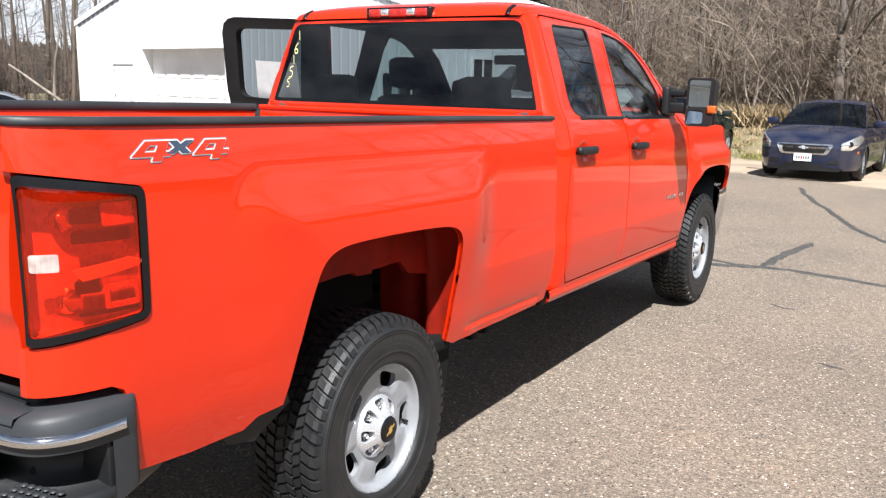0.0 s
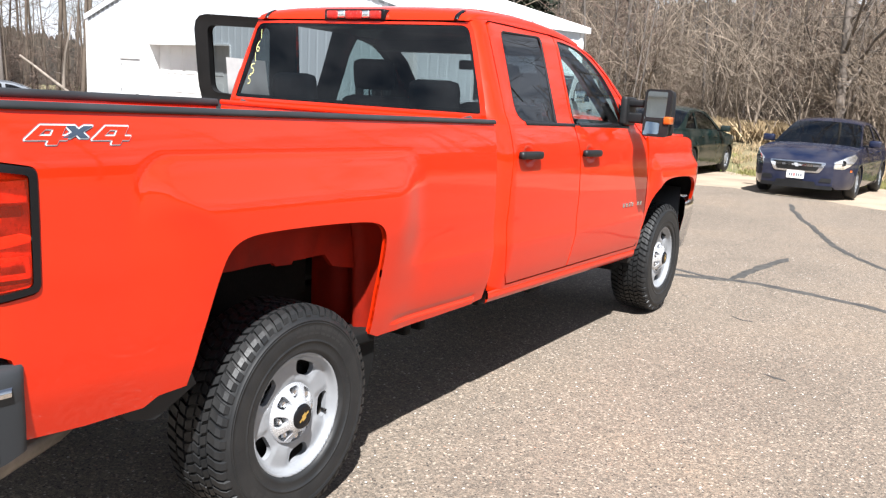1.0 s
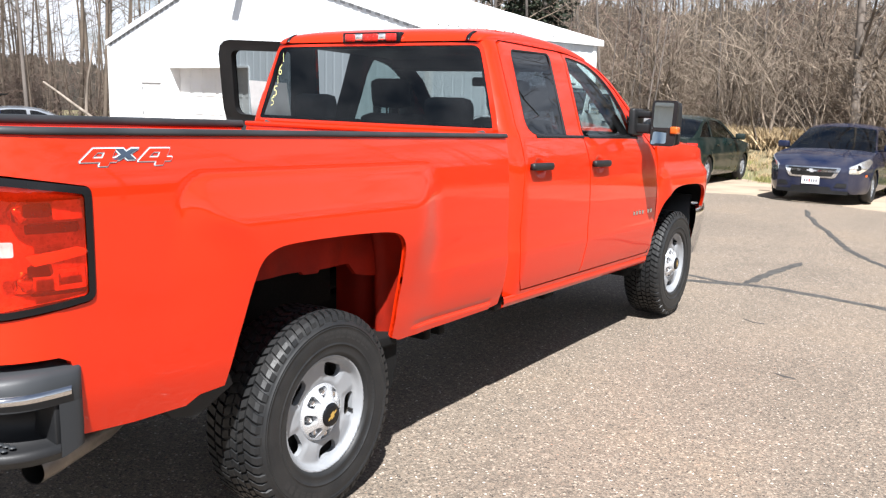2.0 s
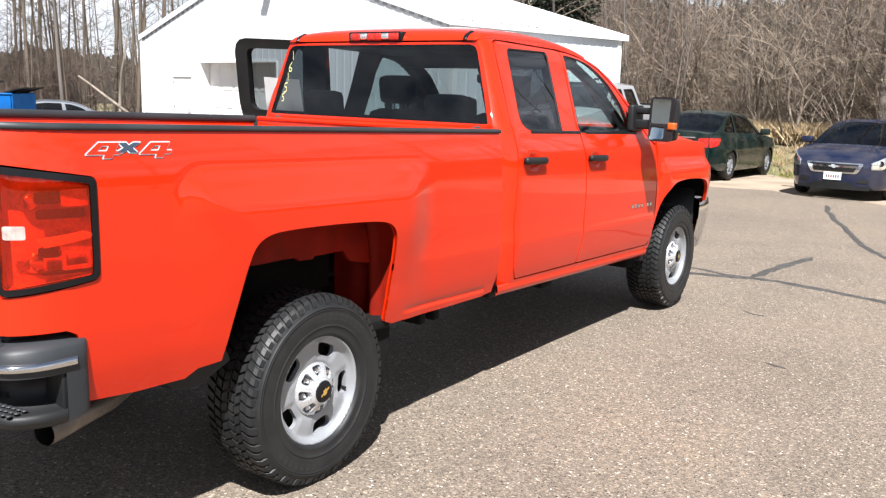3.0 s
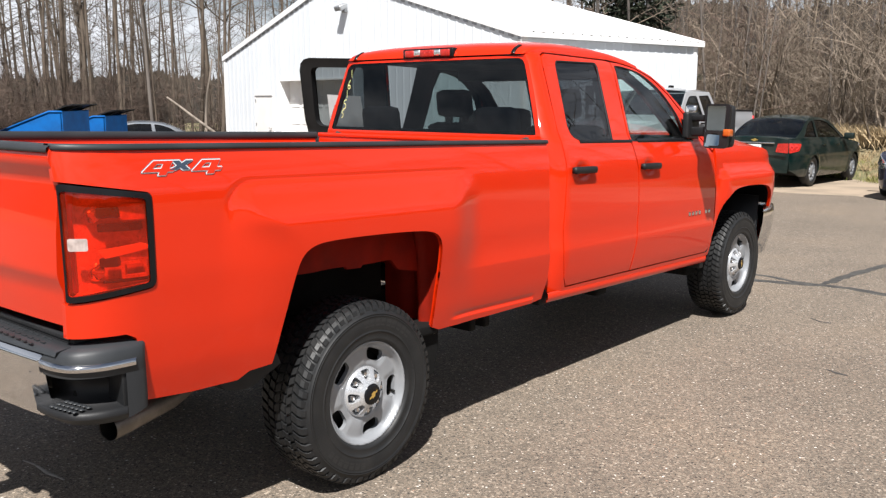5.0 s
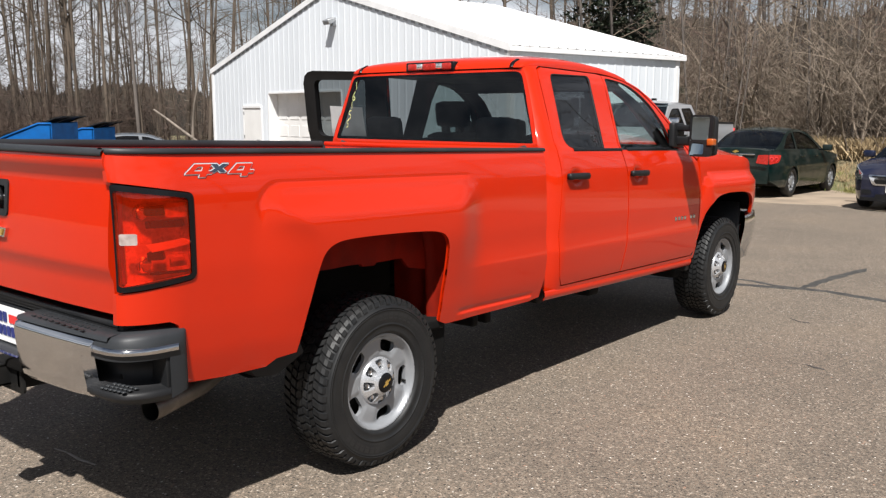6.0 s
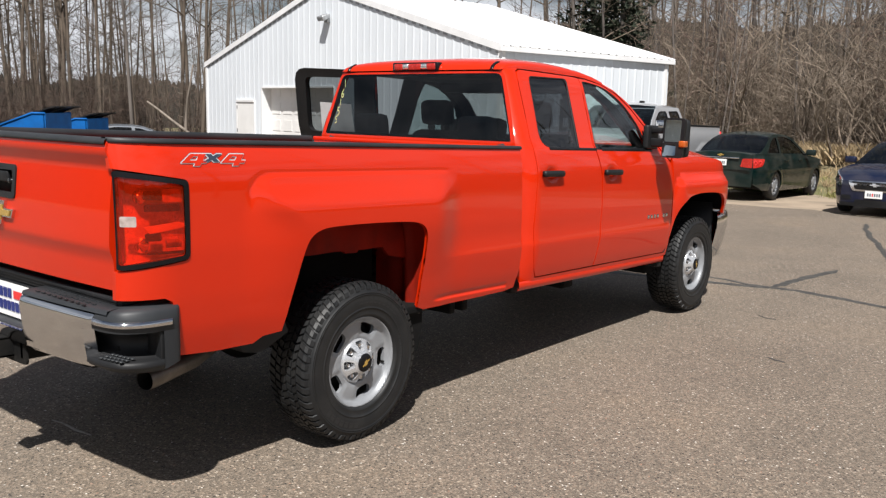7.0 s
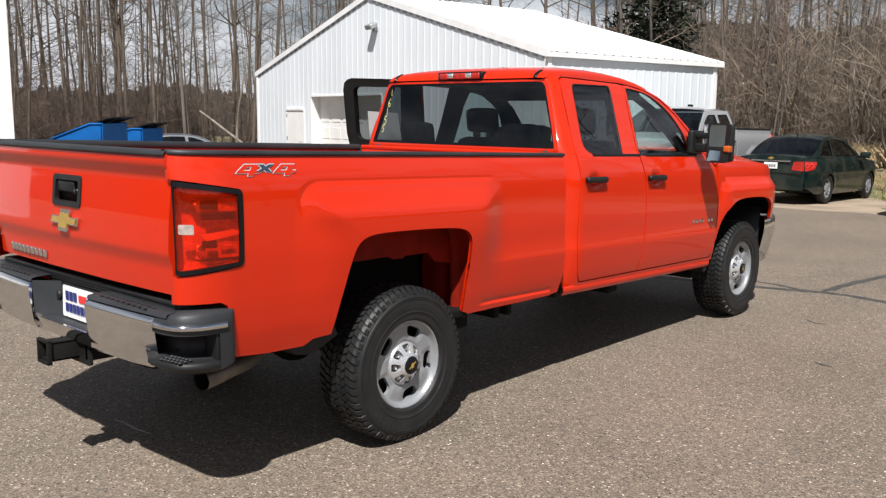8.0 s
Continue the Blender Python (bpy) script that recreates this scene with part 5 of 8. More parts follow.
# the open rear door swings on its front edge
swing = new("open_rear_door")
swing.parent = truck
swing.empty_display_size = 0.1
HINGE = Vector((-0.93, 2.30, 0))
swing.matrix_basis = Matrix.Translation((-1.0, 2.25, 0)) @ pose(0, 0, 0, 0, 0, -78) @ Matrix.Translation(-HINGE)


def taller(u, v):
    q = cab_side(u, v if v < 1.6 else 1.6 + (v - 1.6) * 0.80)
    return Vector((q.x, u, v))


O_DOOR = [(y, z + 0.075 * smoothstep(1.55, 1.90, z)) for y, z in R_DOOR[:8]] + [(2.325, 2.000), (2.28, 2.010), (1.68, 2.012), (1.625, 2.000), (1.585, 1.970), (1.562, 1.915)] + R_DOOR[13:]
O_WIN = rounded([(1.592, 1.492), (2.070, 1.483), (2.155, 1.958), (1.655, 1.958)], [0.07, 0.02, 0.03, 0.06], 6)
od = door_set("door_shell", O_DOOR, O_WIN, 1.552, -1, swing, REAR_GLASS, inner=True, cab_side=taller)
tpart("window_sticker", sheet([(1.72, 1.50), (2.04, 1.495), (2.06, 1.74), (1.76, 1.745)], lambda u, v: cab_side(u, v) + Vector((-0.024, 0, 0)), step=0.1), WHITE_VINYL, od, "white paper price sheet", sgn=-1)

for sg in (1, -1):
    # rear pillar, roof edge, front pillar and rocker: the fixed body side
    pillar = [(1.4165, 0.640), (1.50, 0.640), (3.46, 0.645), (3.462, 0.668), (1.555, 0.660)]
    edge_r = [(1.519, 0.722), (1.494, 0.85), (1.489, 1.0), (1.499, 1.15), (1.514, 1.32), (1.506, 1.45), (1.509, 1.54), (1.529, 1.70), (1.554, 1.905), (1.575, 1.948), (1.625, 1.966), (2.33, 1.966), (2.45, 1.958), (2.62, 1.937),
              (2.83, 1.875), (2.99, 1.778), (3.13, 1.655), (3.31, 1.464), (3.42, 1.40)]
    edge_top = [(3.47, 1.425), (3.33, 1.51), (3.13, 1.690), (2.95, 1.825), (2.80, 1.895), (2.66, 1.938), (2.45, 1.969), (2.2, 1.979), (1.54, 1.970), (1.4832, 1.948), (1.4165, 1.50)]
    tpart("body_side", sheet(pillar + edge_r + edge_top, cab_side, step=0.022, back=(-1, 0, 0), depth=0.03), RED, sgn=sg)
    # shut faces behind the door gaps
    tpart("sill_step", box(0.78, 0.870, 1.45, 3.45, 0.61, 0.655, 0.01), DULL_BLACK, sgn=sg)
    rocker = loft([[(0.84, y, 0.588), (0.900, y, 0.586), (0.922, y, 0.594), (0.930, y, 0.615), (0.930, y, 0.640), (0.924, y, 0.648)] for y in [1.395 + i * 0.1 for i in range(21)] + [3.44]])
    tpart("rocker", rocker, RED, sgn=sg)
    tpart("gap_seal", box(0.78, 0.905, 1.345, 1.42, 0.58, 0.66, 0.008), DULL_BLACK, sgn=sg)
    # unseen plate added to stop sun leaking through the cab-to-box gap
    tpart("gap_sun_block", box(0.0, 0.88, 1.33, 1.43, 0.60, 0.66), DULL_BLACK, sgn=sg)
    tpart("gap_back", box(0.70, 0.86, 1.355, 1.39, 0.66, 1.44), DULL_BLACK, sgn=sg)
    # front wing
    AF = [(3.40, 0.60), (3.44, 0.70), (3.485, 0.85), (3.535, 0.98), (3.60, 1.065), (3.70, 1.115), (3.85, 1.132), (4.05, 1.135), (4.26, 1.128), (4.38, 1.105), (4.45, 1.045), (4.48, 0.94)]
    AF = smooth_open(AF, 2)
    wing_o = [(3.463, 0.655)] + AF[4:] + [(4.56, 0.92), (4.64, 0.93), (4.68, 1.10), (4.67, 1.26), (4.60, 1.345), (4.50, 1.385), (4.35, 1.41), (4.0, 1.425), (3.6, 1.432), (3.47, 1.430), (3.463, 1.25), (3.466, 1.0)]
    w = tpart("front_wing", sheet(wing_o, cab_side, step=0.034, back=(-1, 0, 0), depth=0.025), RED, sgn=sg)
    rows = []
    for (y, z) in AF:
        d = Vector((0, y - WB, z - 0.70)).normalized()
        p = cab_side(y, z)
        rows.append([p, p + Vector((-0.03, 0, 0)) + d * 0.012, Vector((p.x - 0.05, y, z)) + d * 0.05, Vector((0.60, y, z)) + d * 0.05])
    tpart("wheel_liner", loft(rows), PLASTIC, w, sgn=sg)
    tpart("front_flap", box(0.78, 0.915, 3.38, 3.44, 0.55, 0.655, 0.01), PLASTIC, sgn=sg)
    # headlamp and bumper end
    tpart("headlamp", sheet(rounded([(4.60, 0.96), (4.80, 0.98), (4.82, 1.24), (4.66, 1.25)], 0.02), lambda u, v: cab_side(u, v) + Vector((-0.006, 0, 0)), step=0.05), CLEAR_LENS, sgn=sg, label="clear headlamp lens")
    rows = []
    for (x, y) in smooth_open([(0.925, 4.505), (0.936, 4.58), (0.936, 4.68), (0.905, 4.81), (0.79, 4.90), (0.5, 4.94), (0.0, 4.96)], 2):
        rows.append([(x - 0.22, y - 0.11, 0.52), (x - 0.05, y - 0.11, 0.525), (x - 0.014, y - 0.10, 0.55), (x + 0.002, y - 0.05, 0.68), (x + 0.010, y - 0.01, 0.80), (x + 0.010, y, 0.88), (x + 0.002, y, 0.935), (x - 0.03, y - 0.004, 0.95), (x - 0.22, y, 0.95)])
    tpart("front_bumper", loft(rows), CHROME, sgn=sg)
    tpart("arch_end", box(0.30, 0.89, 4.46, 4.50, 0.50, 1.02), PLASTIC, sgn=sg)
    tpart("air_dam", box(0.60, 0.885, 4.42, 4.46, 0.34, 0.60, 0.012), PLASTIC, sgn=sg)
    # bonnet half
    rows = []
    for y, zc, ze in ((3.44, 1.490, 1.430), (3.8, 1.528, 1.428), (4.15, 1.522, 1.418), (4.38, 1.495, 1.400), (4.54, 1.450, 1.366), (4.63, 1.39, 1.30), (4.69, 1.28, 1.20)):
        we = cab_side(min(y, 4.72), ze).x - (0.04 if y > 4.75 else 0)
        rows.append([(we * f, y, ze + (zc - ze) * (1 - f ** 3) + 0.012 * math.exp(-((f - 0.72) / 0.08) ** 2)) for f in [i / 14 for i in range(15)]])
    tpart("bonnet", loft(rows), RED, sgn=sg)
grille = tpart("grille", box(-0.70, 0.70, 4.78, 4.84, 0.92, 1.26, 0.02), DULL_BLACK)
for z in (0.98, 1.07, 1.16):
    tpart("grille_bar", box(-0.70, 0.70, 4.83, 4.87, z, z + 0.035, 0.008), CHROME, grille)
tpart("windscreen", loft([[(w * f, y + b * (1 - f * f), z + 0.02 * (1 - f * f)) for f in [i / 10 - 1 for i in range(21)]] for y, z, w, b in
                          ((2.66, 1.935, 0.70, 0.03), (2.85, 1.835, 0.745, 0.10), (3.05, 1.71, 0.785, 0.13), (3.25, 1.56, 0.82, 0.16), (3.42, 1.45, 0.86, 0.18))]), CLEAR_GLASS)

# towing mirrors
for sg in (1, -1):
    mir = tpart("wing_mirror", box(1.045, 1.215, 3.102, 3.175, 1.430, 1.712, 0.035), PLASTIC, sgn=sg, label="black towing mirror with two glasses")
    tpart("mirror_frame", sheet(rounded([(1.045, 1.425), (1.205, 1.425), (1.222, 1.715), (1.05, 1.715)], 0.03), lambda u, v: Vector((u, 3.046, v)),
                                holes=[rounded([(1.062, 1.543), (1.184, 1.543), (1.192, 1.703), (1.064, 1.703)], 0.015), rounded([(1.060, 1.442), (1.152, 1.442), (1.154, 1.523), (1.062, 1.523)], 0.015)], step=0.04, back=(0, 1, 0), depth=0.03), PLASTIC, mir, sgn=sg)
    tpart("upper_glass", sheet([(1.055, 1.534), (1.192, 1.534), (1.198, 1.708), (1.055, 1.708)], lambda u, v: Vector((u, 3.046 + 0.20 * (u - 1.06) + 0.05 * (v - 1.53), v)), step=0.1), MIRROR, mir, sgn=sg)
    tpart("lower_glass", sheet([(1.055, 1.436), (1.158, 1.436), (1.158, 1.528), (1.055, 1.528)], lambda u, v: Vector((u, 3.040 + 0.24 * (u - 1.06) + 0.5 * (u - 1.11) ** 2 + 0.22 * (v - 1.436), v)), step=0.02), MIRROR, mir, sgn=sg)
    tpart("side_marker", box(1.178, 1.226, 3.036, 3.10, 1.505, 1.552, 0.008), AMBER, mir, sgn=sg)
    tpart("mirror_arm", box(0.925, 1.08, 3.07, 3.15, 1.60, 1.645, 0.012), PLASTIC, mir, sgn=sg)
    tpart("mirror_arm", box(0.925, 1.08, 3.07, 3.15, 1.50, 1.565, 0.012), PLASTIC, mir, sgn=sg)
    tpart("mirror_foot", box(0.90, 0.945, 3.02, 3.20, 1.485, 1.66, 0.015), PLASTIC, mir, sgn=sg)

# the lettering on the box sides: slanted block figures, red in a pale and dark outline
FOUR = [(0.00, 0.24), (0.30, 1.0), (0.92, 1.0), (0.84, 0.46), (1.02, 0.46), (0.99, 0.24), (0.80, 0.24), (0.77, 0.0), (0.52, 0.0), (0.55, 0.24)]
FOUR_EYE = [(0.30, 0.46), (0.58, 0.46), (0.63, 0.80), (0.44, 0.80)]
CROSS = [(0.0, 0.0), (0.34, 0.0), (0.50, 0.26), (0.66, 0.0), (1.0, 0.0), (0.70, 0.48), (1.0, 1.0), (0.66, 1.0), (0.50, 0.72), (0.34, 1.0), (0.0, 1.0), (0.30, 0.48)]
for sg in (1, -1):
    for glyph, eye, y0, wide, tall, fill in ((FOUR, [FOUR_EYE], -1.030, 0.118, 0.047, RED), (CROSS, [], -0.924, 0.080, 0.031, SLATE_VINYL), (FOUR, [FOUR_EYE], -0.842, 0.118, 0.047, RED)):
        for k, (mt, grow, lift) in enumerate(((GREY_VINYL, 0.0046, 0.0010), (SILVER_VINYL, 0.0027, 0.0022), (fill, 0.0, 0.0040))):
            def lay(u, v):
                y = y0 + u * wide + v * 0.018
                if sg < 0:
                    y = -1.736 - y
                z = (1.381 if tall > 0.04 else 1.397) + v * tall
                return bed_side(y, z) + Vector((lift, 0, 0))
            lt = bmesh.new()
            offs = [(0, 0)] if grow == 0 else [(grow * math.cos(t), grow * math.sin(t)) for t in [math.pi * i / 4 for i in range(8)]]
            for n, (dy, dz) in enumerate(offs):
                join(lt, sheet(glyph, lambda u, v: lay(u + dy / wide, v + dz / tall) + Vector((0.00004 * n, 0, 0)), holes=eye, step=0.14))
            tpart("four_wheel_lettering", lt, mt, sgn=sg, smooth=False)

# underside: frame rails, axles, springs, tank
frame_p = part("chassis_frame", box(-0.46, -0.38, -1.15, 4.6, 0.52, 0.70, 0.01), DULL_BLACK, truck, "dull black chassis frame")
part("frame_rail", box(0.38, 0.46, -1.15, 4.6, 0.52, 0.70, 0.01), DULL_BLACK, frame_p)
for y in (-0.9, -0.45, 0.5, 1.3, 2.4, 3.6):
    part("cross_member", box(-0.40, 0.40, y - 0.04, y + 0.04, 0.54, 0.64, 0.01), DULL_BLACK, frame_p)
part("rear_axle", join(tube([(-0.75, 0, TR), (0.75, 0, TR)], 0.055, 12), lathe([(0, -0.17), (0.09, -0.15), (0.15, -0.06), (0.16, 0.0), (0.15, 0.06), (0.09, 0.15), (0, 0.17)], Matrix.Translation((0, 0, TR)) @ pose(0, 0, 0, 90, 0, 0), 18)), DULL_BLACK, truck)
part("front_axle", tube([(-0.75, WB, TR), (0.75, WB, TR)], 0.05, 12), DULL_BLACK, truck)
for sg in (1, -1):
    part("leaf_spring", loft([[(sg * (0.56 + dx), y, 0.60 - 0.12 * (1 - (y / 0.8) ** 2) + dz) for dx, dz in ((-0.035, 0), (0.035, 0), (0.035, 0.05), (-0.035, 0.05), (-0.035, 0))] for y in [-0.8 + 0.1 * i for i in range(17)]]), DULL_BLACK, truck)
    part("shock_absorber", tube([(sg * 0.52, 0.12, 0.40), (sg * 0.46, 0.25, 0.86)], 0.035, 10), DULL_BLACK, truck)
part("fuel_tank", box(-0.85, -0.50, 0.7, 2.3, 0.45, 0.72, 0.05), DULL_BLACK, truck)
part("running_gear_cover", box(-0.36, 0.36, 1.4, 3.7, 0.42, 0.62, 0.08), DULL_BLACK, truck)
part("exhaust_silencer", tube([(0.55, 0.7, 0.56), (0.55, 0.75, 0.56), (0.55, 1.5, 0.55), (0.55, 1.55, 0.55)], [0.05, 0.11, 0.11, 0.05], 16), STEEL, truck)
part("box_underside", box(-0.50, 0.50, -1.2, 1.3, 0.86, 0.94), SHADE_BLACK, truck, smooth=False)
# black boards stand in for the dark open space behind the wheels
part("wheel_shade_board", box(0.50, 0.53, -0.52, 0.50, 0.70, 1.14), SHADE_BLACK, truck)
part("wheel_shade_board", box(-0.53, -0.50, -0.52, 0.50, 0.70, 1.14), SHADE_BLACK, truck)
part("engine_bay_wall", box(0.57, 0.60, 3.45, 4.5, 0.55, 1.1), DULL_BLACK, truck)
part("engine_bay_wall", box(-0.60, -0.57, 3.45, 4.5, 0.55, 1.1), DULL_BLACK, truck)
# unseen wall and cowl, added to keep sun from leaking onto the ground
part("firewall", box(-0.84, 0.84, 3.43, 3.46, 0.60, 1.32), SHADE_BLACK, truck, smooth=False)
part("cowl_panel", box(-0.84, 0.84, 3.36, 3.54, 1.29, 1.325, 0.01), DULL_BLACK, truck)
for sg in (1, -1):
    part("sill_flange", box(sg * 0.80 - 0.012, sg * 0.80 + 0.012, 1.48, 3.36, 0.52, 0.60), SHADE_BLACK, truck, smooth=False)
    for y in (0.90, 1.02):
        part("body_mount", box(sg * 0.70 - 0.10, sg * 0.70 + 0.10, y - 0.025, y + 0.025, 0.47, 0.64, 0.012), SHADE_BLACK, truck)
    part("cab_mount", box(sg * 0.62 - 0.14, sg * 0.62 + 0.14, 2.20, 2.34, 0.42, 0.60, 0.02), SHADE_BLACK, truck)
    part("control_arm", box(sg * 0.58 - 0.20, sg * 0.58 + 0.20, 3.46, 3.62, 0.36, 0.58, 0.03), SHADE_BLACK, truck)
part("cab_floor", box(-0.88, 0.88, 1.42, 3.44, 0.60, 0.66), DULL_BLACK, truck)


# wheels
def tyre_mesh():
    """Axis along local z, outer face towards plus z; width 0.25."""
    prof = [(0.222, -0.095), (0.232, -0.112), (0.262, -0.122), (0.310, -0.128), (0.350, -0.124), (0.374, -0.112), (0.386, -0.098), (0.389, -0.06), (0.390, 0.0), (0.389, 0.06), (0.386, 0.098),
            (0.374, 0.112), (0.366, 0.117), (0.362, 0.1205), (0.3535, 0.1228), (0.3525, 0.1262), (0.3495, 0.1266), (0.3485, 0.1242), (0.3445, 0.1248), (0.3437, 0.1266), (0.3420, 0.1267), (0.3412, 0.1255), (0.330, 0.1275), (0.310, 0.128), (0.285, 0.126), (0.2775, 0.1246), (0.2765, 0.1268), (0.2735, 0.1264), (0.2725, 0.1238), (0.262, 0.122), (0.250, 0.119), (0.246, 0.1205), (0.238, 0.119), (0.232, 0.112), (0.222, 0.095)]
    bm = lathe(prof, Matrix.Identity(4), 120)
    verts, faces = [], []

    def block(a0, a1, z0, z1, skew, r0, r1, z_in=0.0):
        s = len(verts)
        for r, shrink in ((r0, 0.0), (r1, 0.0012)):
            for zz, aa in ((z0 + shrink, 0), (z1 - shrink, skew)):
                for t in (a0 + aa + shrink * 2, a1 + aa - shrink * 2):
                    verts.append((r * math.cos(t), r * math.sin(t), zz))
        q = [(0, 1, 3, 2), (4, 6, 7, 5), (0, 4, 5, 1), (2, 3, 7, 6), (0, 2, 6, 4), (1, 5, 7, 3)]
        faces.extend(tuple(s + i for i in f) for f in q)

    n = 62
    for k in range(n):
        a = 2 * math.pi * k / n
        w = 2 * math.pi / n
        for z0, z1, sk, off, r1 in ((-0.063, -0.036, 0.30, 0.2, 0.4010), (-0.031, -0.003, -0.30, 0.65, 0.4018), (0.002, 0.030, 0.30, 0.15, 0.4018), (0.035, 0.063, -0.30, 0.6, 0.4010)):
            block(a + off * w, a + (off + 0.74) * w, z0, z1, sk * w, 0.386, r1)
        for side in (-1, 1):
            # shoulder lugs run down on to the sidewall
            s = len(verts)
            lift = 0.004 if k % 2 else 0.0
            ring = [(0.066, 0.4005, 0.386), (0.098, 0.3975, 0.384), (0.112, 0.388, 0.374), (0.1185 if lift else 0.116, 0.371, 0.366)]
            for zz, ro, ri in ring:
                for t, r in ((a, ri - 0.002), (a, ro), (a + 0.66 * w, ro), (a + 0.66 * w, ri - 0.002)):
                    tt = t + (zz - 0.066) * 1.2 * side
                    verts.append((r * math.cos(tt), r * math.sin(tt), side * (zz + lift * 0.5)))
            for i in range(3):
                for j in range(3):
                    faces.append((s + 4 * i + j, s + 4 * i + j + 1, s + 4 * i + j + 5, s + 4 * i + j + 4))
            faces.append((s, s + 1, s + 2, s + 3))
            faces.append((s + 12, s + 13, s + 14, s + 15))
    blocks = mesh_of(verts, faces)
    bmesh.ops.recalc_face_normals(blocks, faces=blocks.faces[:])
    for b in (bm, blocks):
        for v in b.verts:
            if v.co.z < 0:
                v.co.z *= 1.2
    return bm, blocks


def wheel(at):
    w = new("wheel")
    w.parent = truck
    w.empty_display_size = 0.1
    w.matrix_basis = at
    t, blocks = tyre_mesh()
    ty = part("tyre", t, RUBBER, w)
    tagged(part("tread", blocks, RUBBER, w, smooth=False), kind="stuff")
    marks_bm = bmesh.new()
    for a0, a1, r0, r1, n in ((62, 118, 0.300, 0.332, 9), (236, 282, 0.300, 0.330, 7), (150, 176, 0.268, 0.276, 6), (5, 40, 0.266, 0.274, 8), (315, 340, 0.268, 0.276, 5)):
        for i in range(n):
            b0, b1 = radians(a0 + (a1 - a0) * i / n), radians(a0 + (a1 - a0) * (i + 0.72) / n)
            q = [(r, b) for r, b in ((r0, b0), (r1, b0), (r1, (b0 + b1) / 2), (r1, b1), (r0, b1), (r0, (b0 + b1) / 2))]
            zf = lambda r: float(np.interp(r, [0.262, 0.285, 0.310, 0.330, 0.350], [0.1225, 0.1266, 0.1287, 0.1281, 0.1246]))
            marks_bm.faces.new([marks_bm.verts.new((r * math.cos(b), r * math.sin(b), zf(r))) for r, b in q])
    # thin mould lines across the sidewall
    for a, r0, r1 in ((12, 0.286, 0.340), (51, 0.288, 0.372), (93, 0.285, 0.340), (131, 0.286, 0.374), (168, 0.290, 0.340), (205, 0.285, 0.372), (248, 0.287, 0.338), (290, 0.286, 0.374), (331, 0.288, 0.340)):
        zf = lambda r: float(np.interp(r, [0.262, 0.285, 0.310, 0.330, 0.350, 0.374], [0.1225, 0.1266, 0.1287, 0.1281, 0.1272, 0.1140])) + 0.0004
        pts = [(r0 + (r1 - r0) * i / 6, radians(a + 1.2 * math.sin(i * 1.3 + a))) for i in range(7)]
        for (ra, ta), (rb, tb) in zip(pts, pts[1:]):
            marks_bm.faces.new([marks_bm.verts.new((r * math.cos(t + o), r * math.sin(t + o), zf(r))) for r, t, o in ((ra, ta, -0.0022), (rb, tb, -0.0022), (rb, tb, 0.0022), (ra, ta, 0.0022))])
    tagged(part("sidewall_mark", marks_bm, RUBBER_MARK, w, smooth=False), kind="stuff")
    # rim with five openings
    rp_r = [0.0, 0.100, 0.115, 0.130, 0.145, 0.160, 0.172, 0.182, 0.191, 0.200, 0.208, 0.2125, 0.217, 0.222, 0.228, 0.231]
    rp_z = [0.066, 0.066, 0.075, 0.080, 0.082, 0.082, 0.081, 0.080, 0.079, 0.079, 0.081, 0.092, 0.108, 0.114, 0.113, 0.104]

    def disc(u, v):
        r = math.hypot(u, v)
        a = (math.degrees(math.atan2(v, u)) - 14) % 72
        a = min(a, 72 - a)
        dish = (1 - smoothstep(13, 25, a)) * smoothstep(0.118, 0.140, r) * (1 - smoothstep(0.192, 0.203, r))
        return Vector((u, v, curve_at(rp_r, rp_z, r) - 0.006 * dish))
    holes = []
    for k in range(5):
        a = radians(72 * k + 14)
        lp = rounded([(0.142, -0.044), (0.194, -0.054), (0.194, 0.054), (0.142, 0.044)], 0.025, 7)
        holes.append([(p[0] * math.cos(a) - p[1] * math.sin(a), p[0] * math.sin(a) + p[1] * math.cos(a)) for p in lp])
    circle = [(0.2305 * math.cos(2 * math.pi * k / 72), 0.2305 * math.sin(2 * math.pi * k / 72)) for k in range(72)]
    rim = part("rim", sheet(circle, disc, holes=holes, step=0.008, back=(0, 0, -1), depth=0.020), ALLOY, w)
    part("rim_barrel", lathe([(0.212, 0.06), (0.205, 0.0), (0.205, -0.08), (0.225, -0.11)], Matrix.Identity(4), 48), STEEL, rim)
    part("brake_drum", lathe([(0.0, 0.02), (0.182, 0.02), (0.186, -0.06)], Matrix.Identity(4), 32), DULL_BLACK, rim)
    part("valve", tube([(0.19, 0.02, 0.06), (0.185, 0.02, 0.085)], 0.005, 8), DULL_BLACK, rim)
    # centre cap with eight lug pockets
    holes = []
    for k in range(8):
        a = 2 * math.pi * (k + 0.5) / 8
        wedge = rounded([(0.060, -0.013), (0.105, -0.027), (0.105, 0.027), (0.060, 0.013)], [0.010, 0.018, 0.018, 0.010], 5)
        holes.append([(p[0] * math.cos(a) - p[1] * math.sin(a), p[0] * math.sin(a) + p[1] * math.cos(a)) for p in wedge])
    cp_r, cp_z = [0.0, 0.040, 0.048, 0.062, 0.088, 0.108, 0.115, 0.118], [0.128, 0.128, 0.124, 0.115, 0.099, 0.084, 0.074, 0.056]
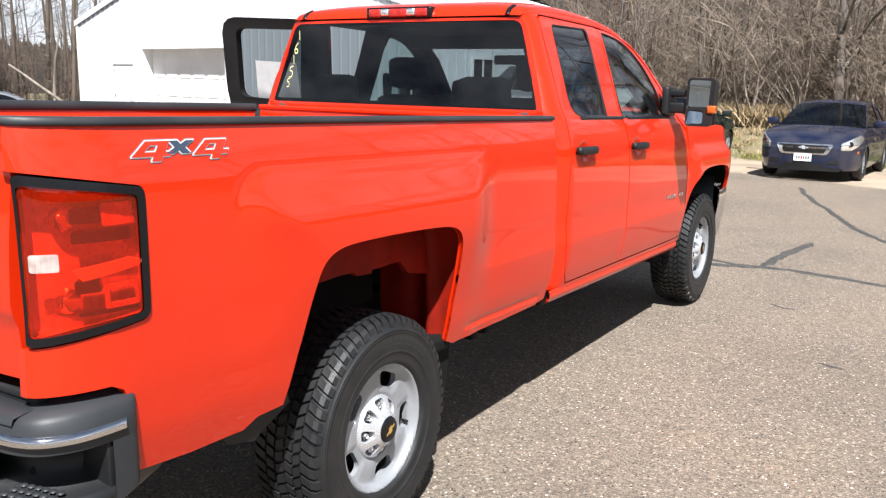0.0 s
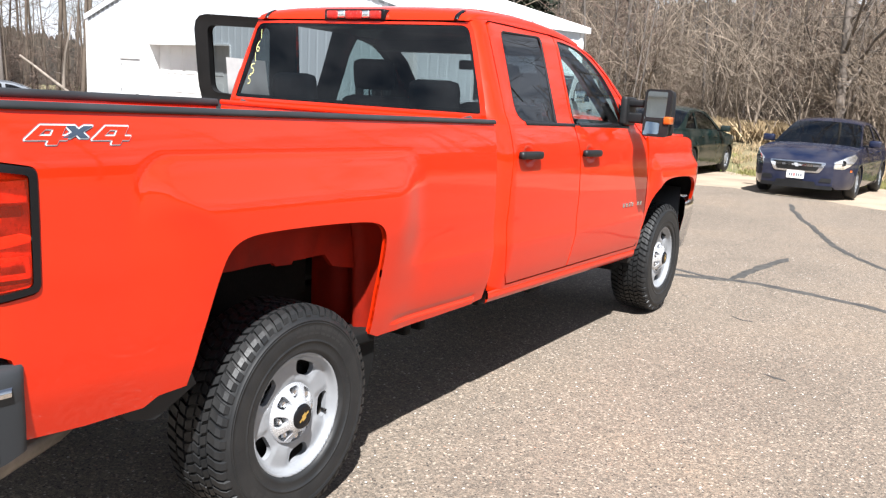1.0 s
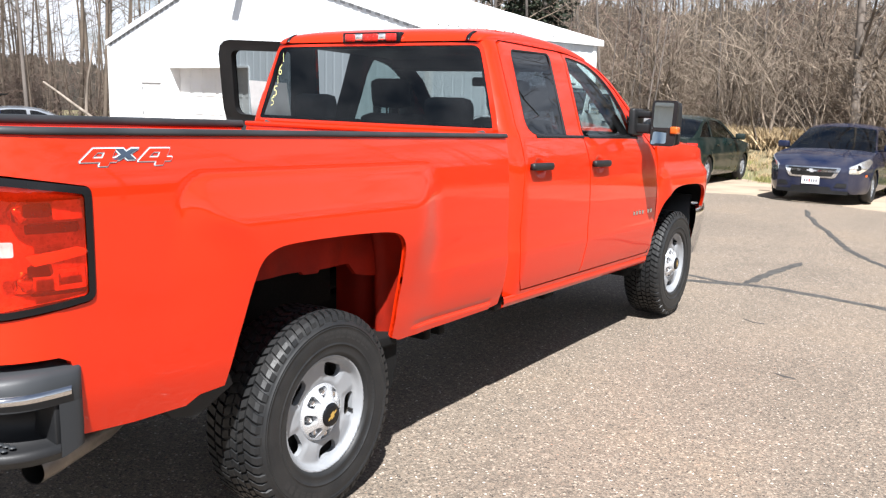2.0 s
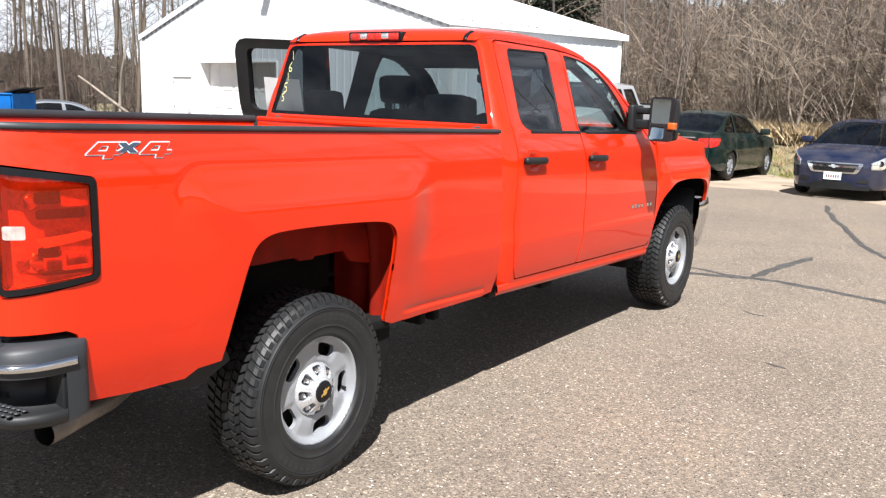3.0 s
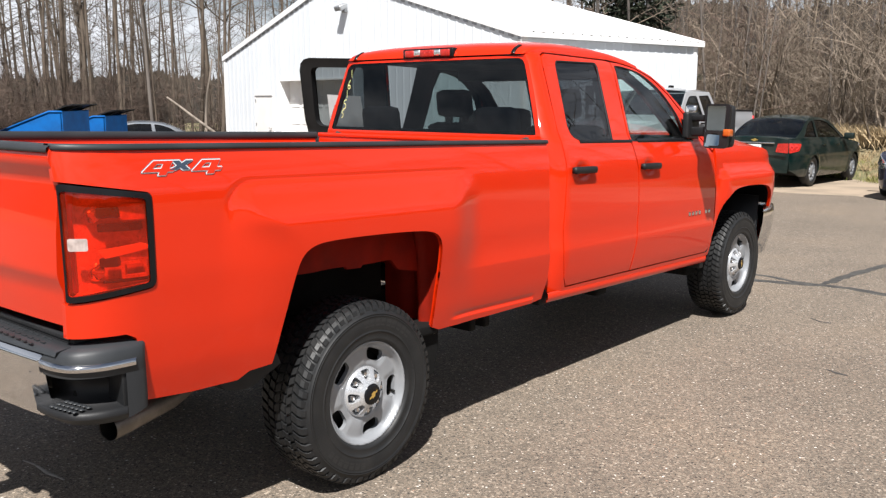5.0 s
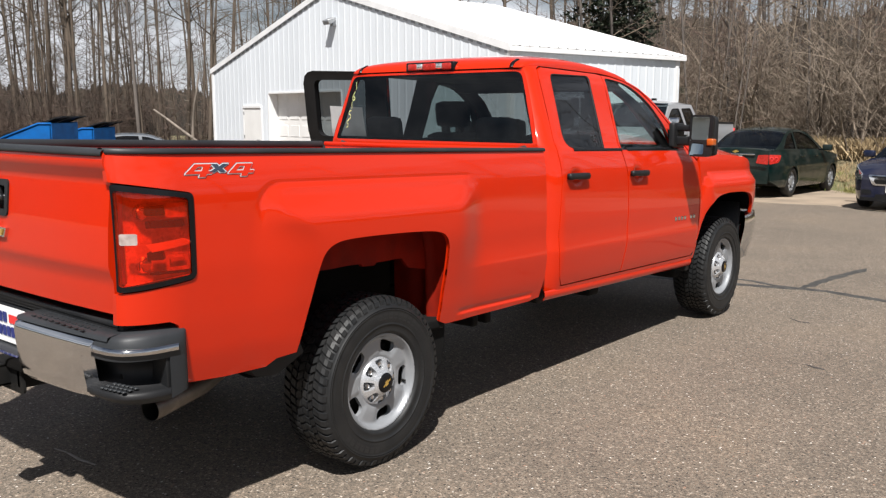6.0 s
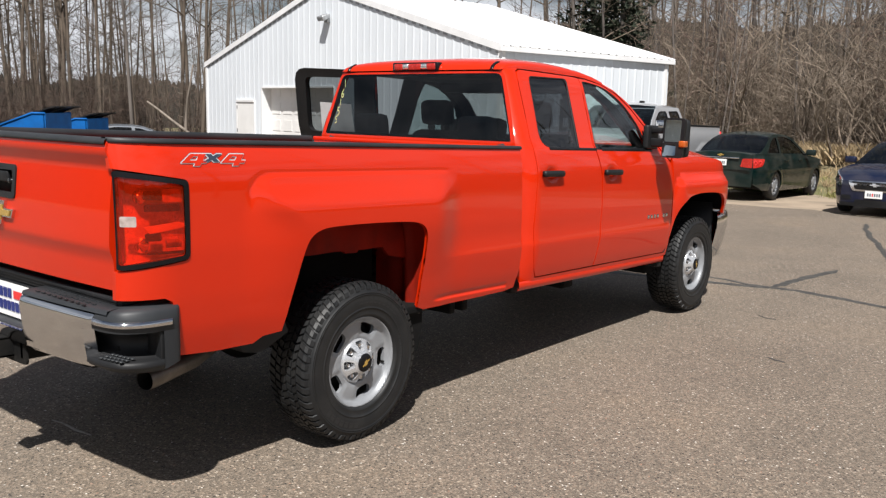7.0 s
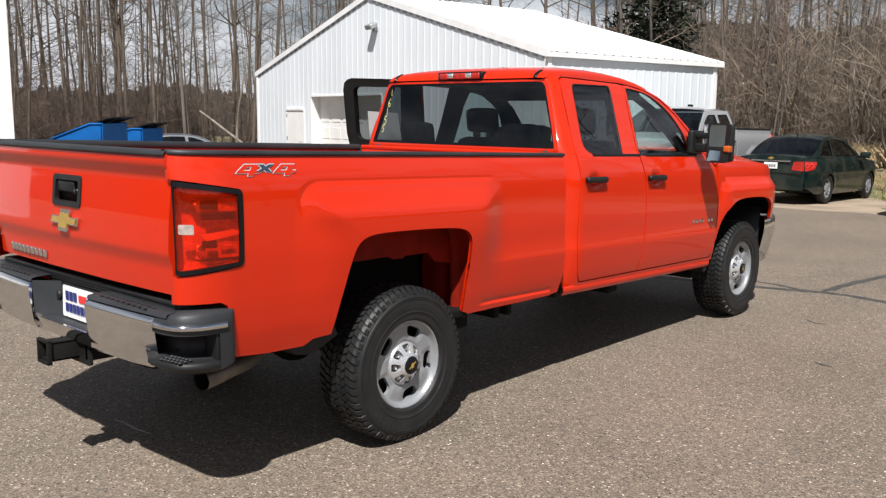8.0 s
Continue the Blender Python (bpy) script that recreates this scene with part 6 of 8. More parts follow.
    cap = part("centre_cap", sheet([(0.118 * math.cos(2 * math.pi * k / 56), 0.118 * math.sin(2 * math.pi * k / 56)) for k in range(56)], lambda u, v: Vector((u, v, curve_at(cp_r, cp_z, math.hypot(u, v)))),
                                   holes=holes, step=0.006, back=(0, 0, -1), depth=0.03), CAP_SILVER, w)
    part("cap_back", lathe([(0.0, 0.064), (0.112, 0.058)], Matrix.Identity(4), 32), DULL_BLACK, cap)
    for k in range(8):
        a = 2 * math.pi * (k + 0.5) / 8
        part("lug_nut", lathe([(0.0, 0.040), (0.010, 0.039), (0.0135, 0.032), (0.0135, 0.0)], Matrix.Translation((0.083 * math.cos(a), 0.083 * math.sin(a), 0.056)), 6), CHROME, cap, smooth=False)
    em = part("cap_badge", lathe([(0.0, 0.1345), (0.030, 0.1340), (0.043, 0.1325), (0.047, 0.1260)], Matrix.Identity(4), 28), TRIM_BLACK, cap)
    part("badge_cross", sheet(cross_shape(0.058, 0.023), lambda u, v: Vector((0.62 * u - 0.78 * v, 0.78 * u + 0.62 * v, 0.1356)), step=0.02), GOLD, em, smooth=False)
    return w


def axle_pose(x, y, turn, sg):
    return Matrix.Translation((x, y, TR)) @ pose(0, 0, 0, 90, 0, 90 if sg > 0 else -90) @ pose(0, 0, 0, 0, 0, turn)


first_wheel = wheel(axle_pose(0.835, 0, -19, 1))
for x, y, turn, sg in ((0.835, WB, 47, 1), (-0.835, 0, 75, -1), (-0.835, WB, 5, -1)):
    copy_thing(first_wheel, axle_pose(x, y, turn, sg))

# cab inside
def seat(name, x0, x1, y, parent, rest_h, heads):
    s = tpart(name, box(x0, x1, y, y + 0.52, 0.98, 1.14, 0.05), CLOTH, parent)
    tpart("backrest", box(x0, x1, -0.07, 0.07, 0.0, rest_h, 0.05, m=Matrix.Translation((0, y + 0.02, 1.10)) @ pose(0, 0, 0, 12, 0, 0)), CLOTH, s)
    for h in heads:
        tpart("headrest", box(h - 0.14, h + 0.14, -0.05, 0.05, 0.0, 0.19, 0.045, m=Matrix.Translation((0, y - 0.11, 1.10 + rest_h + 0.03)) @ pose(0, 0, 0, 8, 0, 0)), CLOTH, s)
        for q in (-0.05, 0.05):
            tpart("headrest_post", tube([(h + q, y - 0.09, 1.05 + rest_h), (h + q, y - 0.105, 1.16 + rest_h)], 0.006, 6), STEEL, s)
    return s


seat("rear_bench", -0.72, 0.72, 1.66, truck, 0.34, (-0.47, 0.47))
seat("front_seat", -0.70, -0.17, 2.36, truck, 0.47, (-0.44,))
seat("front_seat", 0.17, 0.70, 2.36, truck, 0.47, (0.44,))
tpart("middle_seat", box(-0.16, 0.12, 2.24, 2.40, 1.02, 1.665, 0.05), CLOTH)
tpart("parcel_shelf", box(-0.78, 0.78, 1.41, 1.50, 1.10, 1.50, 0.02), CLOTH)
dash = tpart("dashboard", box(-0.83, 0.83, 3.02, 3.42, 1.0, 1.50, 0.07), PLASTIC)
tpart("steering_wheel", lathe([(0.17 + 0.014 * math.cos(t), 0.014 * math.sin(t)) for t in [2 * math.pi * k / 8 for k in range(9)]], Matrix.Translation((-0.42, 2.93, 1.33)) @ pose(0, 0, 0, 68, 0, 0), 32), PLASTIC, dash)
tpart("headliner", box(-0.66, 0.66, 1.53, 2.60, 1.935, 1.950), GREY_PLASTIC)
tpart("windscreen_header", box(-0.67, 0.67, 2.55, 2.70, 1.865, 1.955, 0.01), GREY_PLASTIC)
tpart("inside_mirror", box(-0.12, 0.12, 2.72, 2.75, 1.77, 1.83, 0.015), PLASTIC)
for sg in (1, -1):
    tpart("pillar_trim", loft([[(x + dx, y, z) for dx, y in ((0.0, 2.16), (-0.06, 2.18), (-0.06, 2.32), (0.0, 2.34))] for x, z in ((0.885, 1.47), (0.80, 1.70), (0.72, 1.95))]), GREY_PLASTIC, sgn=sg)
    tpart("front_pillar_trim", loft([[(x + dx, y + dy, z + dz) for dx, dy, dz in ((0.0, 0.0, 0.0), (-0.03, -0.03, -0.02), (-0.11, 0.0, 0.0), (-0.10, 0.03, 0.01))]
                                     for x, y, z in ((0.69, 2.60, 1.925), (0.735, 2.86, 1.80), (0.79, 3.12, 1.60), (0.83, 3.32, 1.44))]), GREY_PLASTIC, sgn=sg)
    tpart("mirror_sail", sheet([(3.10, 1.484), (3.25, 1.484), (3.075, 1.62), (3.06, 1.60)], lambda u, v: cab_side(u, v) + Vector((0.003, 0, 0)), step=0.05), TRIM_BLACK, sgn=sg)
    tpart("inner_door_card", box(0.80, 0.86, 1.55 if sg > 0 else 2.35, 3.35, 0.70, 1.455, 0.02), PLASTIC, sgn=sg)

# ---- other vehicles ----
def road_wheel(parent, x, y, r, width, sg, rim_mat, spokes=5):
    w = new("wheel")
    w.parent = parent
    w.empty_display_size = 0.1
    w.matrix_basis = Matrix.Translation((x * sg, y, r)) @ pose(0, 0, 0, 90, 0, 90 if sg > 0 else -90)
    h, ri = width / 2, r * 0.66
    part("tyre", lathe([(ri, -h * 0.8), (ri + 0.02, -h), (r * 0.9, -h), (r * 0.985, -h * 0.75), (r, -h * 0.4), (r, h * 0.4), (r * 0.985, h * 0.75), (r * 0.9, h), (ri + 0.02, h), (ri, h * 0.8)], Matrix.Identity(4), 36), RUBBER, w)
    holes = []
    for k in range(spokes):
        a = 2 * math.pi * k / spokes
        lp = rounded([(ri * 0.36, -ri * 0.13), (ri * 0.84, -ri * 0.36), (ri * 0.84, ri * 0.36), (ri * 0.36, ri * 0.13)], ri * 0.08, 3)
        holes.append([(p[0] * math.cos(a) - p[1] * math.sin(a), p[0] * math.sin(a) + p[1] * math.cos(a)) for p in lp])
    part("rim", sheet([(ri * math.cos(t), ri * math.sin(t)) for t in [2 * math.pi * k / 40 for k in range(40)]], lambda u, v: Vector((u, v, h * (0.75 - 0.25 * math.hypot(u, v) / ri) + (0.25 * h if math.hypot(u, v) > ri * 0.93 else 0))),
                      holes=holes, step=0.03, back=(0, 0, -1), depth=0.03), rim_mat, w)
    part("brake_disc", lathe([(0, 0.0), (ri * 0.95, 0.0), (ri, -0.02)], Matrix.Identity(4), 24), DULL_BLACK, w)


def ring_strip(win, place, width, out):
    cen = sum((Vector(p) for p in win), Vector((0, 0))) / len(win)
    return loft([[place(*p) + Vector((out, 0, 0)), place(*(Vector(p) + (cen - Vector(p)).normalized() * width)) + Vector((out, 0, 0))] for p in list(win) + list(win[:1])])


def mirrored(bm, sg):
    return flipped(bm) if sg < 0 else bm


def sedan(label, at, body_paint, tail_on=True):
    car = thing("parked_car", label, "car", group="parked cars", at=at)
    BY_, BZ_ = [-0.99, -0.7, 0.0, 1.0, 2.0, 2.4, 3.0, 3.3, 3.5, 3.62], [0.97, 1.00, 0.985, 0.965, 0.945, 0.935, 0.86, 0.79, 0.72, 0.66]
    ZZ, XX = [0.18, 0.26, 0.36, 0.55, 0.70, 0.82, 0.90, 0.98], [0.82, 0.865, 0.885, 0.900, 0.895, 0.878, 0.850, 0.815]
    GZ, GX = [0.93, 1.10, 1.25, 1.36, 1.43], [0.800, 0.740, 0.680, 0.630, 0.580]

    def body(u, v):
        x = curve_at(ZZ, XX, v)
        if u > 2.85:
            x -= 0.30 * ((u - 2.85) / 0.77) ** 2.4
        if u < -0.25:
            x -= 0.17 * ((-0.25 - u) / 0.74) ** 2.2
        for c in (0.0, 2.685):
            d = math.hypot(u - c, v - 0.31)
            x += 0.014 * (1 - smoothstep(0.36, 0.46, d))
        x += 0.008 * smoothstep(0.60, 0.66, v) * (1 - smoothstep(0.66, 0.74, v))
        return Vector((x, u, v))

    def house(u, v):
        return Vector((curve_at(GZ, GX, v) - (0.10 * ((-0.1 - u) / 0.6) ** 2 if u < -0.1 else 0), u, v))

    def arc(c):
        return [(c + 0.345 * math.cos(t), 0.305 + 0.345 * math.sin(t)) for t in [math.pi * (1.08 - 1.16 * i / 16) for i in range(17)]]
    belt = list(zip(BY_, BZ_))
    low = [(-0.93, 0.34), (-0.60, 0.22), (-0.36, 0.21)] + arc(0.0) + [(0.40, 0.19), (2.28, 0.19)] + arc(2.685) + [(3.06, 0.20), (3.45, 0.20), (3.60, 0.27), (3.63, 0.45)]
    for sg in (1, -1):
        s = part("body_side", mirrored(sheet(low + list(reversed(belt)) + [(-1.02, 0.75), (-1.0, 0.55)], body, step=0.06, back=(-1, 0, 0), depth=0.04), sg), body_paint, car)
        for c in (0.0, 2.685):
            part("wheel_arch", mirrored(loft([[body(y, z) + Vector((-0.03, 0, 0)), Vector((0.55, y, z))] for y, z in arc(c)]), sg), DULL_BLACK, s)
            road_wheel(car, 0.785, c, 0.318, 0.205, sg, ALLOY)
        for y in (0.42, 1.32, 2.28):
            part("door_gap", mirrored(loft([[body(y + 0.06 * math.sin((z - 0.3) * 2.2) * (y < 0.5) - 0.004, z) + Vector((0.002, 0, 0)), body(y + 0.06 * math.sin((z - 0.3) * 2.2) * (y < 0.5) + 0.004, z) + Vector((0.002, 0, 0))] for z in [0.28 + 0.066 * i for i in range(11)]]), sg), DULL_BLACK, s)
        for y in (0.50, 1.42):
            part("door_handle", mirrored(box(0.0, 0.03, y, y + 0.20, 0.835, 0.865, 0.008, m=Matrix.Translation((body(y, 0.85).x, 0, 0))), sg), body_paint, s)
        top = [(-0.62, 0.99), (-0.35, 1.14), (-0.05, 1.285), (0.25, 1.375), (0.60, 1.418), (1.05, 1.415), (1.40, 1.365), (1.75, 1.225), (2.10, 1.05), (2.32, 0.935)]
        w1 = rounded([(-0.30, 1.015), (0.42, 1.005), (0.47, 1.355), (0.28, 1.335), (0.02, 1.235)], [0.03, 0.02, 0.03, 0.08, 0.08], 4)
        w2 = rounded([(0.52, 1.005), (2.02, 0.985), (1.72, 1.165), (1.38, 1.315), (1.02, 1.372), (0.56, 1.367)], [0.02, 0.03, 0.05, 0.1, 0.1, 0.03], 4)
        g = part("window_frame", mirrored(sheet(top + [(1.0, 0.955), (0.0, 0.975)], house, holes=[w1, w2], step=0.07, back=(-1, 0, 0), depth=0.03), sg), body_paint, car)
        for w in (w1, w2):
            part("side_window", mirrored(sheet(w, lambda u, v: house(u, v) + Vector((-0.012, 0, 0)), step=0.15), sg), CAR_GLASS, g)
            part("window_trim", mirrored(ring_strip(w, house, 0.022, 0.002), sg), TRIM_BLACK, g)
        part("wing_mirror", mirrored(box(-0.11, 0.11, -0.06, 0.07, -0.07, 0.07, 0.035, m=Matrix.Translation((0.99, 1.93, 1.02))), sg), body_paint, car)
        part("mirror_stalk", mirrored(box(0.78, 0.92, 1.93, 1.98, 0.955, 0.985, 0.008), sg), TRIM_BLACK, car)
        # lamps
        hl = rounded([(2.98, 0.785), (3.42, 0.575), (3.61, 0.575), (3.595, 0.70), (3.36, 0.79), (3.10, 0.845)], 0.02, 3)
        h = part("headlamp", mirrored(sheet(hl, lambda u, v: body(u, v) + Vector((0.006, 0.004, 0)), step=0.05, back=(-1, 0, 0), depth=0.02), sg), LAMP_SILVER, car, "clear swept-back headlamp")
        part("lamp_bowl", mirrored(lathe([(0.0, 0.0), (0.05, 0.012), (0.055, 0.02)], Matrix.Translation(body(3.45, 0.68) + Vector((-0.005, 0.012, 0))) @ pose(0, 0, 0, -70, 40, 0), 14), sg), DULL_BLACK, h)
        tl = rounded([(-0.985, 0.70), (-0.72, 0.74), (-0.60, 0.89), (-0.985, 0.90)], [0.01, 0.05, 0.03, 0.01], 4)
        t = part("tail_lamp", mirrored(sheet(tl, lambda u, v: body(u, v) + Vector((0.007, -0.003, 0)), step=0.05, back=(-1, 0, 0), depth=0.02), sg), LAMP_RED_LIT, car, "red wrap-round tail lamp")
        part("tail_lamp_inner", mirrored(sheet(rounded([(0.46, 0.72), (0.715, 0.70), (0.715, 0.90), (0.50, 0.89)], 0.02), lambda u, v: Vector((u, -1.025 - 0.045 * (1 - (u / 0.72) ** 2) - 0.008, v)), step=0.05, back=(0, 1, 0), depth=0.02), sg), LAMP_RED_LIT, t)
        for yy in (-0.80, -0.93):
            part("lamp_ring", mirrored(lathe([(0.030, 0.0), (0.042, 0.003), (0.050, 0.0)], Matrix.Translation(body(yy, 0.81) + Vector((0.012, -0.006, 0))) @ pose(0, 0, 0, 0, 90, -40), 16), sg), RED_VINYL, t)
        part("marker", mirrored(sheet([(3.20, 0.52), (3.27, 0.52), (3.27, 0.56), (3.20, 0.56)], lambda u, v: body(u, v) + Vector((0.004, 0, 0)), step=0.1), sg), AMBER, car)
        part("fog_grille", mirrored(sheet(rounded([(0.40, 0.33), (0.60, 0.33), (0.60, 0.40), (0.44, 0.40)], 0.01), lambda u, v: Vector((u, 3.625 + 0.10 * (1 - (u / 0.62) ** 2) + 0.006, v)), step=0.05), sg), PLASTIC, car)
    # nose, tail, bonnet, boot
    nose = lambda u, v: Vector((u, 3.62 + 0.10 * (1 - (u / 0.62) ** 2) - 0.25 * max(0, v - 0.62) - 0.10 * max(0, 0.34 - v), v))
    part("front_bumper", sheet([(-0.625, 0.20), (0.625, 0.20), (0.61, 0.66), (0.3, 0.705), (-0.3, 0.705), (-0.61, 0.66)], nose, step=0.06), body_paint, car)
    fg = part("grille", sheet(rounded([(-0.40, 0.485), (0.40, 0.485), (0.50, 0.68), (-0.50, 0.68)], 0.05), lambda u, v: nose(u, v) + Vector((0, 0.012, 0)), step=0.06, back=(0, -1, 0), depth=0.02), CHROME, car, "dark mesh grille in a chrome frame", smooth=False)
    for z0, z1, w0, w1_ in ((0.515, 0.592, 0.345, 0.385), (0.628, 0.658, 0.41, 0.425)):
        part("grille_mesh", sheet(rounded([(-w0, z0), (w0, z0), (w1_, z1), (-w1_, z1)], 0.02), lambda u, v: nose(u, v) + Vector((0, 0.017, 0)), step=0.08), DULL_BLACK, fg)
    part("front_emblem", sheet(cross_shape(0.17, 0.065), lambda u, v: nose(u, v + 0.61) + Vector((0, 0.028, 0)), step=0.05, back=(0, -1, 0), depth=0.012), CAP_SILVER, fg, smooth=False)
    part("front_valance", sheet([(-0.63, 0.195), (0.63, 0.195), (0.63, 0.262), (-0.63, 0.262)], lambda u, v: nose(u, v) + Vector((0, 0.010, 0)), step=0.08), PLASTIC, car)
    part("lower_intake", sheet(rounded([(-0.36, 0.255), (0.36, 0.255), (0.33, 0.325), (-0.33, 0.325)], 0.015), lambda u, v: nose(u, v) + Vector((0, 0.006, 0)), step=0.08), PLASTIC, car)
    fp = part("number_plate", sheet([(-0.152, 0.365), (0.152, 0.365), (0.152, 0.50), (-0.152, 0.50)], lambda u, v: Vector((u, 3.745, v)), step=0.1, back=(0, -1, 0), depth=0.01), WHITE_VINYL, car, "white number plate with dark bars", smooth=False)
    for i in range(6):
        part("plate_bar", box(-0.115 + i * 0.04, -0.115 + i * 0.04 + 0.026, 3.746, 3.748, 0.40, 0.455), GREY_VINYL if i != 3 else RED_VINYL, fp, smooth=False)
    tailf = lambda u, v: Vector((u, -1.025 - 0.045 * (1 - (u / 0.72) ** 2) + 0.10 * max(0, 0.45 - v), v))
    part("rear_bumper", sheet([(-0.715, 0.30), (0.715, 0.30), (0.735, 0.66), (0.725, 0.97), (0.4, 1.005), (-0.4, 1.005), (-0.725, 0.97), (-0.735, 0.66)], tailf, step=0.06), body_paint, car)
    part("bumper_groove", box(-0.70, 0.70, -1.082, -1.05, 0.645, 0.655), DULL_BLACK, car, smooth=False)
    part("boot_chrome", box(-0.44, 0.44, -1.098, -1.06, 0.885, 0.915, 0.008), CHROME, car)
    part("boot_emblem", sheet(cross_shape(0.15, 0.055), lambda u, v: tailf(u, v + 0.955) + Vector((0, -0.014, 0)), step=0.05, back=(0, 1, 0), depth=0.012), GOLD, car, smooth=False)
    rp = part("number_plate", sheet([(-0.152, 0.735), (0.152, 0.735), (0.152, 0.865), (-0.152, 0.865)], lambda u, v: Vector((u, -1.086, v)), step=0.1, back=(0, 1, 0), depth=0.01), WHITE_VINYL, car, smooth=False)
    for i in range(6):
        part("plate_bar", box(-0.115 + i * 0.04, -0.115 + i * 0.04 + 0.026, -1.089, -1.087, 0.765, 0.825), GREY_VINYL, rp, smooth=False)

    def deck(prof, n=15):
        rows = []
        for y, zc, ze in prof:
            w = body(y, min(ze, 0.98)).x - 0.002
            rows.append([(w * (2 * k / (n - 1) - 1), y, ze + (zc - ze) * (1 - abs(2 * k / (n - 1) - 1) ** 3)) for k in range(n)])
        return loft(rows)
    part("bonnet", deck([(2.28, 0.985, 0.938), (2.6, 0.955, 0.91), (2.9, 0.915, 0.87), (3.2, 0.855, 0.81), (3.4, 0.79, 0.752), (3.52, 0.735, 0.70), (3.62, 0.665, 0.655)]), body_paint, car)
    part("boot_lid", deck([(-1.03, 0.965, 0.95), (-1.0, 1.015, 0.97), (-0.93, 1.035, 0.98), (-0.75, 1.03, 0.995), (-0.5, 1.025, 0.995)]), body_paint, car)

    def canopy(prof, n=15):
        rows = []
        for y, z, cr in prof:
            w = house(y, z).x
            rows.append([(w * (2 * k / (n - 1) - 1), y, z + cr * (1 - abs(2 * k / (n - 1) - 1) ** 2.6)) for k in range(n)])
        return loft(rows)
    part("rear_window", canopy([(-0.66, 0.985, 0.03), (-0.35, 1.145, 0.035), (-0.05, 1.29, 0.04), (0.12, 1.345, 0.045)]), CAR_GLASS, car)
    rf = part("roof", canopy([(0.12, 1.345, 0.048), (0.25, 1.378, 0.05), (0.6, 1.42, 0.055), (1.05, 1.417, 0.055), (1.30, 1.385, 0.05), (1.42, 1.36, 0.045)]), body_paint, car)
    part("windscreen", canopy([(1.42, 1.36, 0.043), (1.75, 1.225, 0.045), (2.10, 1.05, 0.05), (2.36, 0.925, 0.055)]), CAR_GLASS, car)
    part("aerial", tube([(0, 0.30, 1.43), (0, 0.26, 1.47), (0, 0.12, 1.56)], [0.02, 0.008, 0.004], 8), TRIM_BLACK, rf)
    part("cabin_floor", box(-0.78, 0.78, -0.8, 2.9, 0.25, 0.62), DULL_BLACK, car)
    part("dashboard", box(-0.72, 0.72, 1.75, 2.2, 0.62, 0.94, 0.05), PLASTIC, car)
    part("rear_seat", box(-0.62, 0.62, -0.28, 0.0, 0.6, 1.05, 0.05), CLOTH, car)
    for x in (-0.37, 0.37):
        part("front_seat", join(box(x - 0.23, x + 0.23, 0.85, 1.0, 0.6, 1.12, 0.05), box(x - 0.12, x + 0.12, 0.85, 0.95, 1.15, 1.30, 0.04)), CLOTH, car)
    return car


def on_lot(x, y, turn):
    g = math.degrees(math.atan(-0.0165))
    return Matrix.Translation((x, y, ground_z(y, x))) @ pose(0, 0, 0, g * math.cos(radians(turn)), 0, turn)


sedan("dark blue parked sedan facing the lot, chrome grille", on_lot(0.03, 18.40, 177.7), BLUE_PAINT)
sedan("dark green parked sedan seen from behind", on_lot(-3.66, 17.25, -1.5) @ Matrix.Scale(1.045, 4, (0, 0, 1)), GREEN_PAINT)
sedan("silver-grey parked sedan beyond the blue bins", on_lot(-26.60, 16.50, 150.0) @ Matrix.Scale(1.06, 4) @ Matrix.Scale(1.14, 4, (0, 1, 0)), GREY_PAINT)


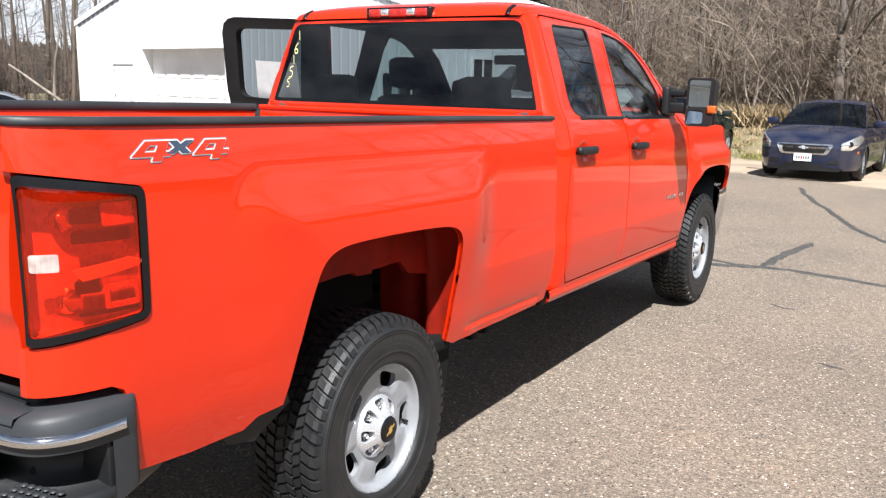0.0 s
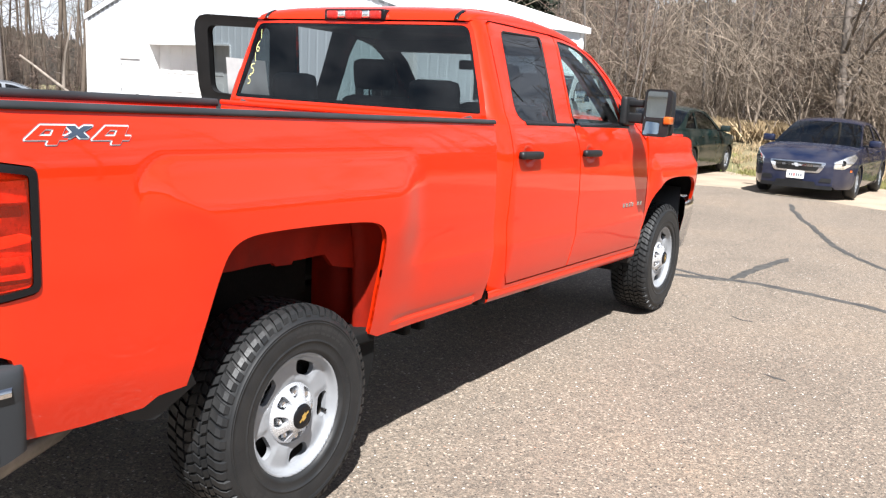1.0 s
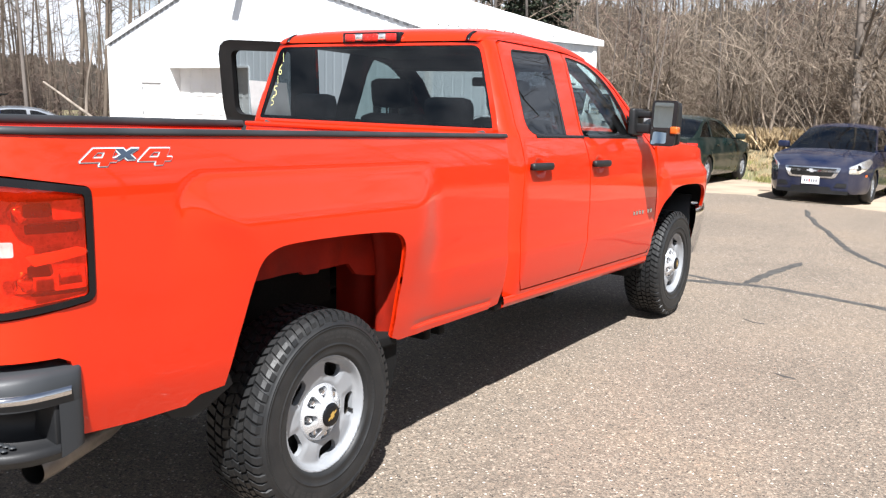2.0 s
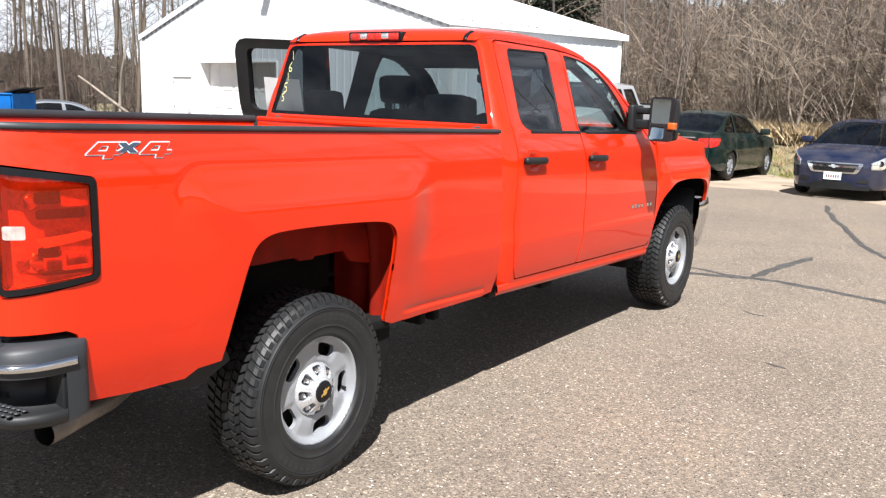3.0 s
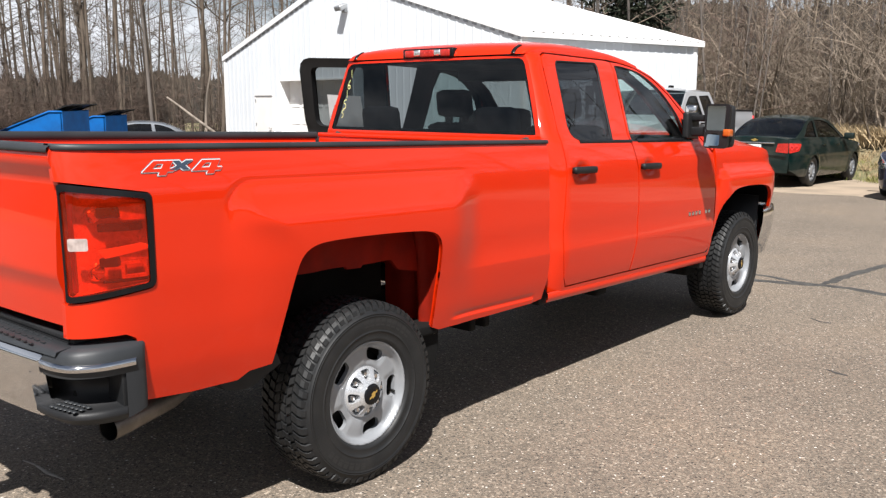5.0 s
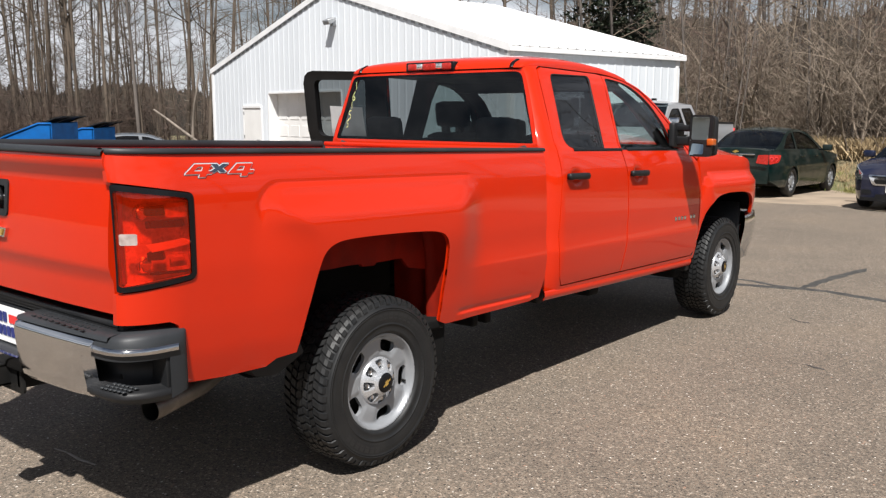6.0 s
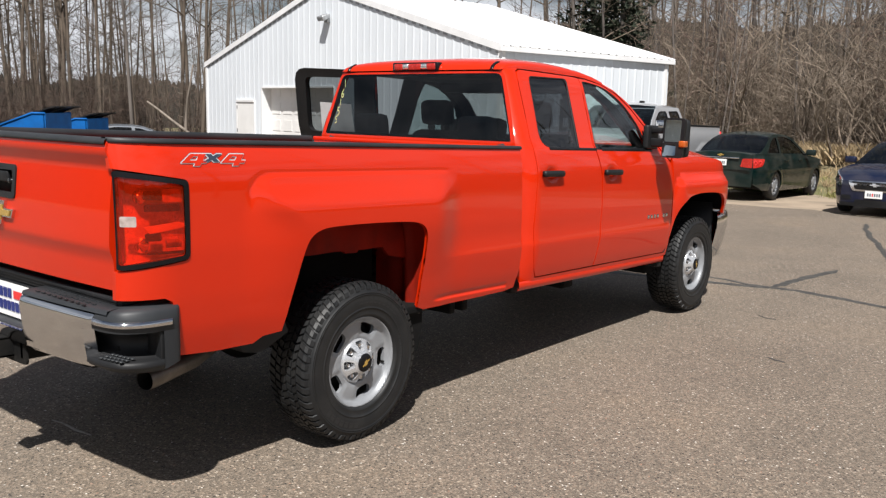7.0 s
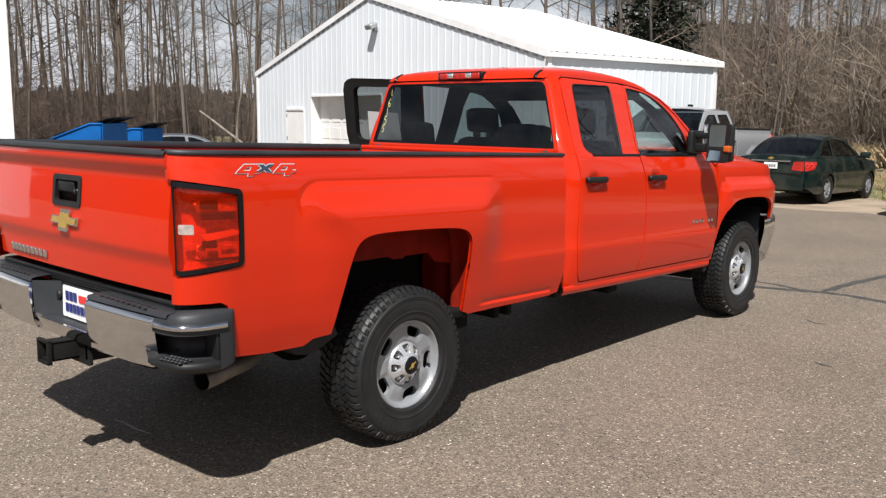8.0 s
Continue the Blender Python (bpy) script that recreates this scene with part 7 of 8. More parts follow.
def far_pickup(label, at):
    t = thing("parked_pickup", label, "truck", group="parked cars", at=at)
    ZZ, XX = [0.45, 0.60, 0.85, 1.10, 1.25, 1.36, 1.42, 1.50], [0.90, 0.94, 0.97, 0.975, 0.968, 0.945, 0.925, 0.915]
    GZ, GX = [1.36, 1.50, 1.75, 1.90, 1.95], [0.94, 0.895, 0.80, 0.735, 0.68]
    WBp = 3.64

    def body(u, v):
        x = curve_at(ZZ, XX, v)
        for c in (0.0, WBp):
            x += 0.03 * (1 - smoothstep(0.50, 0.60, math.hypot(u - c, (v - 0.55))))
        if u > 4.1:
            x -= 0.2 * ((u - 4.1) / 0.5) ** 2
        return Vector((x, u, v))

    def house(u, v):
        return Vector((curve_at(GZ, GX, v), u, v))

    def arc(c):
        return [(c + 0.46 * math.cos(s), 0.52 + 0.50 * math.sin(s)) for s in [math.pi * (1 - i / 16) for i in range(17)]]
    for sg in (1, -1):
        bs = part("box_side", mirrored(sheet([(-1.08, 0.60), (-0.5, 0.58)] + arc(0) + [(0.5, 0.56), (0.88, 0.56), (0.88, 1.50), (-1.08, 1.50)], body, step=0.07, back=(-1, 0, 0), depth=0.05), sg), SILVER_PAINT, t)
        part("rail_cap", mirrored(box(0.84, 0.925, -1.08, 0.88, 1.50, 1.535, 0.01), sg), PLASTIC, bs)
        cs = part("cab_side", mirrored(sheet([(0.90, 0.56), (3.14, 0.55)] + arc(WBp) + [(4.15, 0.60), (4.55, 0.70), (4.6, 1.05), (4.4, 1.18), (3.6, 1.27), (3.0, 1.33), (2.8, 1.37), (0.90, 1.38)], body, step=0.07, back=(-1, 0, 0), depth=0.04), sg), SILVER_PAINT, t)
        wA = rounded([(1.02, 1.41), (1.60, 1.41), (1.62, 1.80), (1.12, 1.82)], 0.05, 4)
        wB = rounded([(1.70, 1.41), (2.58, 1.40), (2.40, 1.60), (2.10, 1.79), (1.74, 1.80)], [0.02, 0.03, 0.05, 0.1, 0.03], 4)
        g = part("window_frame", mirrored(sheet([(0.90, 1.38), (2.80, 1.37), (2.55, 1.60), (2.20, 1.84), (2.0, 1.89), (1.0, 1.89)], house, holes=[wA, wB], step=0.08, back=(-1, 0, 0), depth=0.04), sg), SILVER_PAINT, t)
        for w, gm in ((wA, DARK_GLASS), (wB, CAR_GLASS)):
            part("side_window", mirrored(sheet(w, lambda u, v: house(u, v) + Vector((-0.01, 0, 0)), step=0.15), sg), gm, g)
            part("window_trim", mirrored(ring_strip(w, house, 0.03, 0.002), sg), TRIM_BLACK, g)
        for y in (0.98, 1.66, 2.78):
            part("door_gap", mirrored(loft([[body(y - 0.005, z) + Vector((0.002, 0, 0)), body(y + 0.005, z) + Vector((0.002, 0, 0))] for z in [0.64 + 0.07 * i for i in range(11)]]), sg), DULL_BLACK, cs)
        for y in (1.05, 1.75):
            part("door_handle", mirrored(box(0.0, 0.04, y, y + 0.22, 1.22, 1.26, 0.01, m=Matrix.Translation((body(y, 1.24).x, 0, 0))), sg), CHROME, cs)
        part("wing_mirror", mirrored(box(0.98, 1.20, 2.55, 2.68, 1.38, 1.60, 0.04), sg), CHROME, t, "chrome-backed wing mirror")
        part("mirror_arm", mirrored(box(0.90, 1.02, 2.60, 2.66, 1.40, 1.46, 0.01), sg), TRIM_BLACK, t)
        part("tail_lamp", mirrored(box(0.885, 0.965, -1.10, -1.05, 1.0, 1.40, 0.015), sg), RED_VINYL, t)
        for c in (0, WBp):
            road_wheel(t, 0.84, c, 0.40, 0.25, sg, ALLOY)
    part("tailgate", box(-0.86, 0.86, -1.10, -1.03, 0.88, 1.51, 0.02), SILVER_PAINT, t)
    part("rear_bumper", box(-0.95, 0.95, -1.24, -1.08, 0.62, 0.82, 0.03), CHROME, t)
    part("box_floor", box(-0.9, 0.9, -1.05, 0.88, 0.85, 0.90), DULL_BLACK, t)
    part("cab_back", box(-0.88, 0.88, 0.86, 0.92, 0.6, 1.42), SILVER_PAINT, t)
    part("rear_window", loft([[(w * (2 * k / 8 - 1), y, z) for k in range(9)] for y, z, w in ((0.90, 1.40, 0.90), (0.98, 1.86, 0.72))]), DARK_GLASS, t)
    rows = []
    for y, zc, ze in ((0.98, 1.88, 1.87), (1.02, 1.93, 1.89), (1.2, 1.965, 1.895), (1.7, 1.975, 1.895), (2.0, 1.955, 1.885), (2.15, 1.92, 1.855)):
        w = house(y, ze).x
        rows.append([(w * f, y, ze + (zc - ze) * (1 - abs(f) ** 3)) for f in [k / 7 - 1 for k in range(15)]])
    part("roof", loft(rows), SILVER_PAINT, t)
    part("roof_fin", box(-0.03, 0.03, 1.2, 1.36, 1.97, 2.03, 0.01), TRIM_BLACK, t)
    part("windscreen", loft([[(w * f, y + 0.10 * (1 - f * f), z) for f in [k / 7 - 1 for k in range(15)]] for y, z, w in ((2.13, 1.90, 0.72), (2.5, 1.64, 0.83), (2.82, 1.37, 0.92))]), CAR_GLASS, t)
    part("bonnet", loft([[(0.93 * f * k1, y, ze + 0.05 * (1 - abs(f) ** 3)) for f in [k / 7 - 1 for k in range(15)]] for y, ze, k1 in ((2.78, 1.37, 1.0), (3.4, 1.29, 1.0), (4.1, 1.21, 1.0), (4.45, 1.12, 0.95), (4.6, 1.0, 0.88))]), SILVER_PAINT, t)
    part("grille", box(-0.75, 0.75, 4.48, 4.62, 0.78, 1.14, 0.03), PLASTIC, t)
    part("front_bumper", box(-0.93, 0.93, 4.45, 4.70, 0.50, 0.78, 0.05), CHROME, t)
    part("underbody", box(-0.8, 0.8, -0.9, 4.3, 0.50, 0.66), DULL_BLACK, t)
    for x in (-0.45, 0.45):
        part("front_seat", join(box(x - 0.25, x + 0.25, 1.75, 1.90, 0.9, 1.48, 0.05), box(x - 0.13, x + 0.13, 1.75, 1.86, 1.5, 1.68, 0.04)), CLOTH, t)
    part("aerial", tube([(0.80, 2.9, 1.34), (0.80, 2.8, 2.25)], 0.004, 6), TRIM_BLACK, t)
    return t


pk = far_pickup("silver parked pickup truck beside the barn", on_lot(-5.83, 17.80, 181.0) @ Matrix.Scale(1.07, 4))


# ---- waste bins ----
def waste_bin(at):
    b = thing("waste_bin", "blue steel waste bin with a black lid propped open", "dumpster", group="waste bins", at=at)
    side = [(-1.95, 0.15), (0.0, 0.15), (0.0, 1.86), (-0.35, 1.86), (-1.95, 1.22)]
    for y in (-0.85, 0.85):
        s = part("side_wall", sheet(side, lambda u, v: Vector((u, y, v)), step=0.4, back=(0, -1 if y > 0 else 1, 0), depth=0.04), BIN_BLUE, b, smooth=False)
        part("rim_rail", tube([(-1.97, y, 1.22), (-0.35, y, 1.87), (0.02, y, 1.87)], 0.035, 6), BIN_BLUE, s)
        part("lift_pocket", box(-1.6, -0.4, y - 0.05 if y < 0 else y, y if y < 0 else y + 0.05, 0.75, 0.95, 0.01), BIN_BLUE, s)
    part("back_wall", box(-0.03, 0.03, -0.85, 0.85, 0.15, 1.88), BIN_BLUE, b, smooth=False)
    part("front_wall", box(-1.98, -1.93, -0.85, 0.85, 0.15, 1.22), BIN_BLUE, b, smooth=False)
    part("floor_plate", box(-1.95, 0, -0.85, 0.85, 0.12, 0.16), BIN_BLUE, b, smooth=False)
    for y0 in (-0.84, 0.02):
        part("lid", sheet([(-1.35, y0), (0.42, y0), (0.42, y0 + 0.82), (-1.35, y0 + 0.82)], lambda u, v: Vector((u - 0.1, v, 1.97 + 0.33 * u + 0.015 * math.sin(9 * u))), step=0.2, back=(0, 0, -1), depth=0.04), PLASTIC, b, "black plastic lid")
    return b


b1 = waste_bin(Matrix.Translation((-21.5, 10.2, ground_z(10.2, -21.5))) @ pose(0, 0, 0, 0, 0, 38) @ Matrix.Scale(0.945, 4, (0, 0, 1)))
copy_thing(b1, Matrix.Translation((-23.26, 12.45, ground_z(12.45, -23.26))) @ pose(0, 0, 0, 0, 0, 38) @ Matrix.Scale(0.945, 4, (0, 0, 1)))

# ---- woods ----
def limb(out, base, way, length, r0, r1, sides, segs, rng, bend=0.12, droop=0.0):
    """Adds a tapered, slightly crooked limb to out = (verts, faces). Returns its points."""
    verts, faces = out
    p, d = Vector(base), Vector(way).normalized()
    pts = [p.copy()]
    for i in range(segs):
        d = (d + Vector((rng.gauss(0, bend), rng.gauss(0, bend), rng.gauss(0, bend * 0.6) + droop))).normalized()
        p = p + d * (length / segs)
        pts.append(p.copy())
    s0 = len(verts)
    for i, q in enumerate(pts):
        r = r0 + (r1 - r0) * i / segs
        e = (pts[min(i + 1, segs)] - pts[max(i - 1, 0)]).normalized()
        a = e.orthogonal().normalized()
        b = e.cross(a)
        for k in range(sides):
            t = 2 * math.pi * k / sides
            verts.append(q + (a * math.cos(t) + b * math.sin(t)) * r)
    for i in range(segs):
        for k in range(sides):
            k2 = (k + 1) % sides
            faces.append((s0 + i * sides + k, s0 + i * sides + k2, s0 + (i + 1) * sides + k2, s0 + (i + 1) * sides + k))
    return pts


def bare_tree(seed, height, r, lowest, n_limbs, spread, twigs):
    """A leafless tree: the trunk's mesh and the crown's mesh."""
    rng = random.Random(seed)
    trunk, crown = ([], []), ([], [])
    pts = limb(trunk, (0, 0, -0.2), (rng.gauss(0, 0.04), rng.gauss(0, 0.04), 1), height, r, r * 0.15, 7, 14, rng, 0.014, 0.02)
    for k in range(n_limbs):
        f = lowest + (0.97 - lowest) * ((k + rng.random()) / n_limbs)
        i = min(12, int(f * 14))
        base = pts[i].lerp(pts[i + 1], f * 14 - i)
        a = rng.uniform(0, 2 * math.pi)
        up = rng.uniform(0.05, 0.8)
        ln = height * spread * (1.15 - f) * rng.uniform(0.6, 1.2)
        rr = r * (1 - f) * rng.uniform(0.28, 0.45) + 0.008
        q = limb(crown, base, (math.cos(a), math.sin(a), up), ln, rr, rr * 0.3, 4, 5, rng, 0.16, 0.04)
        for j in range(twigs):
            u = rng.uniform(0.25, 1.0)
            ii = min(4, int(u * 5))
            b2 = q[ii].lerp(q[ii + 1], u * 5 - ii)
            w = Vector((rng.gauss(0, 1), rng.gauss(0, 1), rng.gauss(0.5, 0.6)))
            q2 = limb(crown, b2, w, ln * rng.uniform(0.25, 0.55), max(0.006, rr * 0.35), 0.003, 3, 2, rng, 0.2)
            limb(crown, q2[1], Vector((rng.gauss(0, 1), rng.gauss(0, 1), rng.gauss(0.4, 0.6))), ln * rng.uniform(0.15, 0.32), 0.005, 0.002, 3, 1, rng, 0.2)
    return trunk, crown


def raw_mesh(name, data, mat):
    me = bpy.data.meshes.new(name)
    me.from_pydata([tuple(v) for v in data[0]], [], data[1])
    me.materials.append(mat)
    me.polygons.foreach_set("use_smooth", [True] * len(me.polygons))
    return me


KINDS = []
for sd, h, r, lo, nl, sp, tw in ((1, 17, 0.090, 0.30, 20, 0.20, 5), (2, 19, 0.120, 0.35, 22, 0.18, 5), (3, 15, 0.058, 0.22, 18, 0.20, 5), (4, 18, 0.080, 0.28, 22, 0.17, 5), (5, 13, 0.050, 0.15, 20, 0.22, 5),
                                 (6, 9, 0.065, 0.08, 24, 0.26, 5), (7, 8, 0.05, 0.06, 26, 0.28, 5), (8, 7, 0.045, 0.05, 26, 0.32, 5), (9, 15, 0.155, 0.10, 22, 0.34, 8)):
    tk, cr = bare_tree(sd, h, r, lo, nl, sp, tw)
    KINDS.append((raw_mesh("trunk", tk, SAPLING if sd in (6, 7, 8) else OLD_BARK if sd == 9 else BARK), raw_mesh("crown", cr, OLD_BARK if sd == 9 else BUD if sd in (3, 5) else SAPLING if sd in (6, 7, 8) else TWIG)))


def crooked_tree(seed, height, r):
    """A low tree that forks again and again from near the ground, with pale crooked limbs."""
    rng = random.Random(seed)
    trunk, crown = ([], []), ([], [])

    def fork(out, base, way, length, rad, depth):
        q = limb(out, base, way, length, rad, rad * 0.55, 6 if depth == 0 else 4 if depth == 1 else 3, 4, rng, 0.10 + 0.05 * depth, 0.03)
        if depth == 4:
            return
        end = (q[-1] - q[-2]).normalized()
        for k in range((3, 3, 3, 2)[depth]):
            a = q[-1] if k < 2 else q[2]
            w = (end + Vector((rng.gauss(0, 0.55), rng.gauss(0, 0.55), rng.gauss(0.1, 0.3)))).normalized()
            fork(crown, a, w, length * rng.uniform(0.55, 0.85), max(0.0065, rad * rng.uniform(0.45, 0.62)), depth + 1)
    for k in range(rng.choice((1, 2, 2, 3))):
        fork(trunk, (rng.gauss(0, 0.12), rng.gauss(0, 0.12), -0.1), (rng.gauss(0, 0.22), rng.gauss(0, 0.22), 1), height * rng.uniform(0.28, 0.42), r * rng.uniform(0.7, 1.1), 0)
    return trunk, crown


CROOKED = len(KINDS)
for sd, h, r in ((61, 4.6, 0.036), (62, 5.6, 0.042), (63, 4.0, 0.032), (64, 7.0, 0.055)):
    tk, cr = crooked_tree(sd, h, r)
    KINDS.append((raw_mesh("trunk", tk, PALE_LIMB), raw_mesh("crown", cr, PALE_LIMB)))

PLANTED = []


def plant_tree(kind, x, y, turn, size, label):
    """Notes a tree; the nearest become things of their own, the rest one far wood."""
    PLANTED.append((math.hypot(x - 1, y - 4), kind, x, y, turn, size, label))


def raise_tree(kind, x, y, turn, size, label):
    t = thing("tree", label, "tree", group="bare trees at the wood's edge", at=Matrix.Translation((x, y, ground_z(y, x) - 0.05)) @ pose(0, 0, 0, 0, 0, turn) @ Matrix.Scale(size, 4))
    for nm, me in zip(("trunk", "crown"), KINDS[kind]):
        ob = new(nm, me)
        ob.parent = t
    return t


EDGE = [(26, 20.0), (12, 21.5), (4, 22.0), (-2, 22.8), (-9, 25.5), (-18, 28.5), (-27, 29), (-35, 23), (-41, 10), (-46, -8)]


def edge_point(u, deep):
    """A place u (0 to 1) along the wood's edge, deep metres into the wood."""
    n = len(EDGE) - 1
    i = min(n - 1, int(u * n))
    a, b = Vector(EDGE[i]), Vector(EDGE[i + 1])
    p, d = a.lerp(b, u * n - i), (b - a).normalized()
    return p + Vector((d.y, -d.x)) * deep


wr = random.Random(11)
TALL, THIN = "tall bare grey-brown tree with sparse high branches", "thin bare sapling with many fine twigs"
for k in range(330):
    u = (k + wr.random()) / 330
    left = u > 0.52
    deep = wr.uniform(1.0, 32.0) if left else wr.uniform(0.8, 19.0)
    p = edge_point(u, deep)
    kind = wr.choice((0, 1, 2, 3, 4, 0, 1, 3)) if left else wr.choice((0, 2, 4, 5, 6, 7, 5, 6))
    plant_tree(kind, p.x, p.y, wr.uniform(0, 360), wr.uniform(0.85, 1.2), TALL if kind < 5 else THIN)
for x, y, turn, s in ((-0.60, 22.6, 40, 0.9), (6.0, 24.0, 100, 1.0)):
    plant_tree(8, x, y, turn, s, "broad old bare tree with spreading limbs")


tr = random.Random(77)
for k in range(64):
    p = edge_point(0.16 + 0.36 * (k + tr.random()) / 64, tr.uniform(-0.2, 4.0))
    plant_tree(CROOKED + tr.randrange(4), p.x, p.y, tr.uniform(0, 360), tr.uniform(0.75, 1.2), "low pale bare tree with crooked forking limbs")
for k in range(14):
    p = edge_point(0.56 + 0.30 * (k + tr.random()) / 14, tr.uniform(0.5, 6.0))
    plant_tree(CROOKED + tr.randrange(4), p.x, p.y, tr.uniform(0, 360), tr.uniform(0.7, 1.0), "low pale bare tree with crooked forking limbs")

for k in range(170):
    x = wr.uniform(-68, -29)
    y = wr.uniform(4, 46)
    if x < -24 - 0.55 * abs(y - 22) ** 0.8:
        plant_tree(wr.choice((0, 1, 2, 3, 4, 3, 2)), x, y, wr.uniform(0, 360), wr.uniform(0.75, 1.25), TALL)

for k in range(48):
    plant_tree(wr.choice((0, 1, 2, 3, 4)), wr.uniform(-21, -3), wr.uniform(24.5, 40), wr.uniform(0, 360), wr.uniform(0.6, 0.95), TALL)

for k in range(44):
    plant_tree(wr.choice((2, 4, 4)), wr.uniform(-12, 6), wr.uniform(23.5, 34), wr.uniform(0, 360), wr.uniform(0.5, 0.75), THIN)

# pines behind the barn
def pine(x, y, h, seed):
    rng = random.Random(seed)
    t = thing("pine_tree", "dark green pine tree behind the barn", "tree", at=Matrix.Translation((x, y, ground_z(y, x))))
    tk = ([], [])
    pts = limb(tk, (0, 0, 0), (0, 0, 1), h, 0.16, 0.02, 7, 10, rng, 0.01)
    ob = new("trunk", raw_mesh("trunk", tk, BARK))
    ob.parent = t
    verts, faces = [], []
    for k in range(1700):
        f = rng.uniform(0.10, 0.98)
        rad = 0.30 * h * (1 - f) ** 0.8 * (0.75 + 0.25 * math.sin(f * 60))
        a, q = rng.uniform(0, 6.283), rng.uniform(0.25, 1.0)
        c = Vector((rad * q * math.cos(a), rad * q * math.sin(a), h * f - rad * q * 0.25))
        for m in range(5):
            w = Vector((math.cos(a) + rng.gauss(0, 0.6), math.sin(a) + rng.gauss(0, 0.6), rng.gauss(0.1, 0.4))).normalized() * rng.uniform(0.12, 0.3)
            s = w.orthogonal().normalized() * 0.05
            i = len(verts)
            verts += [c - s, c + s, c + w]
            faces.append((i, i + 1, i + 2))
    ob = new("crown", raw_mesh("crown", (verts, faces), NEEDLES))
    ob.parent = t


pine(-11.6, 26.2, 9.5, 1)
pine(-13.2, 27.6, 11, 2)


# thicket: stems past counting
def clump(seed, n, height, width, thick=1.0):
    rng = random.Random(seed)
    out = ([], [])
    for k in range(n):
        b = (rng.uniform(-width, width), rng.uniform(-width, width), -0.1)
        h = height * rng.uniform(0.45, 1.1)
        q = limb(out, b, (rng.gauss(0, 0.35), rng.gauss(0, 0.35), 1), h, thick * rng.uniform(0.005, 0.011), 0.003 * thick, 3, 3, rng, 0.2)
        for j in range(11):
            i = rng.randrange(1, 4)
            limb(out, q[i], (rng.gauss(0, 1), rng.gauss(0, 1), rng.gauss(0.4, 0.5)), h * rng.uniform(0.12, 0.42), 0.005 * thick, 0.002 * thick, 3, 1, rng, 0.2)
    return np.array([tuple(v) for v in out[0]]), np.array(out[1])


def scatter(name, clumps, places, mat, label, category):
    vs, fs, n = [], [], 0
    for x, y, z, turn, s, k in places:
        v, f = clumps[k]
        c, q = math.cos(turn), math.sin(turn)
        w = v * s
        vs.append(np.stack((w[:, 0] * c - w[:, 1] * q + x, w[:, 0] * q + w[:, 1] * c + y, w[:, 2] + z), 1))
        fs.append(f + n)
        n += len(v)
    me = bpy.data.meshes.new(name)
    V, F = np.concatenate(vs), np.concatenate(fs)
    me.vertices.add(len(V))
    me.vertices.foreach_set("co", V.astype(np.float32).ravel())
    m = F.shape[1]
    me.loops.add(F.size)
    me.loops.foreach_set("vertex_index", F.astype(np.int32).ravel())
    me.polygons.add(len(F))
    me.polygons.foreach_set("loop_start", np.arange(0, F.size, m, dtype=np.int32))
    me.update(calc_edges=True)
    me.materials.append(mat)
    return tagged(new(name, me), label, category, kind="stuff")


CLUMPS = [clump(20 + k, 25, h, 0.9) for k, h in enumerate((2.4, 3.4, 4.6, 1.6))] + [clump(30 + k, 25, h, 1.3, 1.9) for k, h in enumerate((3.2, 4.4, 5.6))]
places = []
for k in range(480):
    u = (k + wr.random()) / 480
    left = u > 0.52
    deep = wr.uniform(0, 11) if not left else wr.uniform(-1, 18)
    p = edge_point(u, deep)
    places.append((p.x, p.y, ground_z(p.y, p.x), wr.uniform(0, 6.28), wr.uniform(0.7, 1.15), wr.choice((0, 1, 3)) if deep < 1.5 and not left else wr.choice((4, 5, 5, 6) if left else (0, 1, 2, 2))))
places = [p for p in places if not (-5.0 < p[0] < -1.6 and p[1] < 25.3)]
scatter("thicket", CLUMPS, [p for p in places if p[0] > -12], BRUSH, "dense brown leafless brush along the wood's edge", "brush")
scatter("dim_red_thicket", CLUMPS, [p for p in places if p[0] <= -12], DIM_RED_BRUSH, "dense reddish-brown leafless brush below tall trees, colour darkened as in shade", "brush")


def tuft(seed, n, height, width):
    rng = random.Random(seed)
    verts, faces = [], []
    for k in range(n):
        b = Vector((rng.gauss(0, width), rng.gauss(0, width), 0))
        a, h = rng.uniform(0, 6.28), height * rng.uniform(0.4, 1.1)
        s = Vector((math.cos(a), math.sin(a), 0)) * 0.004
        l = Vector((rng.gauss(0, 0.3), rng.gauss(0, 0.3), 1)) * h
        i = len(verts)
        verts += [b - s, b + s, b + l * 0.6 + s * 0.6, b + l + Vector((rng.gauss(0, 0.1), rng.gauss(0, 0.1), -0.05)) * h]
        faces.append((i, i + 1, i + 2, i + 3))
    return np.array([tuple(v) for v in verts]), np.array(faces)


def bank_z(x, y):
    """A low grassy bank at the foot of the wood."""
    return ground_z(y, x) - 0.03 + 0.64 * smoothstep(20.9, 23.7, y + 0.3 * noise.noise((x * 0.4, 1, 0))) * smoothstep(-10, -7, x) * smoothstep(10, 7, x) + 0.03 * noise.noise((x, y, 2))


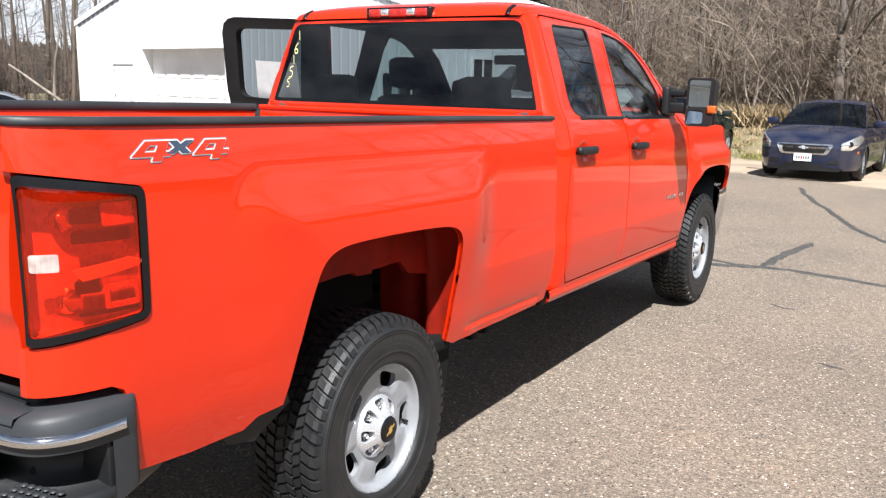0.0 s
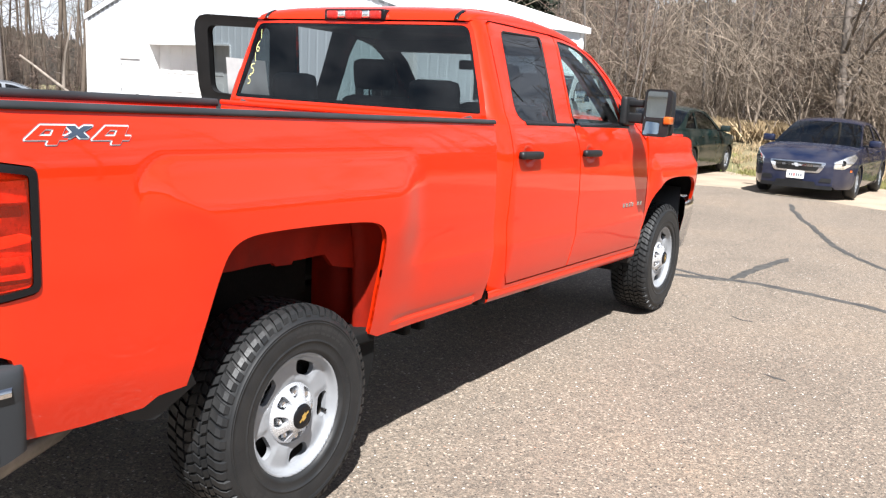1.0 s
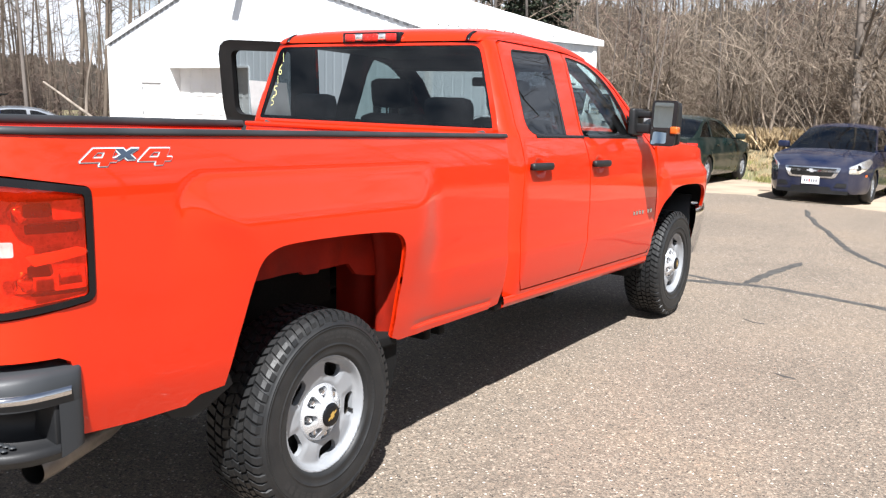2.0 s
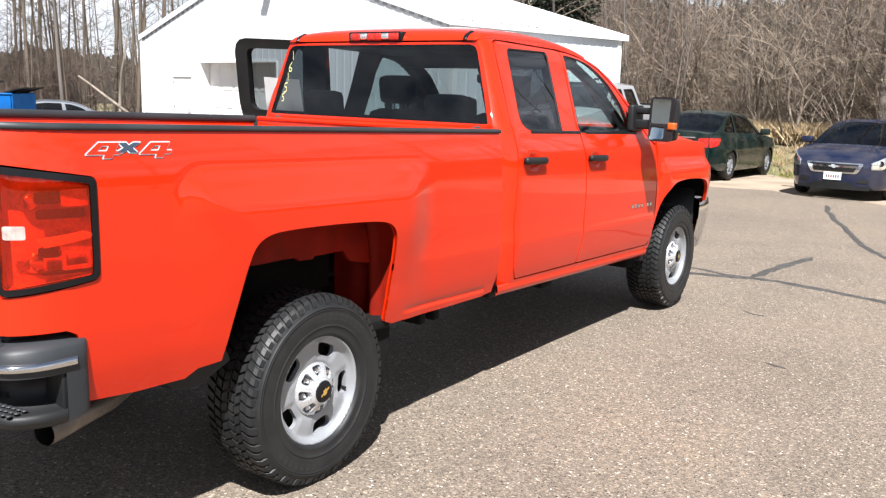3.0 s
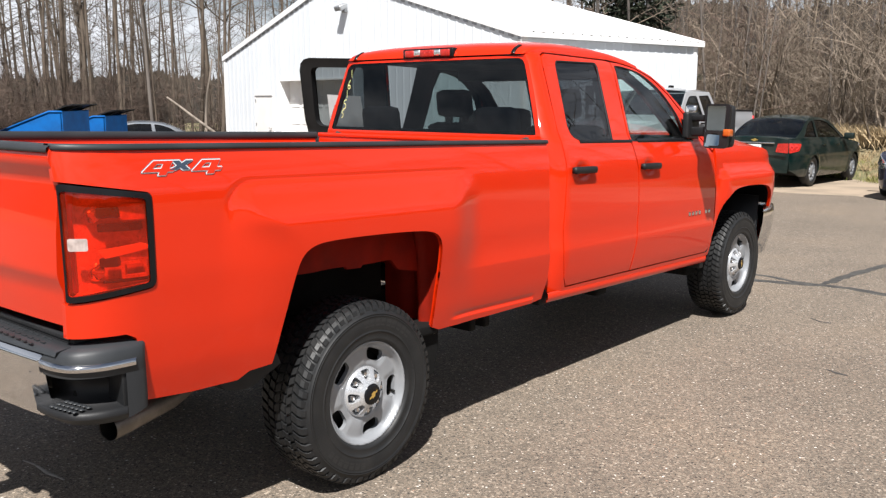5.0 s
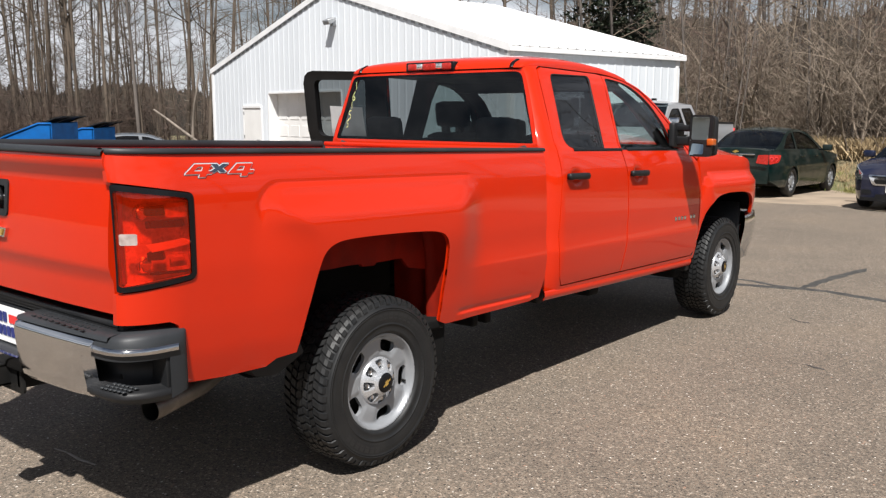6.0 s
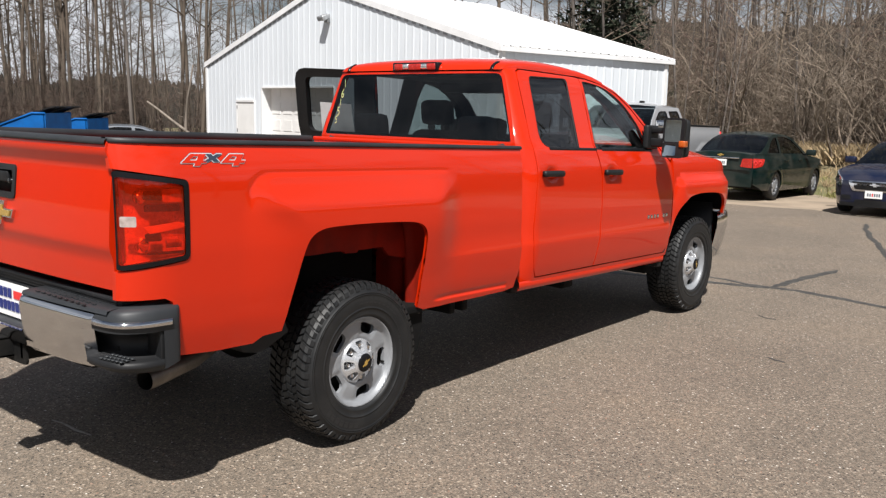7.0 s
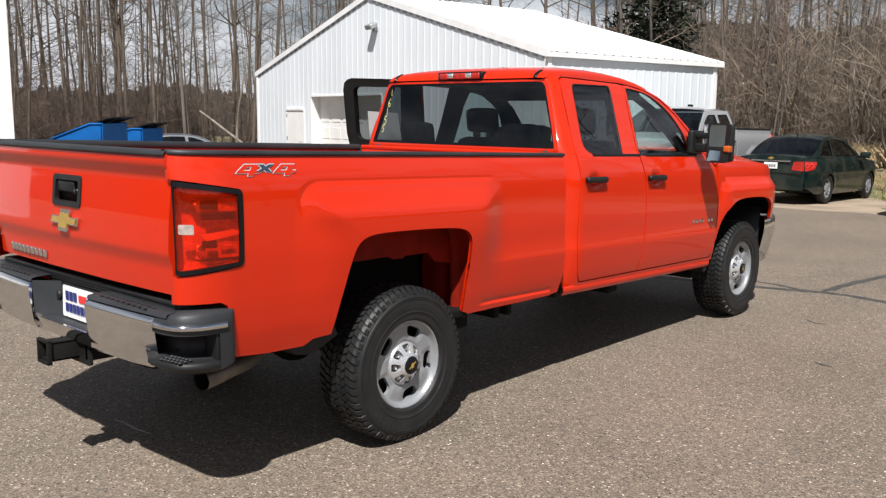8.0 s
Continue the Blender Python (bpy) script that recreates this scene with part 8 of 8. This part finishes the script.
bank = loft([[(x, y, bank_z(x, y) + (0.012 if 20.9 < y < 28 else -0.02)) for y in [20.6 + 0.25 * i for i in range(25)] + [28, 30]] for x in [-10.5 + 0.3 * i for i in range(71)]])
tagged(part("bank", bank, LITTER), "low bank of dead leaves and grass below the wood", "ground", kind="structure")
STRAWS = [tuft(40 + k, 70, h, 0.16) for k, h in enumerate((0.52, 0.36, 0.2))]
GREENS = [tuft(50 + k, 60, h, 0.22) for k, h in enumerate((0.14, 0.10))]
pl = []
for k in range(330):
    x = wr.uniform(-4.5, -2.0)
    y = wr.uniform(23.4, 25.0)
    pl.append((x, y, bank_z(x, y), wr.uniform(0, 6.28), wr.uniform(0.75, 1.15) * (1 + 0.3 * noise.noise((x, y, 0))), wr.choice((0, 0, 1))))
for k in range(220):
    x = wr.uniform(-7, 9)
    y = wr.uniform(21.0, 23.2)
    pl.append((x, y, bank_z(x, y), wr.uniform(0, 6.28), wr.uniform(0.5, 0.9), wr.choice((1, 2, 2))))
scatter("dry_grass", STRAWS, pl, STRAW, "straw-coloured dry grass at the wood's edge", "grass")
pl = []
for k in range(900):
    x = wr.uniform(-6, 9)
    y = 19.4 + abs(wr.gauss(0, 1.2))
    if noise.noise((x * 0.5, y * 0.5, 3)) > -0.12:
        pl.append((x, y, max(bank_z(x, y), ground_z(y) - 0.03), wr.uniform(0, 6.28), wr.uniform(0.7, 1.3), wr.choice((0, 1))))
scatter("grass", GREENS, pl, GRASS, "patchy green spring grass beyond the gravel", "grass")

# fallen and dead wood
rng = random.Random(5)
for a, b, r in (((-30.55, 19.0, 1.73), (-25.0, 19.0, -0.45), 0.075),):
    o = ([], [])
    limb(o, a, Vector(b) - Vector(a), (Vector(b) - Vector(a)).length, r * 0.6, r, 7, 6, rng, 0.015)
    tagged(new("leaning_log", raw_mesh("leaning_log", o, PALE_BARK)), "pale dead trunk leaning in the brush", "log")
o = ([], [])
limb(o, (-29.1, 19.8, -1.0), (0, 0, 1), 4.4, 0.085, 0.03, 8, 9, rng, 0.045)
for k in range(6):
    limb(o, (-29.1, 19.8, 0.6 + 0.5 * k), (rng.gauss(0, 1), rng.gauss(0, 1), 0.3), rng.uniform(0.3, 0.8), 0.02, 0.006, 5, 2, rng, 0.2)
tagged(new("dead_trunk", raw_mesh("dead_trunk", o, PALE_BARK)), "pale broken dead trunk standing", "tree")

# distance: woods behind the woods, and round the rest of the lot
ring = []
for k in range(4321):
    a = 2 * math.pi * k / 4320
    d = 95
    h = (3.6 if 2.25 < a < 3.6 else 11.0 if 1.05 < a < 2.25 else 6.5) + 1.3 * noise.noise((k * 0.012, 0, 0)) + 0.8 * noise.noise((k * 0.08, 4, 0)) + (1.1 * tr.random() ** 3 + 0.5 * noise.noise((k * 0.6, 9, 0)) if 1.05 < a < 3.6 else 0)
    ring.append([(d * math.cos(a), d * math.sin(a), z) for z in (-1.0, h * 0.5, h)])
tagged(part("backdrop", loft(ring), FAR_WOODS), "distant leafless woods", "woods", kind="structure")
for k in range(24):
    a = radians(wr.uniform(-95, 70))
    d = wr.uniform(38, 60)
    plant_tree(wr.choice((0, 1, 3, 4, 8)), d * math.cos(a), d * math.sin(a), wr.uniform(0, 360), wr.uniform(0.9, 1.2), TALL)


# the nearest trees as things, the others as one wood
PLANTED.sort()
for d, *rest in PLANTED[:285]:
    raise_tree(*rest)
BOTH = []
for tk, cr in KINDS:
    vv, ff, n = [], [], 0
    for me in (tk, cr):
        v = np.zeros(len(me.vertices) * 3)
        me.vertices.foreach_get("co", v)
        f = np.zeros(len(me.polygons) * 4, dtype=np.int32)
        me.polygons.foreach_get("vertices", f)
        vv.append(v.reshape(-1, 3))
        ff.append(f.reshape(-1, 4)[: 900] + n)
        n += len(v) // 3
    BOTH.append((np.concatenate(vv), np.concatenate(ff)))
scatter("far_wood", BOTH, [(x, y, ground_z(y, x) - 0.05, radians(turn), size, kind) for d, kind, x, y, turn, size, label in PLANTED[285:]], TWIG, "bare grey-brown trees deep in the wood", "woods")
